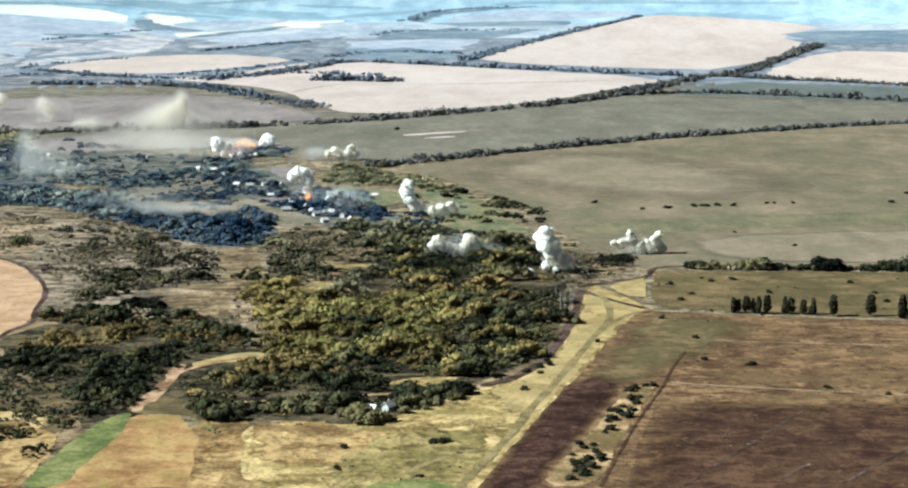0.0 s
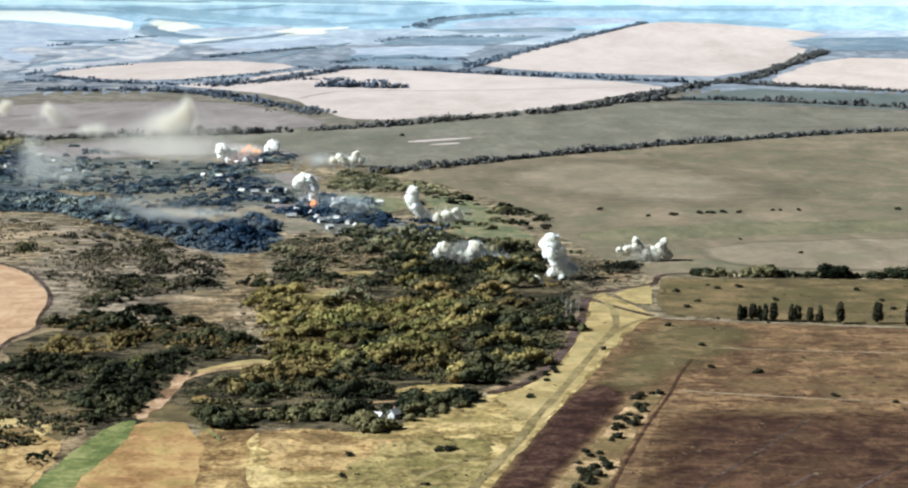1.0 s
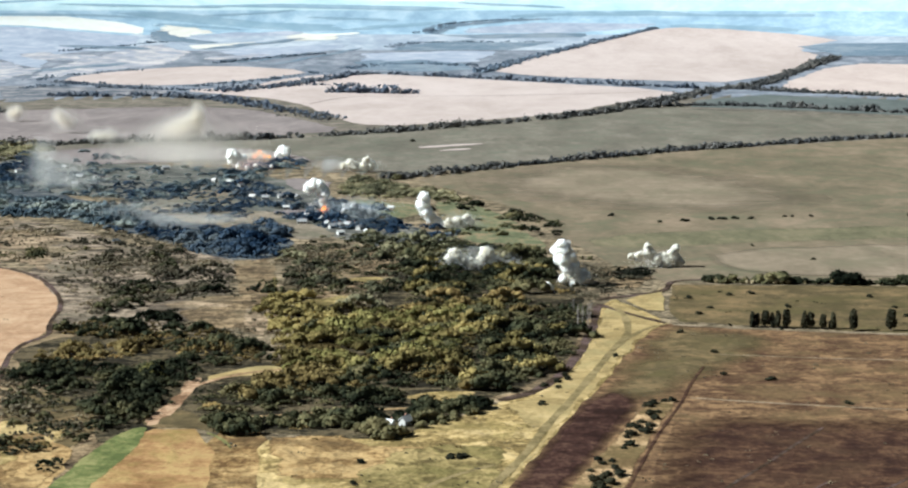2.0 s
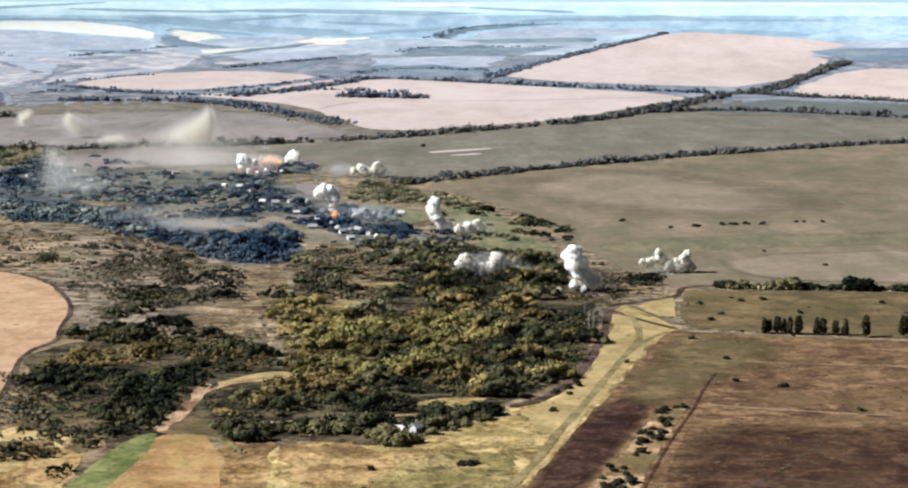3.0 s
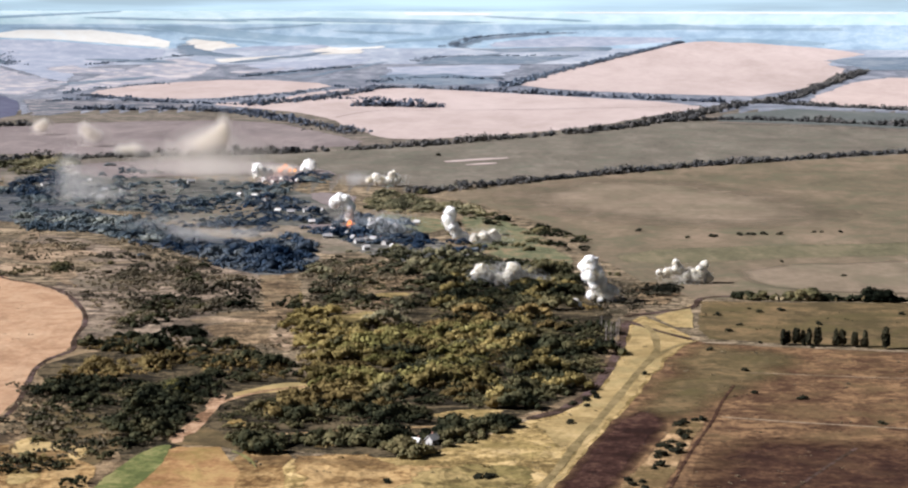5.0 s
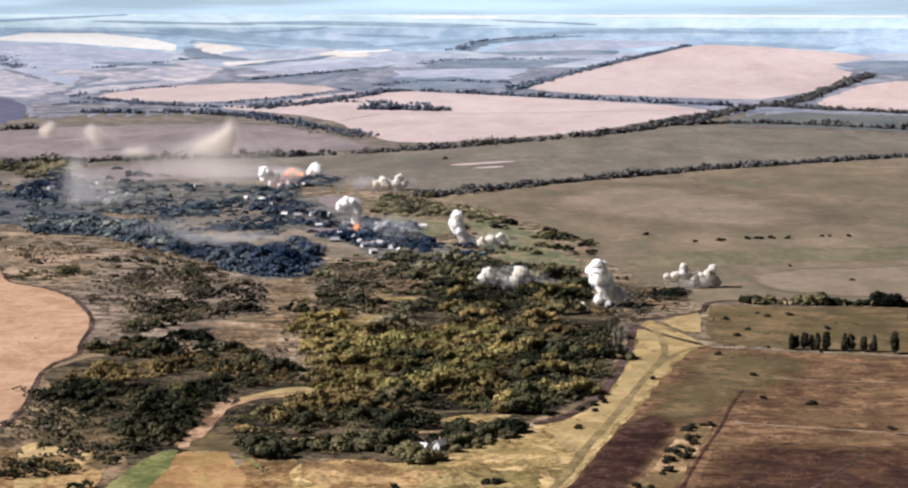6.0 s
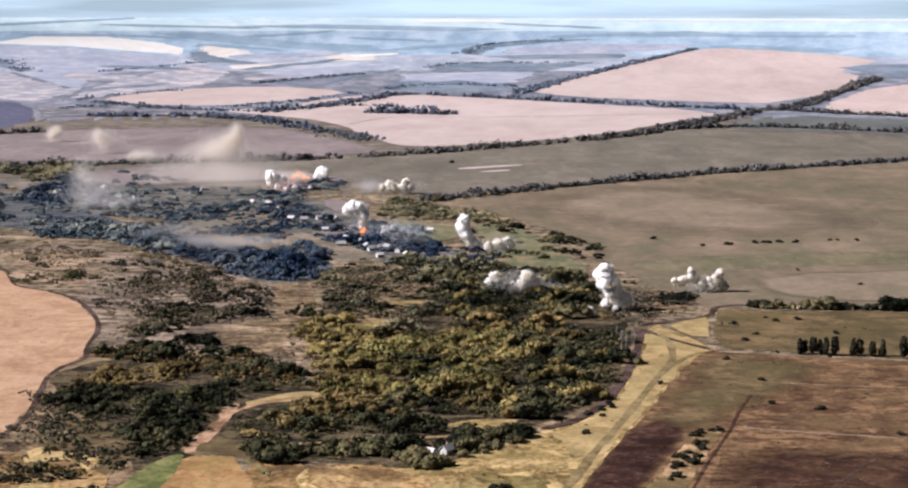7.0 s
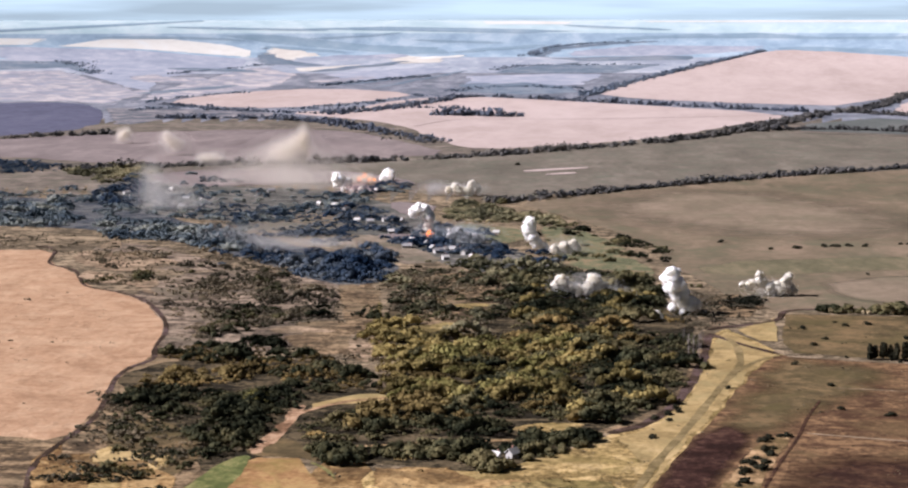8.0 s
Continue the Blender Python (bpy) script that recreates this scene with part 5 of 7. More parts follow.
grow("undergrowth", [(-46, 1001), (4, 1022), (20, 984), (10, 858), (-12, 824), (-39, 840), (-47, 915)], 6, 3.4, 120, UNDER, DEEP, "dark bushes through the darker half of a wood", -0.08, 0.04, "undergrowth")
grow("woodland", [(-110, 926), (-72, 986), (-29, 1002), (8, 1008), (14, 913), (0, 827), (-43, 826), (-85, 819)], 19, 6.4, 122, CANOPY, DEEP, "dark green crowns scattered in an olive wood", 0.02, 0.04, "woodland")
stand("woodland", [(-108, 810), (-86, 832), (-56, 833), (-28, 834), (0, 834), (13, 791), (3, 785), (-30, 800), (-58, 785), (-87, 781), (-107, 777)], 6.0, 10, 15, 124, CANOPY, RUST, "rust-olive crowns along the front of a wood", -0.25, 6.0, 0.5, UNDER, DEEP, "dark undergrowth along the front of a wood", -0.3, "woodland")
stand("woodland", [(-137, 788), (-131, 801), (-123, 808), (-97, 814), (-60, 802), (-29, 791), (-27, 770), (-57, 761), (-85, 764), (-117, 748), (-134, 744)], 5.4, 10, 15, 126, CANOPY, DEEP, "dark olive crowns on a terrace below a wood", -0.25, 6.0, 0.5, UNDER, DEEP, "dark undergrowth on a terrace below a wood", -0.3, "woodland")
stand("woodland", [(-132, 722), (-120, 729), (-104, 736), (-100, 714), (-115, 699), (-121, 702)], 5.0, 9, 14, 128, CANOPY, DEEP, "dark low crowns above an ochre field", -0.4, 6.0, 0.55, UNDER, DEEP, "dark bushes above an ochre field", -0.35, "woodland")
grow("woodland", [(-134, 789), (-126, 806), (-95, 802), (-59, 793), (-29, 785), (-29, 773), (-57, 765), (-86, 769), (-118, 755), (-129, 751)], 13, 5.0, 130, CANOPY, BROWNOLIVE, "brown-olive crowns on a terrace below a wood", -0.1, 0.04, "woodland")
stand("woodland", [(-249, 876), (-240, 899), (-215, 907), (-189, 902), (-179, 884), (-189, 863), (-216, 856), (-237, 851)], 4.6, 9, 14, 132, CANOPY, RUST, "rust-tinted low crowns on a slope crest", -0.25, 6.0, 0.6, UNDER, BROWNOLIVE, "brown-olive bushes on a slope crest", -0.3, "woodland")
stand("woodland", [(-248, 838), (-230, 849), (-186, 848), (-176, 830), (-178, 796), (-202, 786), (-225, 783), (-240, 810)], 6.2, 10, 14, 134, CANOPY, DEEP, "dark dense crowns on the ravine slope", -0.4, 5.2, 0.5, UNDER, DEEP, "dark undergrowth on the ravine slope", -0.5, "woodland")
stand("woodland", [(-195, 813), (-183, 836), (-163, 861), (-152, 837), (-149, 796), (-151, 771), (-153, 748), (-157, 723), (-165, 692), (-173, 681), (-180, 697), (-176, 729), (-183, 769)], 6.6, 9.5, 14, 136, CANOPY, DEEP, "dark dense crowns in the ravine", -0.5, 5.2, 0.5, UNDER, DEEP, "dark undergrowth in the ravine", -0.6, "woodland")
stand("woodland", [(-242, 921), (-248, 961), (-230, 972), (-205, 955), (-182, 963), (-161, 926), (-134, 908), (-116, 908), (-109, 866), (-126, 849), (-142, 849), (-158, 868), (-177, 882), (-191, 905), (-216, 910)], 5.8, 10.5, 16, 138, CANOPY, DEEP, "dark crowns above the ravine", -0.4, 6.0, 0.5, UNDER, BROWNOLIVE, "brown-olive bushes above the ravine", -0.4, "woodland")
grow("woodland", [(-174, 809), (-175, 831), (-168, 835), (-160, 812), (-165, 800)], 8, 5.4, 140, CANOPY, YELLOWLEAF, "bright yellow-green trees above the ravine", -0.5, 0.02, "woodland")
grow("scrub", [(-199, 1175), (-176, 1196), (-146, 1103), (-137, 1004), (-149, 981), (-172, 1038)], 11, 3.0, 142, UNDER, SCRUB, "olive-brown scrub over a golden valley side", 0.08, 0.035, "scrub")
grow("scrub", [(-153, 1102), (-136, 1106), (-128, 1058), (-141, 1050)], 7, 4.0, 144, UNDER, DEEP, "dark thicket on a valley floor", -0.3, 0.035, "scrub")
stand("scrub", [(-251, 991), (-242, 1024), (-237, 1072), (-230, 1117), (-206, 1099), (-192, 1052), (-204, 1025), (-215, 1005), (-233, 984)], 4.8, 10, 18, 146, CANOPY, DEEP, "dark thickets on a dry valley slope", -0.4, 6.5, 0.6, UNDER, SCRUB, "olive scrub on a dry valley slope", -0.15, "scrub")
stand("scrub", [(-211, 986), (-199, 999), (-185, 990), (-179, 967), (-192, 960), (-207, 966)], 5.2, 8, 14, 148, CANOPY, DEEP, "very dark thicket on a bare slope", -0.6, 6.0, 0.6, UNDER, DEEP, "dark bushes on a bare slope", -0.5, "scrub")
stand("scrub", [(-258, 1253), (-240, 1284), (-209, 1212), (-204, 1142), (-171, 1105), (-160, 1061), (-198, 1052), (-214, 1072), (-232, 1146)], 4.8, 12, 24, 150, CANOPY, DEEP, "dark thickets in a dry valley", -0.2, 7, 0.6, UNDER, SCRUB, "olive-brown scrub in a dry valley", -0.05, "scrub")
stand("scrub", [(-334, 1399), (-303, 1400), (-264, 1331), (-230, 1254), (-227, 1211), (-258, 1230), (-297, 1283)], 4.6, 14, 28, 152, CANOPY, SLATEGREEN, "haze-tinted slate-green thickets below the ravine belt", -0.1, 8, 0.6, UNDER, SCRUB, "grey-olive scrub below the ravine belt", -0.05, "scrub")
grow("scrub", [(-433, 1401), (-336, 1386), (-250, 1215), (-219, 1103), (-231, 1009), (-260, 1018), (-303, 1124), (-362, 1226), (-388, 1255)], 8, 2.2, 154, LOWFAR, SCRUB, "low scattered scrub on a dry hillside", 0.16, 0.03, "scrub")
grow("scrub", [(-281, 1173), (-249, 1256), (-211, 1058), (-243, 1026), (-260, 1036)], 10, 3.2, 156, UNDER, SCRUB, "olive scrub over dry valley slopes", 0.05, 0.03, "scrub")
grow("scrub", [(-152, 982), (-122, 1040), (-104, 1010), (-108, 915), (-108, 856), (-144, 930)], 7, 2.8, 158, LOWFAR, SCRUB, "grey-brown scrub at a wood's foot", 0.1, 0.03, "scrub")
grow("scrub", [(-267, 853), (-249, 843), (-229, 788), (-203, 788), (-179, 736), (-181, 701), (-206, 705), (-231, 735)], 5, 2.0, 160, LOWBUSH, SCRUB, "low olive scrub on a straw-coloured slope", -0.06, 0.035, "scrub")
grow("scrub", [(-241, 789), (-203, 790), (-189, 779), (-177, 730), (-181, 701), (-203, 705), (-225, 745)], 6, 2.4, 162, LOWBUSH, DEEP, "dark scrub on a purple-brown slope", 0.02, 0.035, "scrub")
grow("scrub", [(-224, 703), (-210, 700), (-199, 694), (-188, 687), (-189, 681), (-199, 682), (-211, 687), (-219, 688)], 3.6, 2.0, 164, LOWBUSH, DARKLEAF, "strip of dark scrub between straw terraces", -0.5, 0.035, "scrub")
grow("scrub", [(-209, 686), (-204, 700), (-192, 694), (-188, 682), (-198, 678)], 4, 2.4, 166, LOWBUSH, RUST, "dark brown bushes along a bank", -0.5, 0.035, "scrub")
grow("scrub", [(-187, 659), (-181, 671), (-171, 671), (-171, 659), (-178, 644)], 4, 2.8, 168, LOWBUSH, DEEP, "dark bushes beside a green field", -0.6, 0.035, "scrub")
grow("scrub", [(-109, 689), (-100, 703), (-91, 645), (-104, 644)], 4.5, 1.5, 170, LOWBUSH, SCRUB, "strip of brown weeds between two fields", -0.05, 0.06, "scrub")
grow("scrub", [(-91, 718), (-76, 726), (-64, 713), (-68, 701), (-84, 703)], 4.5, 1.6, 172, LOWBUSH, BROWNOLIVE, "brown low bushes below a wood", -0.2, 0.05, "scrub")
grow("scrub", [(-15, 695), (-11, 704), (-2, 700), (-3, 691), (-11, 688)], 4, 1.8, 174, LOWBUSH, BROWNOLIVE, "dark weeds in a dry meadow", -0.3, 0.05, "scrub")
stand("ravine_wood", [(-289, 1370), (-261, 1371), (-215, 1337), (-198, 1351), (-186, 1372), (-160, 1339), (-148, 1275), (-155, 1206), (-174, 1184), (-208, 1232), (-243, 1273), (-268, 1316)], 7.4, 11, 18, 176, CANOPY, SLATEGREEN, "tall dark trees along a ravine, tinted haze-blue", -0.25, 7, 0.45, UNDERFAR, SLATEGREEN, "dark undergrowth along a ravine, tinted haze-blue", -0.3, "woodland")
stand("ravine_wood", [(-484, 1569), (-457, 1598), (-383, 1514), (-339, 1494), (-302, 1423), (-278, 1352), (-311, 1365), (-358, 1414), (-410, 1432), (-451, 1463)], 6.0, 12, 22, 178, BROAD, BLUISH, "low hazy blue-green trees in a shallow ravine", -0.4, 7.5, 0.55, UNDERFAR, BLUISH, "haze-tinted blue-green undergrowth in a shallow ravine", -0.35, "woodland")
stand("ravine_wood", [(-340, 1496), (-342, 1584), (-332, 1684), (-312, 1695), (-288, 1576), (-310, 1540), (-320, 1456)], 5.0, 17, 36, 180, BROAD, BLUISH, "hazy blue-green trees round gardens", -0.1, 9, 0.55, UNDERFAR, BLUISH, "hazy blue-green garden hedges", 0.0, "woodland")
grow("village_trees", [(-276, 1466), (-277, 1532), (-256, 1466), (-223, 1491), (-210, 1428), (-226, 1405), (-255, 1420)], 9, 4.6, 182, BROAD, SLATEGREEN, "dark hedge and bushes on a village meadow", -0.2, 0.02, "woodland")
stand("village_trees", [(-559, 1817), (-560, 1915), (-568, 2061), (-509, 1882), (-464, 1677), (-491, 1677), (-524, 1703)], 6.4, 16, 38, 184, BROAD, SLATEGREEN, "dark trees round far village houses", -0.3, 9, 0.5, UNDERFAR, SLATEGREEN, "haze-tinted blue-green bushes round far village houses", -0.15, "woodland")
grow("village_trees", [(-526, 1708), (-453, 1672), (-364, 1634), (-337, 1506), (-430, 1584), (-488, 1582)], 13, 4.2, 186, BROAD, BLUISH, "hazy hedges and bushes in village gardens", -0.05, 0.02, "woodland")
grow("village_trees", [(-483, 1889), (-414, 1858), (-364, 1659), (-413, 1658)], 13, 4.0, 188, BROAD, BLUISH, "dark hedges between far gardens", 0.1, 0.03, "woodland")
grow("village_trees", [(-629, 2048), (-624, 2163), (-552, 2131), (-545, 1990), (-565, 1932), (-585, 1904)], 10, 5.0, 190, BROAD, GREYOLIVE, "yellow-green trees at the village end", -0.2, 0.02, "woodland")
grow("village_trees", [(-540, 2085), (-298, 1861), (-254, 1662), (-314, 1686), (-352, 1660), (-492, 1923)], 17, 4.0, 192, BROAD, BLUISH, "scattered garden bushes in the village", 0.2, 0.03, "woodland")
stand("village_trees", [(-266, 1657), (-242, 1749), (-190, 1633), (-155, 1519), (-132, 1458), (-103, 1413), (-70, 1391), (-29, 1378), (-1, 1312), (-36, 1268), (-67, 1317), (-109, 1362), (-143, 1397), (-167, 1434), (-197, 1497), (-235, 1530)], 6.2, 14, 30, 194, BROAD, SLATEGREEN, "close haze-tinted blue-green trees round village houses", -0.15, 8, 0.5, UNDERFAR, SLATEGREEN, "dark hedges round village houses", -0.02, "woodland")
grow("village_trees", [(-289, 1828), (-250, 1861), (-194, 1915), (-182, 1862), (-229, 1753), (-240, 1687), (-270, 1686)], 11, 4.6, 196, BROAD, BLUISH, "haze-tinted blue-green garden trees among village houses", -0.15, 0.02, "woodland")
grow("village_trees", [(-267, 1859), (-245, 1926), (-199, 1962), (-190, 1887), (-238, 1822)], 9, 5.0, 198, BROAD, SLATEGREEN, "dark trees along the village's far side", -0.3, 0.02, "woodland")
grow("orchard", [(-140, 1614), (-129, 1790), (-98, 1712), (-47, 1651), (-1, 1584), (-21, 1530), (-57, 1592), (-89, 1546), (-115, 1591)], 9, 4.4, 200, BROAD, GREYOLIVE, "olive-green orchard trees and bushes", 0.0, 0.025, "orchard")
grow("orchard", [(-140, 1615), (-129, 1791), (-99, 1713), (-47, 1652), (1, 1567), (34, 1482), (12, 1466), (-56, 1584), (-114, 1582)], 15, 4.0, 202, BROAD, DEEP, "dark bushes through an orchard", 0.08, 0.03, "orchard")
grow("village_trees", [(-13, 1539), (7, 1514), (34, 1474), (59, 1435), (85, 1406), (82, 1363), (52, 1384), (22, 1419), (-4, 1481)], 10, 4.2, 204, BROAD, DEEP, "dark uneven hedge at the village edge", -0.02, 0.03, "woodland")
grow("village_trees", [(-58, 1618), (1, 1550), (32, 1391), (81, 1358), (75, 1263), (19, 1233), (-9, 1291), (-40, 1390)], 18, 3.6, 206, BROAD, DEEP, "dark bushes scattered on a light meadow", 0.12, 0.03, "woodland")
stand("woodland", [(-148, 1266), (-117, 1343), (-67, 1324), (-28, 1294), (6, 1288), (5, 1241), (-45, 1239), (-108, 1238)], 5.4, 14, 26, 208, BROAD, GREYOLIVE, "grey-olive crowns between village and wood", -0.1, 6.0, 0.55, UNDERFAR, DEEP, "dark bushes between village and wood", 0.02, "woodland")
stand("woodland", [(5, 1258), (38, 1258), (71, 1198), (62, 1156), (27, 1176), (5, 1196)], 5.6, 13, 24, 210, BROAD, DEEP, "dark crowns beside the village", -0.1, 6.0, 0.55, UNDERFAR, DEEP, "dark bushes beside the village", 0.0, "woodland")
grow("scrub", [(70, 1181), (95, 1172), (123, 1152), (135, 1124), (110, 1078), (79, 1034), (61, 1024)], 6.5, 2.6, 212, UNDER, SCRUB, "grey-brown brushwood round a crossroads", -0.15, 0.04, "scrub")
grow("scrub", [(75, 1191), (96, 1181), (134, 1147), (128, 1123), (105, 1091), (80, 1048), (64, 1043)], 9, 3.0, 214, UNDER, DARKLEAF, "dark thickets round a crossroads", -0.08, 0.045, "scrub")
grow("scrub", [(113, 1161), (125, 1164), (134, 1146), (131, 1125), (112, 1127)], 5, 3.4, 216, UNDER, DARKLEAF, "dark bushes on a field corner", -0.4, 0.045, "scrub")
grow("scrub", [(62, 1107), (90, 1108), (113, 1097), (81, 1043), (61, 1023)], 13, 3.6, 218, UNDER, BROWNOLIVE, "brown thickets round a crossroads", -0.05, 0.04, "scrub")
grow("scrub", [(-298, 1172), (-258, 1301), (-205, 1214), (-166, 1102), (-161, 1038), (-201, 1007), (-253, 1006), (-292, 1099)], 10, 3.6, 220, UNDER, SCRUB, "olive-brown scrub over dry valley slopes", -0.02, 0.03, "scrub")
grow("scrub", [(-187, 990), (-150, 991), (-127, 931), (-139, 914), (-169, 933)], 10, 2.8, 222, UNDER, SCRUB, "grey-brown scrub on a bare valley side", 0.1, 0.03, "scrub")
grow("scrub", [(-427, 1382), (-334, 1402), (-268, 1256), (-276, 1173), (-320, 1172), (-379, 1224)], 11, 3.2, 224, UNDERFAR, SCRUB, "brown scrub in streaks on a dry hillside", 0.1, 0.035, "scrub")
grow("village_trees", [(-376, 1660), (-247, 1614), (-196, 1494), (-203, 1386), (-285, 1440), (-321, 1459)], 12, 3.4, 226, BROAD, SLATEGREEN, "haze-tinted slate-green hedges between village plots", 0.02, 0.03, "woodland")
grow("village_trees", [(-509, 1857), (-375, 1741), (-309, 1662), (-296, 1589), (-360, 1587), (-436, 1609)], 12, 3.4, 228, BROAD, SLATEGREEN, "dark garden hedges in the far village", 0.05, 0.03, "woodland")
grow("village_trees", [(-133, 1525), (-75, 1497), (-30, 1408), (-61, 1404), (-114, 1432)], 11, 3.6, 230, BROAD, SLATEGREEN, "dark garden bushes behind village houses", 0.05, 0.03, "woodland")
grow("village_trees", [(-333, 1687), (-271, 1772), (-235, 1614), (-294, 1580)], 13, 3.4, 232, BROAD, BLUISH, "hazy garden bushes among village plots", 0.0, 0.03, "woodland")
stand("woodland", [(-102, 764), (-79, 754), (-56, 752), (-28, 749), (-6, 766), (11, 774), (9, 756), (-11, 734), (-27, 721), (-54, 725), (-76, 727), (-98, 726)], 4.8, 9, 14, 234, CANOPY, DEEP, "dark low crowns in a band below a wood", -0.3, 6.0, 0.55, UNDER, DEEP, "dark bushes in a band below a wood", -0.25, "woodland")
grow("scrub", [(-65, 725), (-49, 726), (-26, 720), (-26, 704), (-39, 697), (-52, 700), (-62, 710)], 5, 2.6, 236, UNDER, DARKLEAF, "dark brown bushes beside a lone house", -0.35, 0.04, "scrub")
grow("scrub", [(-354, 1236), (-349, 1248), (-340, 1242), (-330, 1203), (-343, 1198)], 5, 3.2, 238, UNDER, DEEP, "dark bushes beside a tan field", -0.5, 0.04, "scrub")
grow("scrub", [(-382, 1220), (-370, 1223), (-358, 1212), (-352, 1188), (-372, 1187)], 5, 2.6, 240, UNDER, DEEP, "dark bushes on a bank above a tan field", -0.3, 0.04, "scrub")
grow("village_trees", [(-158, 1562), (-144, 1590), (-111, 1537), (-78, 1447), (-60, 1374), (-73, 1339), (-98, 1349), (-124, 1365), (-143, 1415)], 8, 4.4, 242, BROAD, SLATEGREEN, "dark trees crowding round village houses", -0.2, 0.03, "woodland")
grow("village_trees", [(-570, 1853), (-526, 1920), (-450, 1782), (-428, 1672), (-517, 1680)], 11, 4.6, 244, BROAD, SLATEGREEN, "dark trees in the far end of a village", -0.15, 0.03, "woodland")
stand("ravine_wood", [(-676, 1723), (-593, 1711), (-548, 1692), (-486, 1534), (-521, 1501), (-561, 1515), (-600, 1526)], 6.0, 12, 22, 246, BROAD, BLUISH, "hazy blue-green trees of a ravine's head", -0.35, 7.5, 0.55, UNDERFAR, BLUISH, "haze-tinted blue-green undergrowth of a ravine's head", -0.3, "woodland")
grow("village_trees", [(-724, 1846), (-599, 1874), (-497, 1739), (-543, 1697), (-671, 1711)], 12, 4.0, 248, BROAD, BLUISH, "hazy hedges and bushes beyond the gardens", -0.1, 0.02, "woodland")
grow("village_trees", [(-837, 2138), (-789, 2232), (-716, 2190), (-667, 2089), (-721, 2038), (-791, 2017)], 11, 4.6, 250, BROAD, SLATEGREEN, "dark hedge on a far field's border", -0.1, 0.02, "woodland")
grow("village_trees", [(-675, 2039), (-662, 2122), (-614, 2195), (-557, 2031), (-592, 1969)], 10, 5.0, 252, BROAD, GREYOLIVE, "yellow-green trees on the village's outer side", -0.2, 0.02, "woodland")
grow("scrub", [(-545, 1474), (-480, 1499), (-344, 1338), (-336, 1216), (-423, 1333), (-511, 1379)], 8, 2.0, 254, LOWFAR, SCRUB, "low scrub on a pale dry hillside", 0.1, 0.03, "scrub")
grow("scrub", [(-244, 770), (-237, 866), (-205, 827), (-178, 727), (-190, 679), (-219, 666), (-234, 665), (-243, 733)], 5, 1.9, 256, LOWBUSH, SCRUB, "brown scrub on an eroded slope", 0.12, 0.035, "scrub")
grow("scrub", [(-227, 690), (-210, 705), (-192, 695), (-190, 679), (-212, 676)], 4.5, 2.2, 258, LOWBUSH, DEEP, "dark bushes in a strip on a slope", -0.3, 0.035, "scrub")
grow("woodland", [(-135, 1046), (-123, 1061), (-103, 1045), (-96, 946), (-111, 926), (-125, 976)], 8, 5.0, 260, CANOPY, OLIVE, "olive trees at a wood's lower end", -0.3, 0.04, "woodland")
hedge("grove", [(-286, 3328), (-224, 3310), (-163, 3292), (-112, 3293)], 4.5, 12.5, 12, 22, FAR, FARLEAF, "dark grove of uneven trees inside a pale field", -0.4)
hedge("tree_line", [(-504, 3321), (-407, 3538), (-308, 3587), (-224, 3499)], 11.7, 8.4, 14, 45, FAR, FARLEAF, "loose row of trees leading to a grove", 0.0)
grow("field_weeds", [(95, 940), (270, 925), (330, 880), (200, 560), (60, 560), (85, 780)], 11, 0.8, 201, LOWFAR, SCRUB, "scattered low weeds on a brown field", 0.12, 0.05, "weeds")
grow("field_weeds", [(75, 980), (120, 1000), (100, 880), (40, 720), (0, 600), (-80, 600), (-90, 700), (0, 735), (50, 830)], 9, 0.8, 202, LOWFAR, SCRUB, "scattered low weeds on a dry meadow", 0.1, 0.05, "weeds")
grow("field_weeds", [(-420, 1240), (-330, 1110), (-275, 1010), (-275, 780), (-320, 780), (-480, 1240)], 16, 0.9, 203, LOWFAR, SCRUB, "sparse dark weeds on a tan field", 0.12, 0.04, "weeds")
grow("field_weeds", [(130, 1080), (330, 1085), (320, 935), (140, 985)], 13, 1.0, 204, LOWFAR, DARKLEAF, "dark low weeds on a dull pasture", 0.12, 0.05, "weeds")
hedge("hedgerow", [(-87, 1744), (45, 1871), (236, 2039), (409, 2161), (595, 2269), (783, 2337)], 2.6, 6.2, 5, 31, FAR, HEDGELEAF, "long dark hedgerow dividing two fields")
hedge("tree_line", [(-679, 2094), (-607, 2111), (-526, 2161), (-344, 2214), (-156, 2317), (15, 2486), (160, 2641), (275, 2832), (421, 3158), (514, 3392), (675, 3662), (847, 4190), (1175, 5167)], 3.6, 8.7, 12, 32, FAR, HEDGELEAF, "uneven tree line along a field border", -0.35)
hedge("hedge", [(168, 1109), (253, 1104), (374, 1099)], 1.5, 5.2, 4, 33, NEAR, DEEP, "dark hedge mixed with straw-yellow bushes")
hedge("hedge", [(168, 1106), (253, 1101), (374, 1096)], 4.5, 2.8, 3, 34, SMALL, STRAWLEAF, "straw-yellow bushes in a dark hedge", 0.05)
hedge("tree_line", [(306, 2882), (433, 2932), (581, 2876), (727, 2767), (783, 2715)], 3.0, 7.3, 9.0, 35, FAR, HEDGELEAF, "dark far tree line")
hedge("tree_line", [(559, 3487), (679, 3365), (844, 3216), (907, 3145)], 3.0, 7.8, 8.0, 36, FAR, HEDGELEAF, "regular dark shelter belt")
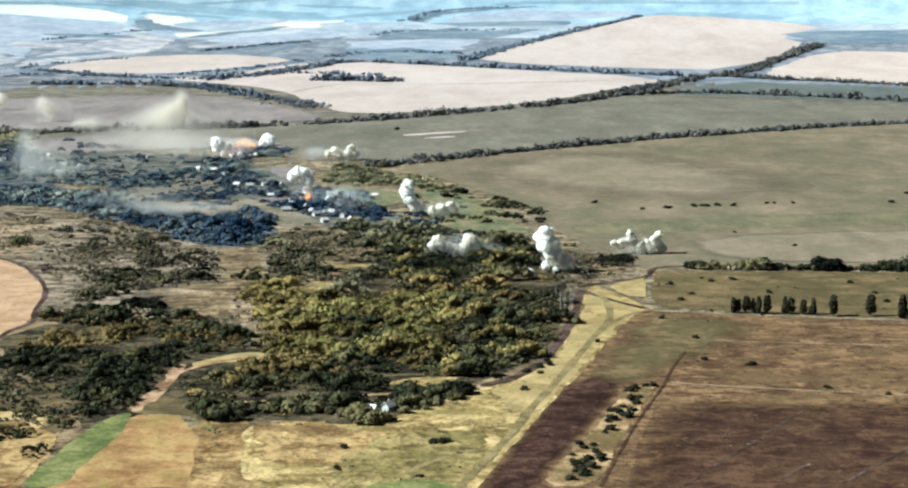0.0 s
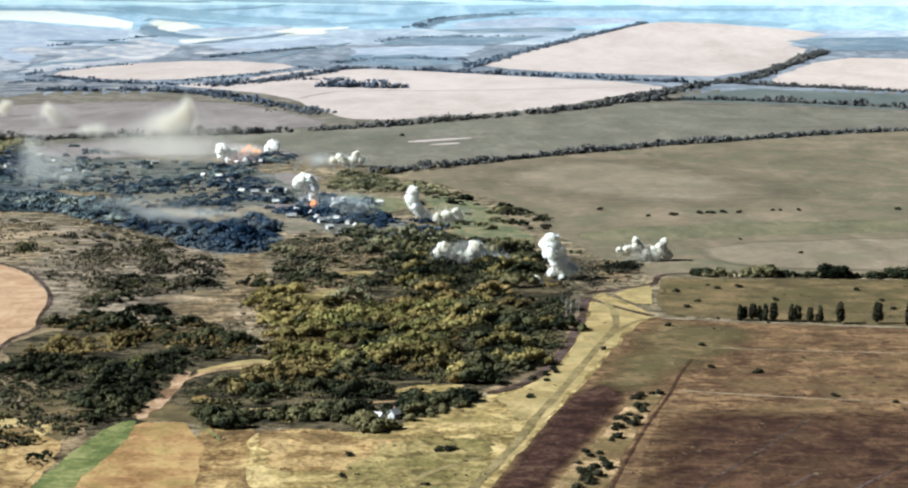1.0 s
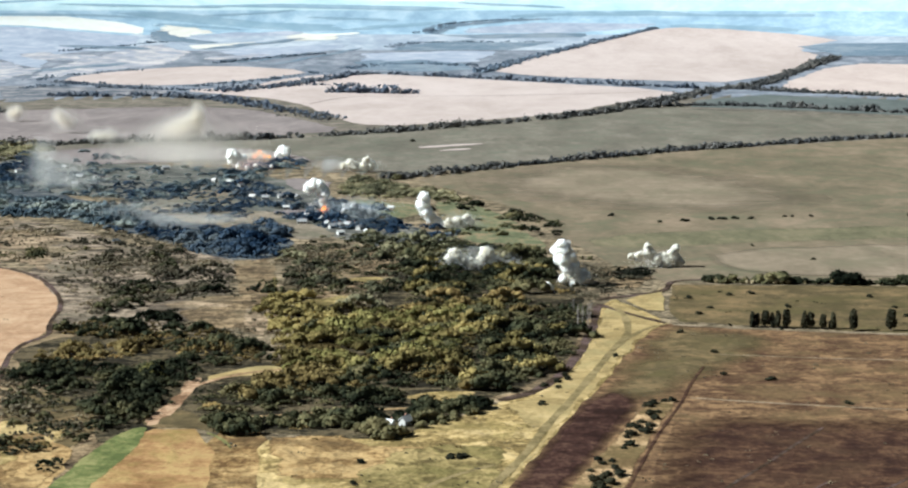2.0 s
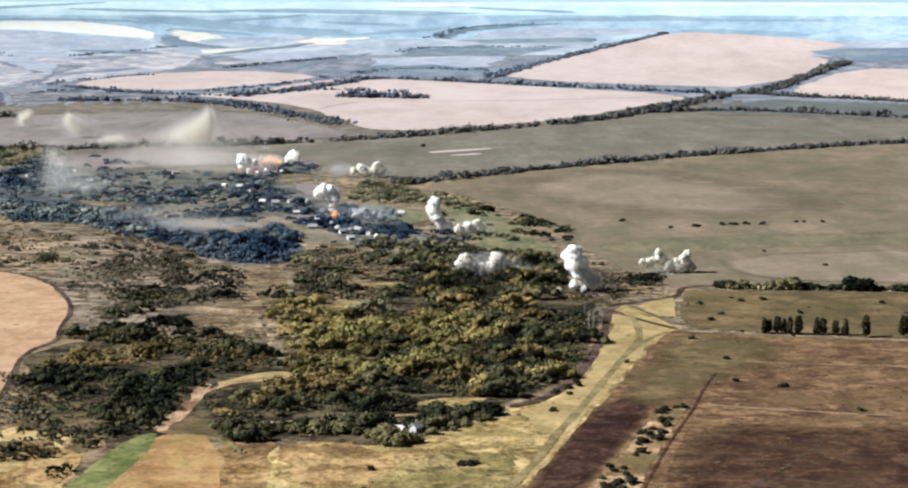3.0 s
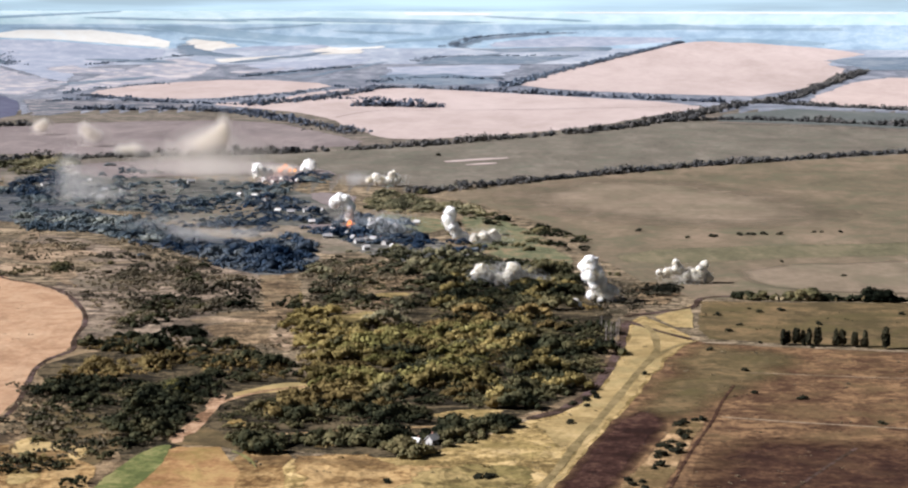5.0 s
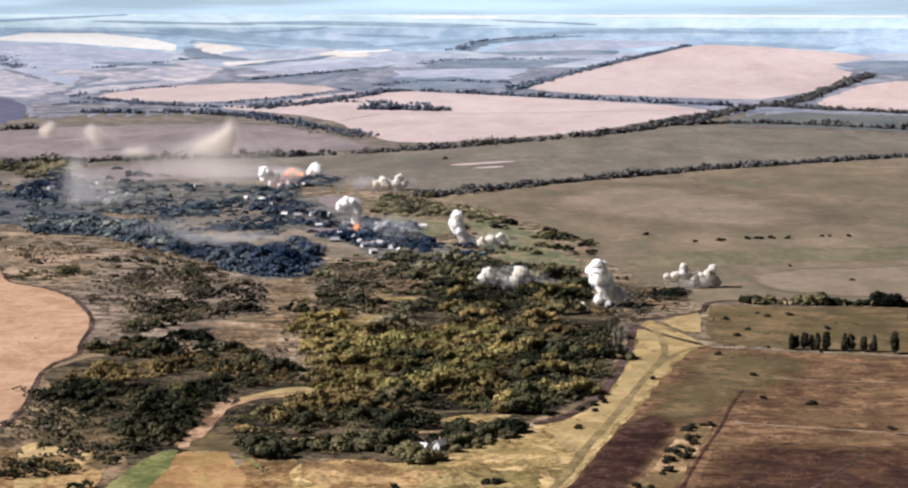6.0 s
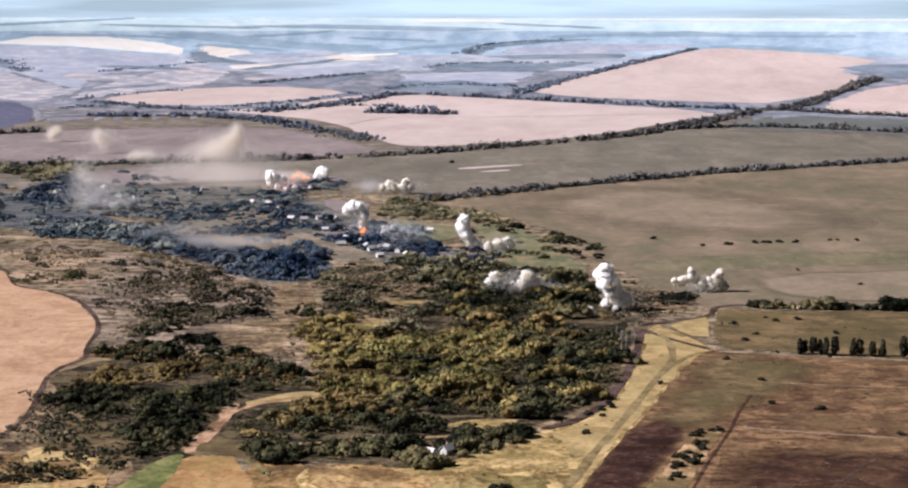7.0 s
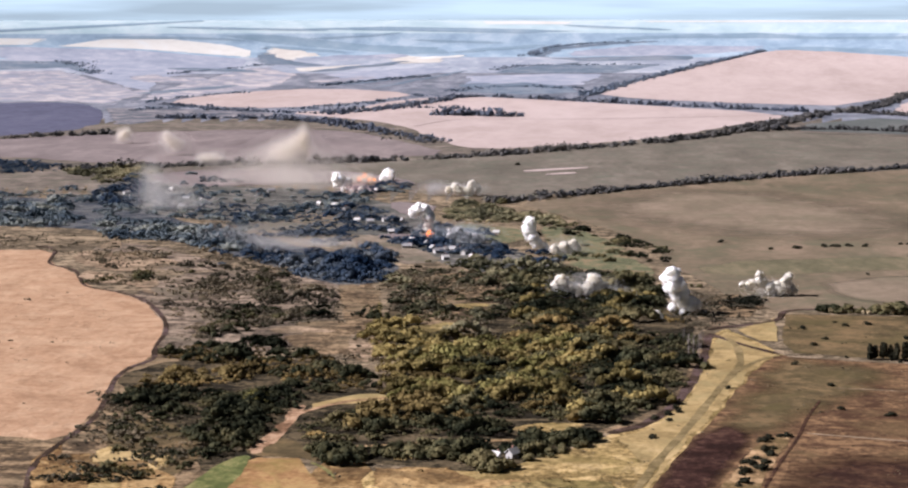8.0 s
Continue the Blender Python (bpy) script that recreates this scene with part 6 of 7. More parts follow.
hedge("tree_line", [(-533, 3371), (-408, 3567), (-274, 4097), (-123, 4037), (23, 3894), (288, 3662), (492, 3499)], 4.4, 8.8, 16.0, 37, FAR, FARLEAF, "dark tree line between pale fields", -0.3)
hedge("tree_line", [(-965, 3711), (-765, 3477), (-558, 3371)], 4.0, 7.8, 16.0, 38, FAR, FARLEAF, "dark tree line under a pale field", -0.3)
hedge("tree_line", [(24, 4190), (362, 6006), (1162, 9996)], 8.2, 8.8, 16.0, 39, FAR, HAZELEAF, "haze-tinted blue-grey shelter belt along a far field")
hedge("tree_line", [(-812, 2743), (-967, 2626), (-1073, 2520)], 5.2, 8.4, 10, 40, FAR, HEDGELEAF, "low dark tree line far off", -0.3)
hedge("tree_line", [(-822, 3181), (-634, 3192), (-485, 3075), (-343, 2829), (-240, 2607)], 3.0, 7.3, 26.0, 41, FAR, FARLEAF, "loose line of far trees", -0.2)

hedge("far_tree_line", [(-752, 4777), (-657, 5140), (-517, 5560)], 9.4, 6.9, 14.0, 301, FAR, HAZELEAF, "distant haze-tinted blue shelter belt")
hedge("far_tree_line", [(-1464, 5813), (-1392, 6434), (-1339, 6925)], 10.4, 5.6, 30.0, 302, FAR, HAZELEAF, "distant haze-tinted blue trees in a gully", -0.2)
hedge("far_tree_line", [(-249, 8574), (-126, 11604), (293, 13577), (749, 13915)], 20.8, 8.8, 60.0, 303, FAR, HAZELEAF, "distant haze-tinted blue wooded ridge", -0.2)
hedge("far_tree_line", [(-308, 6260), (-176, 6884), (375, 6992)], 8.3, 6.2, 40.0, 304, FAR, HAZELEAF, "distant haze-tinted blue tree line", -0.3)
hedge("far_tree_line", [(-331, 4416), (-271, 4641), (-156, 4725), (-2, 4616)], 5.2, 6.2, 40.0, 305, FAR, HAZELEAF, "distant haze-tinted blue wood behind a pale field", -0.3)
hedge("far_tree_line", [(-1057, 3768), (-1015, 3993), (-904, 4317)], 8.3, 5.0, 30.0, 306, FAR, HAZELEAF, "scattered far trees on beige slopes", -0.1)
hedge("far_tree_line", [(-2930, 7235), (-2495, 7251), (-2349, 7356), (-1748, 5738)], 14.6, 6.2, 60.0, 307, FAR, HAZELEAF, "distant haze-tinted blue trees along a slope", -0.2)
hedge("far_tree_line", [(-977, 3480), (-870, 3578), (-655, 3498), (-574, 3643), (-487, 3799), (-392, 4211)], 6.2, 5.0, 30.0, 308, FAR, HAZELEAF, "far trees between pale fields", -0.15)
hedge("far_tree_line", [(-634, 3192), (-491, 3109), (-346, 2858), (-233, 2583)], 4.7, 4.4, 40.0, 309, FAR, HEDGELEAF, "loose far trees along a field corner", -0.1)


# ---- things: trees, bushes, houses ----
def solid(name, arrays, material, parent, label=""):
    ob = new(name, mesh_of(name, *arrays, [material]))
    ob.parent = parent
    return tagged(ob, label)


def tree(rng, leaf, label, category="tree", name="tree", lumps=6, slim=1.8, low=0.05):
    """One tree of unit height: trunk with limbs, and a crown."""
    top = tagged(new(name), label, category)
    v, f = trunk_arrays(0.55, 0.035)
    V, F, n = [v], [f], len(v)
    for k in range(3):
        a = k * 2.1 + rng.uniform(-0.4, 0.4)
        lv, lf = trunk_arrays(0.32, 0.016)
        tip = np.array([math.cos(a) * 0.8, math.sin(a) * 0.8, 0.75])
        V.append(np.stack([lv[:, 0] + lv[:, 2] * tip[0], lv[:, 1] + lv[:, 2] * tip[1], 0.3 + lv[:, 2] * tip[2]], 1))
        F.append(lf + n)
        n += len(lv)
    solid("trunk", (np.concatenate(V), np.concatenate(F)), BARK, top)
    solid("crown", crown_arrays(rng, lumps, 34 if slim > 1 else 70, slim, low, 0.15 if slim > 1 else 0.1), leaf, top)
    return top


def bush(rng, leaf, label, name="bush", slim=2.6):
    top = tagged(new(name), label, "bush")
    solid("stem", trunk_arrays(0.4, 0.05), BARK, top)
    solid("foliage", crown_arrays(rng, 5, 26, slim, -0.06, 0.2), leaf, top)
    return top


def plant(master, spots, sizes, group, rng, first=True):
    """Set a thing and its copies on the spots."""
    for i, ((x, y), h) in enumerate(zip(spots, sizes)):
        m = Matrix.LocRotScale((x, y, 0.0), Euler((0, 0, rng.uniform(0, 6.28))), (h * rng.uniform(0.85, 1.2), h * rng.uniform(0.85, 1.2), h))
        if i == 0 and first:
            ob = master
            ob.matrix_basis = m
        else:
            ob = copy_thing(master, Matrix())
            ob.matrix_basis = m
        tagged(ob, group=group)


def bare_tree(rng, label):
    """One leafless tree of unit height: a slim trunk and many thin rising limbs."""
    top = tagged(new("bare_tree"), label, "tree")
    solid("trunk", trunk_arrays(0.95, 0.022), GREYBARK, top)
    for k in range(12):
        a, z = k * 2.4 + rng.uniform(-0.4, 0.4), 0.2 + 0.055 * k
        v, f = trunk_arrays(0.42 - 0.02 * k, 0.009)
        out = rng.uniform(0.25, 0.5)
        solid("limb", (np.stack([v[:, 0] + v[:, 2] * math.cos(a) * out, v[:, 1] + v[:, 2] * math.sin(a) * out, z + v[:, 2]], 1), f), GREYBARK, top)
    return top


TR = np.random.default_rng(21)
# dark trees at the foot of the wood
edge = scatter([(-134, 733), (-107, 742), (-63, 747), (-27, 749), (5, 774), (9, 765), (-7, 736), (-28, 714), (-38, 700), (-60, 711), (-91, 722), (-123, 716)], 4.3, 12, -0.3)
kinds = [tree(TR, DEEP, "dark green leafy tree at the foot of a wood") for _ in range(5)]
edge = edge[:290]
for k, t in enumerate(kinds):
    mine = edge[k::5]
    plant(t, mine, heights(mine, 4.2, 60 + k), "trees at the foot of the wood", TR)
# poplars along the pale track
pop = [(172, 955, 10.2), (175, 956, 9.0), (180, 955, 10.8), (184, 955, 9.6), (187, 952, 11.4), (192, 952, 12.0), (203, 952, 11.4), (207, 952, 10.8), (214, 950, 9.6), (220, 950, 10.8), (231, 945, 13.8), (254, 945, 13.8), (271, 937, 15.6)]
poplars = [tree(TR, DARKLEAF, "slim dark poplar in a row beside a track", "poplar", "poplar", 9, 0.36, 0.0) for _ in range(3)]
for k, t in enumerate(poplars):
    mine = pop[k::3]
    plant(t, [p[:2] for p in mine], [p[2] for p in mine], "poplars along the track", TR)
# bare trees where the wood meets the crossroads
bare = bare_tree(TR, "leafless grey tree at the end of a wood")
plant(bare, [(66, 963), (68, 952), (72, 958), (65, 990), (75, 979)], [13.0, 15.0, 14.0, 11.0, 12.0], "bare trees at the wood's end", TR)
# loose dark bushes on the fields
loose = [(218, 1429), (226, 1429), (230, 1426), (239, 1433), (242, 1430), (255, 1430), (192, 1414), (196, 1418), (295, 1446)]
loose += [(228, 1273), (288, 1445), (219, 1425), (241, 1437), (130, 1448), (169, 1407), (405, 1452), (436, 1514), (312, 1445), (263, 1206), (170, 1070), (175, 1059), (190, 1064), (146, 1047), (155, 1014), (145, 995), (206, 1018), (268, 1053), (275, 1016), (275, 988), (126, 938), (138, 884), (158, 820), (135, 831), (275, 950), (214, 758), (187, 771), (188, 947), (159, 959), (-79, 2195), (51, 820), (45, 801), (35, 768), (-49, 638), (-14, 626), (-3, 677), (-9, 675), (-5, 675), (-48, 668), (50, 828), (45, 814), (81, 874), (38, 805)]
bushes = [bush(TR, DARKLEAF, "low dark bush alone in an open field") for _ in range(4)]
for k, t in enumerate(bushes):
    mine = loose[k::4]
    plant(t, mine, [TR.uniform(1.5, 2.6) * max(1, math.hypot(*p) / 1100) for p in mine], "bushes on the fields", TR)
clumps = [(-343, 1220, 4.2), (-365, 1202, 3.4), (-133, 1061, 4.6), (-139, 1064, 4.2), (-129, 1069, 4.0), (46, 1365, 4.6), (33, 1424, 3.0), (8, 1515, 6.5), (23, 1354, 2.4), (-81, 1738, 7.0), (-77, 1738, 6.2), (-306, 1245, 3.2), (2, 1523, 4.6), (78, 1405, 3.0), (63, 1422, 3.4), (92, 1206, 3.0), (86, 1208, 2.4), (120, 1144, 2.8), (128, 1140, 2.4), (-209, 982, 3.4), (-196, 979, 3.8), (-203, 984, 3.0)]
big = [bush(TR, DEEP, "large dark green bush standing in rough grass", slim=1.9) for _ in range(3)]
for k, t in enumerate(big):
    mine = clumps[k::3]
    plant(t, [p[:2] for p in mine], [p[2] for p in mine], "large bushes in rough grass", TR)
verge = [(87, 765), (90, 770), (96, 774), (100, 775), (86, 748), (88, 742), (91, 752), (81, 734), (78, 723), (79, 719), (81, 717), (76, 727), (71, 708), (68, 691), (71, 696), (55, 673), (57, 666), (61, 671), (61, 660), (57, 650), (62, 650), (51, 656), (52, 634), (48, 623), (58, 639), (55, 645), (51, 642), (53, 628), (74, 712), (84, 728)]
weeds = [bush(TR, DARKLEAF, "dark bush on a rough weedy strip") for _ in range(2)]
for k, t in enumerate(weeds):
    mine = verge[k::2]
    plant(t, mine, [TR.uniform(1.5, 3.2) for p in mine], "bushes on the rough strip", TR)


def slab(x0, y0, z0, x1, y1, z1):
    bm = bmesh.new()
    m = Matrix.LocRotScale(((x0 + x1) / 2, (y0 + y1) / 2, (z0 + z1) / 2), None, (x1 - x0, y1 - y0, z1 - z0))
    bmesh.ops.create_cube(bm, size=1, matrix=m)
    return bm


def gable(l, w, z, rise, over=0.5, thick=0.25):
    """A pitched roof of two slopes with closed gables."""
    bm = bmesh.new()
    a, b = l / 2 + over, w / 2 + over
    prof = [(-b, z - 0.15), (0, z + rise), (b, z - 0.15), (b, z - 0.15 + thick), (0, z + rise + thick), (-b, z - 0.15 + thick)]
    rows = [[bm.verts.new((x, y, h)) for y, h in prof] for x in (-a, a)]
    for i in range(6):
        j = (i + 1) % 6
        bm.faces.new((rows[0][i], rows[0][j], rows[1][j], rows[1][i]))
    for r in rows:
        bm.faces.new((r[0], r[1], r[4], r[5])), bm.faces.new((r[1], r[2], r[3], r[4]))
    bmesh.ops.recalc_face_normals(bm, faces=bm.faces)
    return bm


def house(l, w, h, rise, roof, label):
    """A one-storey village house: walls with gables, pitched roof, chimney, door and windows."""
    top = tagged(new("house"), label, "house")
    bm = slab(-l / 2, -w / 2, 0, l / 2, w / 2, h)
    g = [bm.verts.new(p) for p in ((-l / 2, -w / 2, h), (-l / 2, w / 2, h), (-l / 2, 0, h + rise - 0.2), (l / 2, -w / 2, h), (l / 2, w / 2, h), (l / 2, 0, h + rise - 0.2))]
    bm.faces.new(g[:3]), bm.faces.new(g[3:])
    part("wall", bm, LIME, top)
    part("roof", gable(l, w, h, rise), roof, top)
    part("chimney", slab(l * 0.2 - 0.35, 0.4, h + rise * 0.5, l * 0.2 + 0.35, 1.1, h + rise + 0.9), BRICKRED, top, "brick chimney")
    part("door", slab(-0.5, -w / 2 - 0.06, 0, 0.5, -w / 2 + 0.1, 2.05), WOOD, top, "weathered wooden door")
    for x in (-l * 0.32, l * 0.3):
        win = part("window", slab(x - 0.6, -w / 2 - 0.05, 0.95, x + 0.6, -w / 2 + 0.1, 2.2), LIME, top)
        part("pane", slab(x - 0.5, -w / 2 - 0.07, 1.05, x + 0.5, -w / 2 - 0.055, 2.1), PANE, win, "dark glass pane")
    return top


HR = np.random.default_rng(5)
plain_house = house(7, 4.8, 2.5, 1.9, SLATE, "limewashed village house with a pale slate roof")
bright_house = house(5.5, 4.2, 2.4, 1.6, WHITE_ROOF, "small white village house with bright metal roof")
long_house = house(8, 4.8, 2.5, 2.0, SLATE, "long white farm building among garden trees")
used = set()
for x, y, k in UPPER_VILLAGE + LOWER_VILLAGE:
    master = (plain_house, bright_house, long_house)[k]
    m = pose(x, y, 0, 0, 0, HR.uniform(-80, 80))
    if k in used:
        ob = copy_thing(master, m)
    else:
        ob, _ = master, used.add(k)
        ob.matrix_basis = m
    tagged(ob, group="village houses")
lone = house(5.2, 4.0, 2.4, 2.2, WHITE_ROOF, "bright white house alone at the wood's edge")
lone.matrix_basis = pose(-31, 729, 0, 0, 0, 52)
barn = house(3.8, 3.0, 2.2, 1.5, WHITE_ROOF, "low white outbuilding beside a lone house")
barn.matrix_basis = pose(-38.5, 726, 0, 0, 0, -30)
hut = house(2.6, 2.0, 1.7, 0.8, SLATE, "small white hut at the edge of a wood")
hut.matrix_basis = pose(7, 805, 0, 0, 0, 5)


# ---- smoke and fire ----
def smoke_mat(name, c, through_light):
    mat, N, L = nodes_of(name)
    pos = N.new("ShaderNodeNewGeometry").outputs["Position"]
    n = noise_node(N, L, pos, 0.25, 4, 0.6)
    col = ramp(N, L, n, [(0.3, tuple(v * 0.86 for v in c)), (0.7, c)])
    d, t, m = N.new("ShaderNodeBsdfDiffuse"), N.new("ShaderNodeBsdfTranslucent"), N.new("ShaderNodeMixShader")
    L.new(col, d.inputs[0]), L.new(col, t.inputs[0])
    m.inputs[0].default_value = through_light
    L.new(d.outputs[0], m.inputs[1]), L.new(t.outputs[0], m.inputs[2])
    L.new(m.outputs[0], N["Material Output"].inputs["Surface"])
    return mat


def dense_mat(name, c):
    """Dense smoke: light wanders through it."""
    mat, N, L = nodes_of(name)
    p = N["Principled BSDF"]
    p.inputs["Base Color"].default_value = (*c, 1)
    p.inputs["Roughness"].default_value, p.inputs["Specular IOR Level"].default_value = 1.0, 0.0
    p.inputs["Subsurface Weight"].default_value, p.inputs["Subsurface Scale"].default_value = 0.92, 12.0
    p.inputs["Subsurface Radius"].default_value = (1.0, 0.95, 0.85)
    bm = N.new("ShaderNodeBump")
    bm.inputs["Strength"].default_value, bm.inputs["Distance"].default_value = 0.25, 1.0
    L.new(noise_node(N, L, N.new("ShaderNodeNewGeometry").outputs["Position"], 0.5, 4, 0.65), bm.inputs["Height"])
    L.new(bm.outputs[0], p.inputs["Normal"])
    return mat


SMOKE = dense_mat("dense_white_smoke", (1.0, 0.955, 0.82))
DULLSMOKE = dense_mat("dull_cream_smoke", (0.47, 0.435, 0.345))
GREYSMOKE = dense_mat("bluish_grey_smoke", (0.23, 0.235, 0.24))
WISP = smoke_mat("thin_white_smoke", (0.99, 0.975, 0.93), 0.5)
CREAMSMOKE = dense_mat("dense_cream_smoke", (0.60, 0.55, 0.43))
BLUEWISP = smoke_mat("thin_bluish_smoke", (0.74, 0.82, 0.88), 0.5)
GREYWISP = smoke_mat("thin_grey_smoke", (0.84, 0.84, 0.84), 0.5)
CREAMWISP = smoke_mat("thin_cream_smoke", (1.0, 0.955, 0.87), 0.5)
PINKWISP = smoke_mat("pinkish_dust", (0.92, 0.72, 0.66), 0.5)
fire_mat, FN, FL = nodes_of("flame")
fire_e = FN.new("ShaderNodeEmission")
FL.new(ramp(FN, FL, noise_node(FN, FL, FN.new("ShaderNodeNewGeometry").outputs["Position"], 0.5, 4, 0.6), [(0.35, (0.9, 0.10, 0.03)), (0.5, (1.0, 0.30, 0.06)), (0.65, (1.0, 0.72, 0.30))]), fire_e.inputs[0])
fire_e.inputs[1].default_value = 1.0
FL.new(fire_e.outputs[0], FN["Material Output"].inputs["Surface"])
SR = np.random.default_rng(77)


def billow(blobs):
    """A heap of dense smoke with one skin, swollen into many round lumps."""
    V, F, n = [], [], 0
    for x, y, z, r in blobs:
        bv, bf = BALL[4 if r > 3.4 else 3]
        d = bv / np.linalg.norm(bv, axis=1)[:, None]
        reach = np.full(len(d), 0.82)
        for _ in range(16):
            c = SR.normal(size=3)
            c *= SR.uniform(0.5, 0.85) / np.linalg.norm(c)
            k = SR.uniform(0.2, 0.46)
            along = d @ c
            gap = along ** 2 - (c @ c - k * k)
            reach = np.maximum(reach, np.where((gap > 0) & (along > 0), along + np.sqrt(np.maximum(gap, 0)), 0))
        off = SR.uniform(0, 99)
        reach *= np.array([1 + 0.22 * noise.noise(Vector(p) * 3.4 + Vector((off, off, 0))) for p in d])
        V.append(d * reach[:, None] * r + np.array([x, y, z]))
        F.append(bf + n)
        n += len(bv)
    return np.concatenate(V), np.concatenate(F)


def flecks(blobs, size=0.4, density=1.0):
    """A thin cloud as a host of tiny flakes, thinning outwards: (x, y, z, rx, rz, count)."""
    V = []
    for x, y, z, rx, rz, count in blobs:
        k = int(count * density * 1.1)
        c = SR.normal(size=(k, 3))
        c = c[np.linalg.norm(c, axis=1) < 2.7]
        k = len(c)
        c = c * np.array([rx, rx * 0.6, rz]) * 0.5 + np.array([x, y, z])
        c[:, 2] = np.abs(c[:, 2]) + 0.2
        V.append((c[:, None, :] + SR.normal(size=(k, 3, 3)) * size * 0.92).reshape(-1, 3))
    V = np.concatenate(V)
    return V, np.arange(len(V)).reshape(-1, 3)


def rind(blobs, size=0.26):
    """Loose flakes of smoke over the outside of the lumps."""
    V = []
    for x, y, z, r in blobs:
        k = int(20 * r * r)
        d = SR.normal(size=(k, 3))
        d /= np.linalg.norm(d, axis=1)[:, None]
        c = d * r * SR.uniform(0.85, 1.22, (k, 1)) + np.array([x, y, z])
        c[:, 2] = np.abs(c[:, 2])
        V.append((c[:, None, :] + SR.normal(size=(k, 3, 3)) * size).reshape(-1, 3))
    V = np.concatenate(V)
    return V, np.arange(len(V)).reshape(-1, 3)


def plume(x, y, label, dense_blobs=(), thin_blobs=(), thin=None, size=0.22, density=2.0, core=None, name="smoke_plume"):
    """Smoke over one spot: dense billows, each a part, and thin haze round them."""
    top = tagged(new(name), label, "smoke")
    top.location = (x, y, 0)
    puffs = list(dense_blobs)
    for a, b, c, r in dense_blobs:
        for _ in range(2):
            d = SR.normal(size=3)
            d *= r * SR.uniform(0.5, 0.85) / np.linalg.norm(d)
            puffs.append((a + d[0], b + d[1], max(c + d[2], 0.5), r * SR.uniform(0.5, 0.75)))
    for a, b, c, r in puffs:
        ob = solid("billow", billow([(a, b, c, r * 1.06)]), core or SMOKE, top)
        ob.data.polygons.foreach_set("use_smooth", np.full(len(ob.data.polygons), True))
    if dense_blobs:
        tagged(solid("smoke_haze", rind(dense_blobs), WISP, top), kind="stuff")
    if thin_blobs:
        tagged(solid("thin_smoke", flecks(thin_blobs, size, density), thin or WISP, top), kind="stuff")
    return top


plume(73, 1094, "dense white smoke plume rising beside the village", [(-9, 0, 25, 6.5), (-7, 0, 20, 7.4), (-4, 0, 14, 6.2), (-1, 0, 9, 4.5), (5, 0, 9, 3.5), (-9, -2, 5, 2.8), (4, -2, 5, 3), (-2, -3, 2, 2.5), (9, 0, 7, 2.5)], [(2, 0, 6, 12, 9, 1500)], WISP, 0.15, 3.0)
plume(54, 1077, "small white smoke puff among trees", [(-1, 0, 3, 2.6), (2, 0, 1.5, 1.8)], (), None)
plume(-28, 1383, "leaning column of dense white smoke", [(-13, 0, 25, 5), (-14, 0, 19, 6), (-11, 0, 13, 5.5), (-7, 0, 8, 5), (-2, 0, 4, 4.5)], (), None)
plume(-11, 1369, "low grey-cream smoke beside a white column", [(-8, 0, 4, 4), (0, 0, 6, 4.5), (8, 0, 8, 4), (11, 0, 5, 4), (4, 0, 3, 4)], [(2, 0, 5, 20, 9, 2600)], GREYWISP, 0.15, 3.0, core=DULLSMOKE)
plume(-138, 1470, "mushroom of dense white smoke on a thick stem", [(-13, 0, 22, 4.5), (-9, 0, 25, 5.5), (-2, 0, 24, 6.5), (1, 0, 18, 5.5), (1, 0, 12, 4.5), (2, 0, 6, 4), (-3, 0, 3, 3)], [(0, 0, 5, 14, 8, 1500)], WISP)
plume(140, 1172, "low spiky cloud of cream-grey smoke", [(-8, 0, 15, 3), (-7, 0, 10, 4.2), (-14, 0, 8, 3.6), (-20, 0, 8, 2.4), (0, 0, 5, 5), (6, 0, 5, 5), (11, 0, 9, 4.4), (13, 0, 14, 3.2), (16, 0, 4, 3.4)], [(-2, 0, 5, 17, 7, 1600)], WISP, core=DULLSMOKE)
plume(4, 1154, "thin grey-cream smoke drifting over trees", [(-15, 0, 12, 4.5), (-19, 0, 9, 3.4), (-10, 0, 8, 4), (-4, 0, 5, 4), (3, 0, 6, 4), (8, 0, 13, 5), (5, 0, 9, 4), (13, 0, 8, 4), (18, 0, 6, 3)], [(-10, 0, 8, 16, 9, 2200), (10, 0, 7, 18, 9, 2400), (24, 0, 4, 12, 5, 1200)], GREYWISP, 0.15, 3.0, core=DULLSMOKE)
plume(-123, 1813, "twin puffs of cream-white smoke behind the village", [(-14, 0, 10, 5.5), (-9, 0, 6, 6), (0, 0, 4, 5.5), (5, 0, 11, 5.5), (10, 0, 8, 5), (-22, 0, 7, 4)], [(-36, 0, 8, 20, 9, 3000), (0, 0, 6, 22, 8, 2000)], GREYWISP, 0.2, 2.6, core=CREAMSMOKE)
plume(-274, 1878, "white smoke puff beside village houses", [(-9, 0, 14, 6), (-5, 0, 9, 8), (2, 0, 5, 7)], [(14, -4, 0, 18, 8, 2500)], PINKWISP, 0.2, 2.6)
plume(-232, 1976, "small round white smoke puff", [(0, 0, 7, 8), (-5, 0, 4, 6)])
plume(-258, 1900, "thin yellowish smoke over village roofs", [(-12, 0, 8, 3.0)], [(-8, 0, 10, 20, 7, 3000), (8, 0, 11, 14, 6, 2200)], CREAMWISP, 0.16, 3.0)
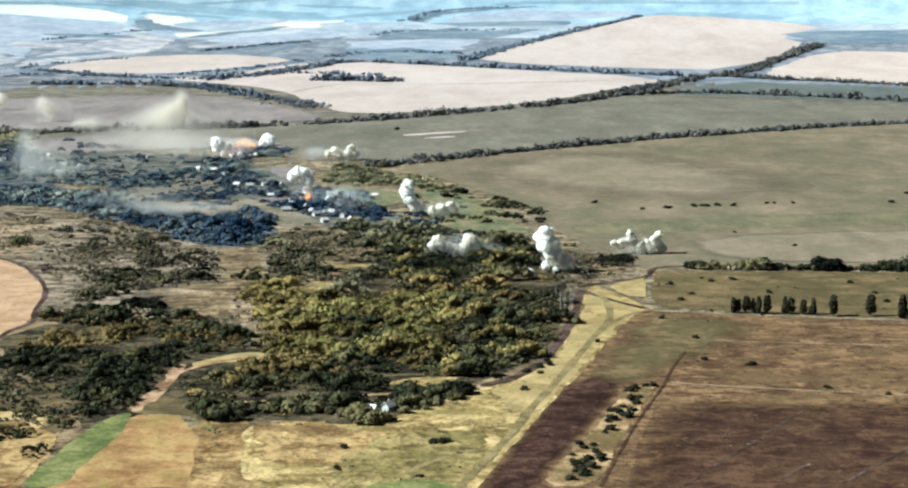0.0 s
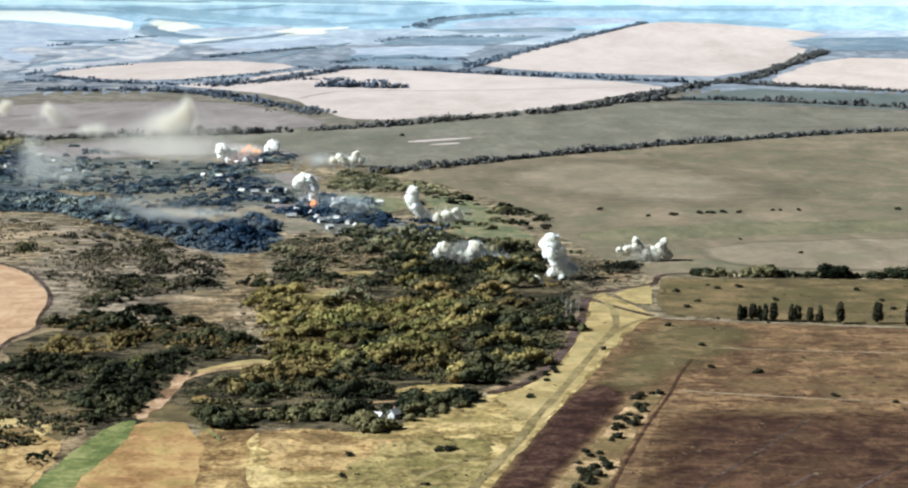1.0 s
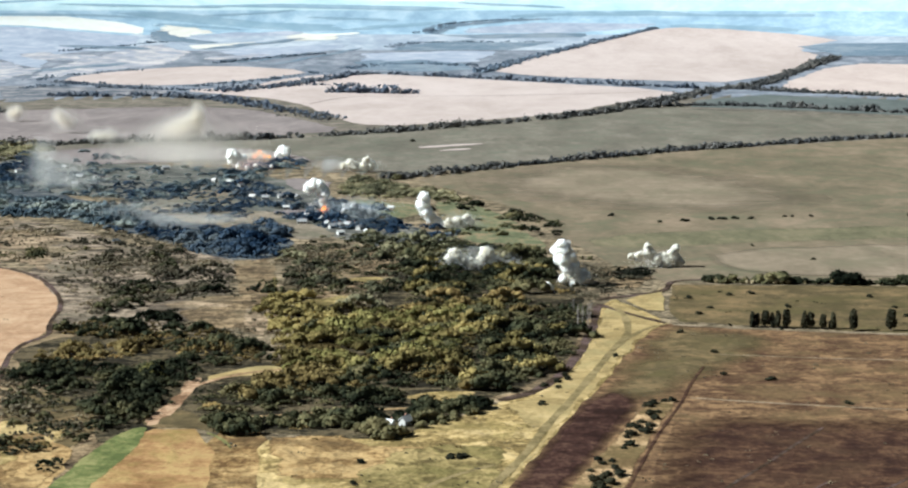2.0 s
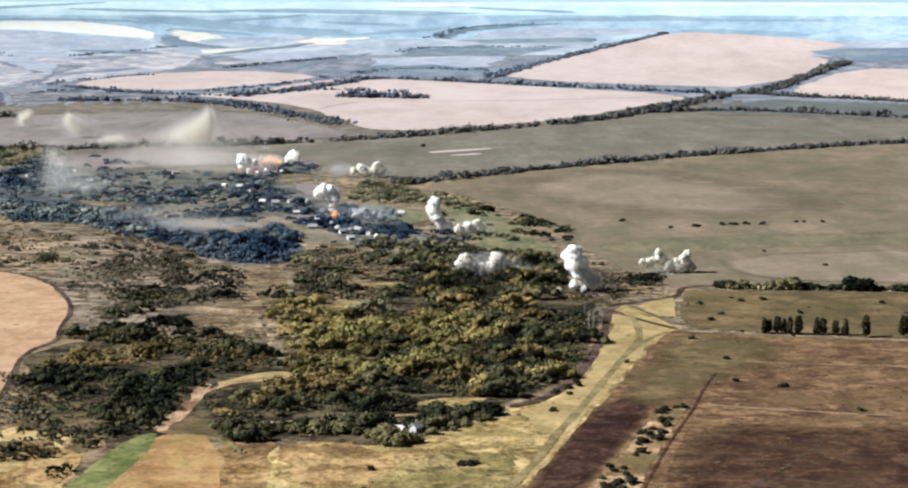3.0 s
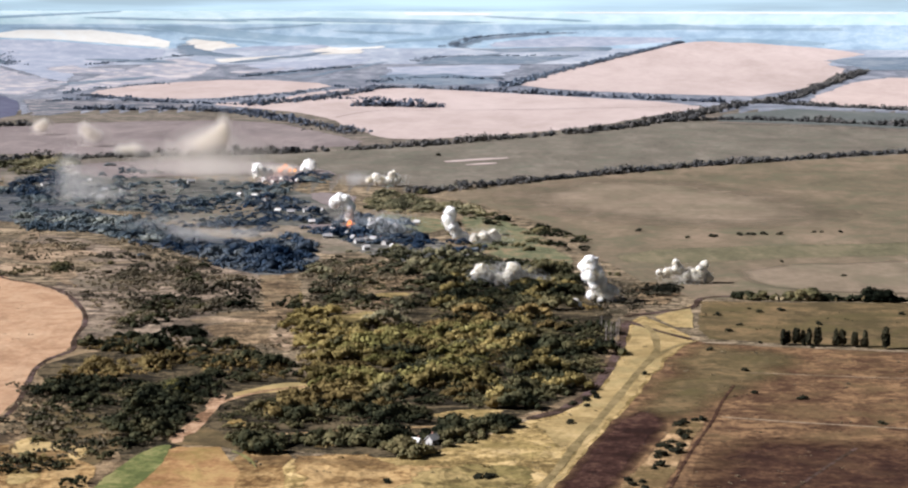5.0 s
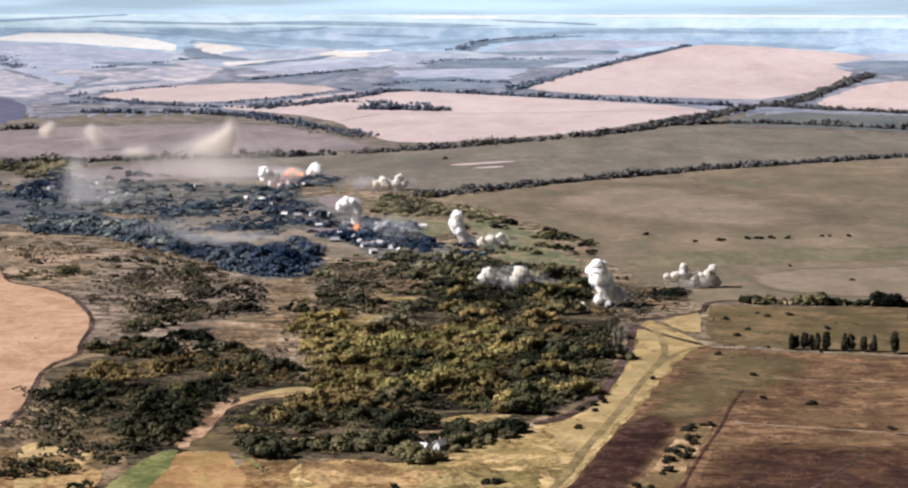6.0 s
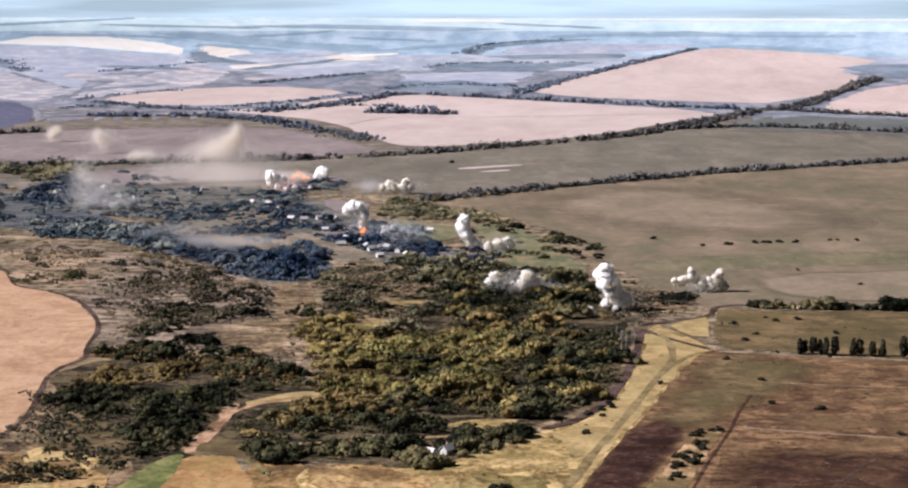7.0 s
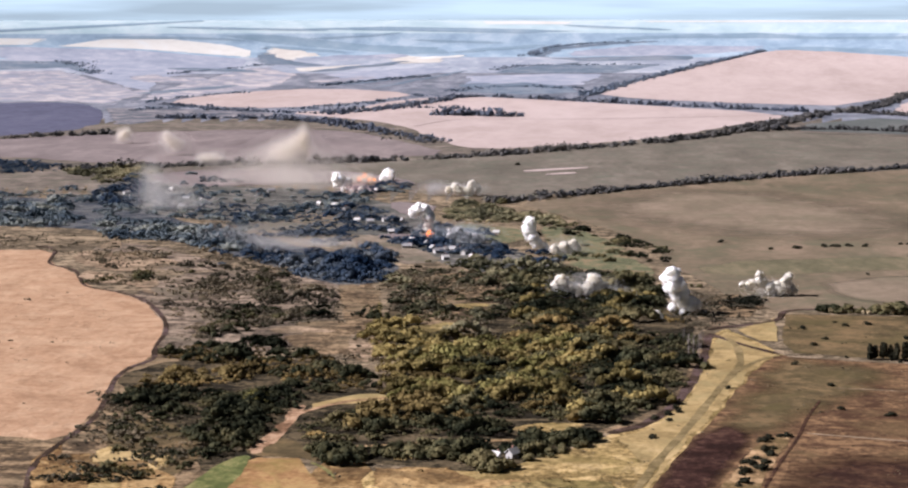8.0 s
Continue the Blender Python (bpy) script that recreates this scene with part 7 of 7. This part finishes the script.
plume(-254, 1829, "pinkish dust and white debris over the village", [(-14, 0, 5, 3.2), (-4, 0, 2, 2.6), (6, 0, 6, 2.4), (16, 0, 2, 2.2), (24, 0, 5, 1.8)], [(0, 0, 4, 24, 10, 3600)], PINKWISP, 0.16, 3.0)
plume(-352, 1930, "broad wedge of cream-coloured drifting smoke", [], [(21, 0, 58, 9, 16, 4400), (21, 0, 48, 9, 16, 4400), (14, 0, 50, 13, 15, 5200), (6, 0, 44, 16, 15, 5200), (-4, 0, 40, 18, 14, 4600), (-15, 0, 37, 20, 14, 3600), (6, 0, 40, 40, 22, 9000), (2, 0, 22, 56, 30, 17000), (-20, 0, 8, 64, 16, 9000), (-40, 0, 28, 26, 20, 4000), (52, -10, 18, 46, 26, 9000), (-70, -10, 16, 34, 22, 5000)], CREAMWISP, 0.16, 3.6)
plume(-300, 1850, "low veil of cream smoke drifting past the village", [], [(-12, 0, 10, 50, 16, 4600), (-34, 10, 20, 44, 16, 3600)], CREAMWISP, 0.24, 2.4)
plume(-729, 2540, "faint cream smoke puff over a far field", [], [(0, 0, 12, 18, 14, 3000), (-4, 0, 12, 10, 9, 2500), (4, 0, 17, 9, 9, 2500)], CREAMWISP, 0.2, 3.4)
plume(-595, 2327, "faint trail of cream smoke over a far field", [], [(0, 0, 16, 28, 18, 3600), (-9, 0, 27, 10, 10, 2200), (-2, 0, 20, 11, 9, 2200), (6, 0, 14, 12, 9, 2200)], CREAMWISP, 0.2, 3.4)
plume(-502, 2163, "faint cream smoke over a tree line", [], [(0, 0, 10, 28, 14, 3000), (-7, 0, 9, 12, 8, 2200), (7, 0, 11, 13, 9, 2200)], CREAMWISP, 0.2, 3.4)
plume(-444, 1656, "thin white smoke among far village houses", [], [(-2, 0, 28, 20, 26, 3600), (8, 0, 14, 34, 16, 5200), (-4, 0, 38, 12, 16, 1600), (30, -10, 8, 40, 11, 4200), (16, 0, 24, 26, 14, 2400)], WISP, 0.14, 4.6)
plume(-101, 1424, "bluish-grey smoke clinging to village roofs", [(-10, 0, 8, 5), (-4, 0, 11, 4), (2, 0, 7, 4.5), (10, 0, 6, 4), (15, 0, 4, 3.4)], [(0, 0, 7, 26, 12, 4000), (-4, 30, 6, 34, 9, 2500)], BLUEWISP, 0.18, 2.6, core=GREYSMOKE)
plume(-235, 1351, "thin haze of smoke along the ravine trees", [], [(-14, 0, 10, 36, 7, 3600), (20, 0, 10, 26, 6, 2400), (-60, 50, 12, 40, 8, 2400)], WISP, 0.15, 3.4)
def fire(x, y, label, tongues):
    """Open flames: a few licking tongues on one spot."""
    top = tagged(new("fire"), label, "fire")
    top.location = (x, y, 0)
    for tongue in tongues:
        solid("flame", billow([tongue]), fire_mat, top)


fire(-136, 1458, "small orange fire at the foot of a smoke stem", [(0, 0, 2.6, 3.0), (-5, 0, 1.8, 2.2), (4, 0, 2.2, 2.4), (1, 0, 6, 2.0)])
fire(-256, 1939, "orange flames between two smoke puffs behind trees", [(-8, 0, 6, 3.4), (-2, 0, 9, 3.6), (4, 0, 6, 3.2), (10, 0, 5, 2.4)])
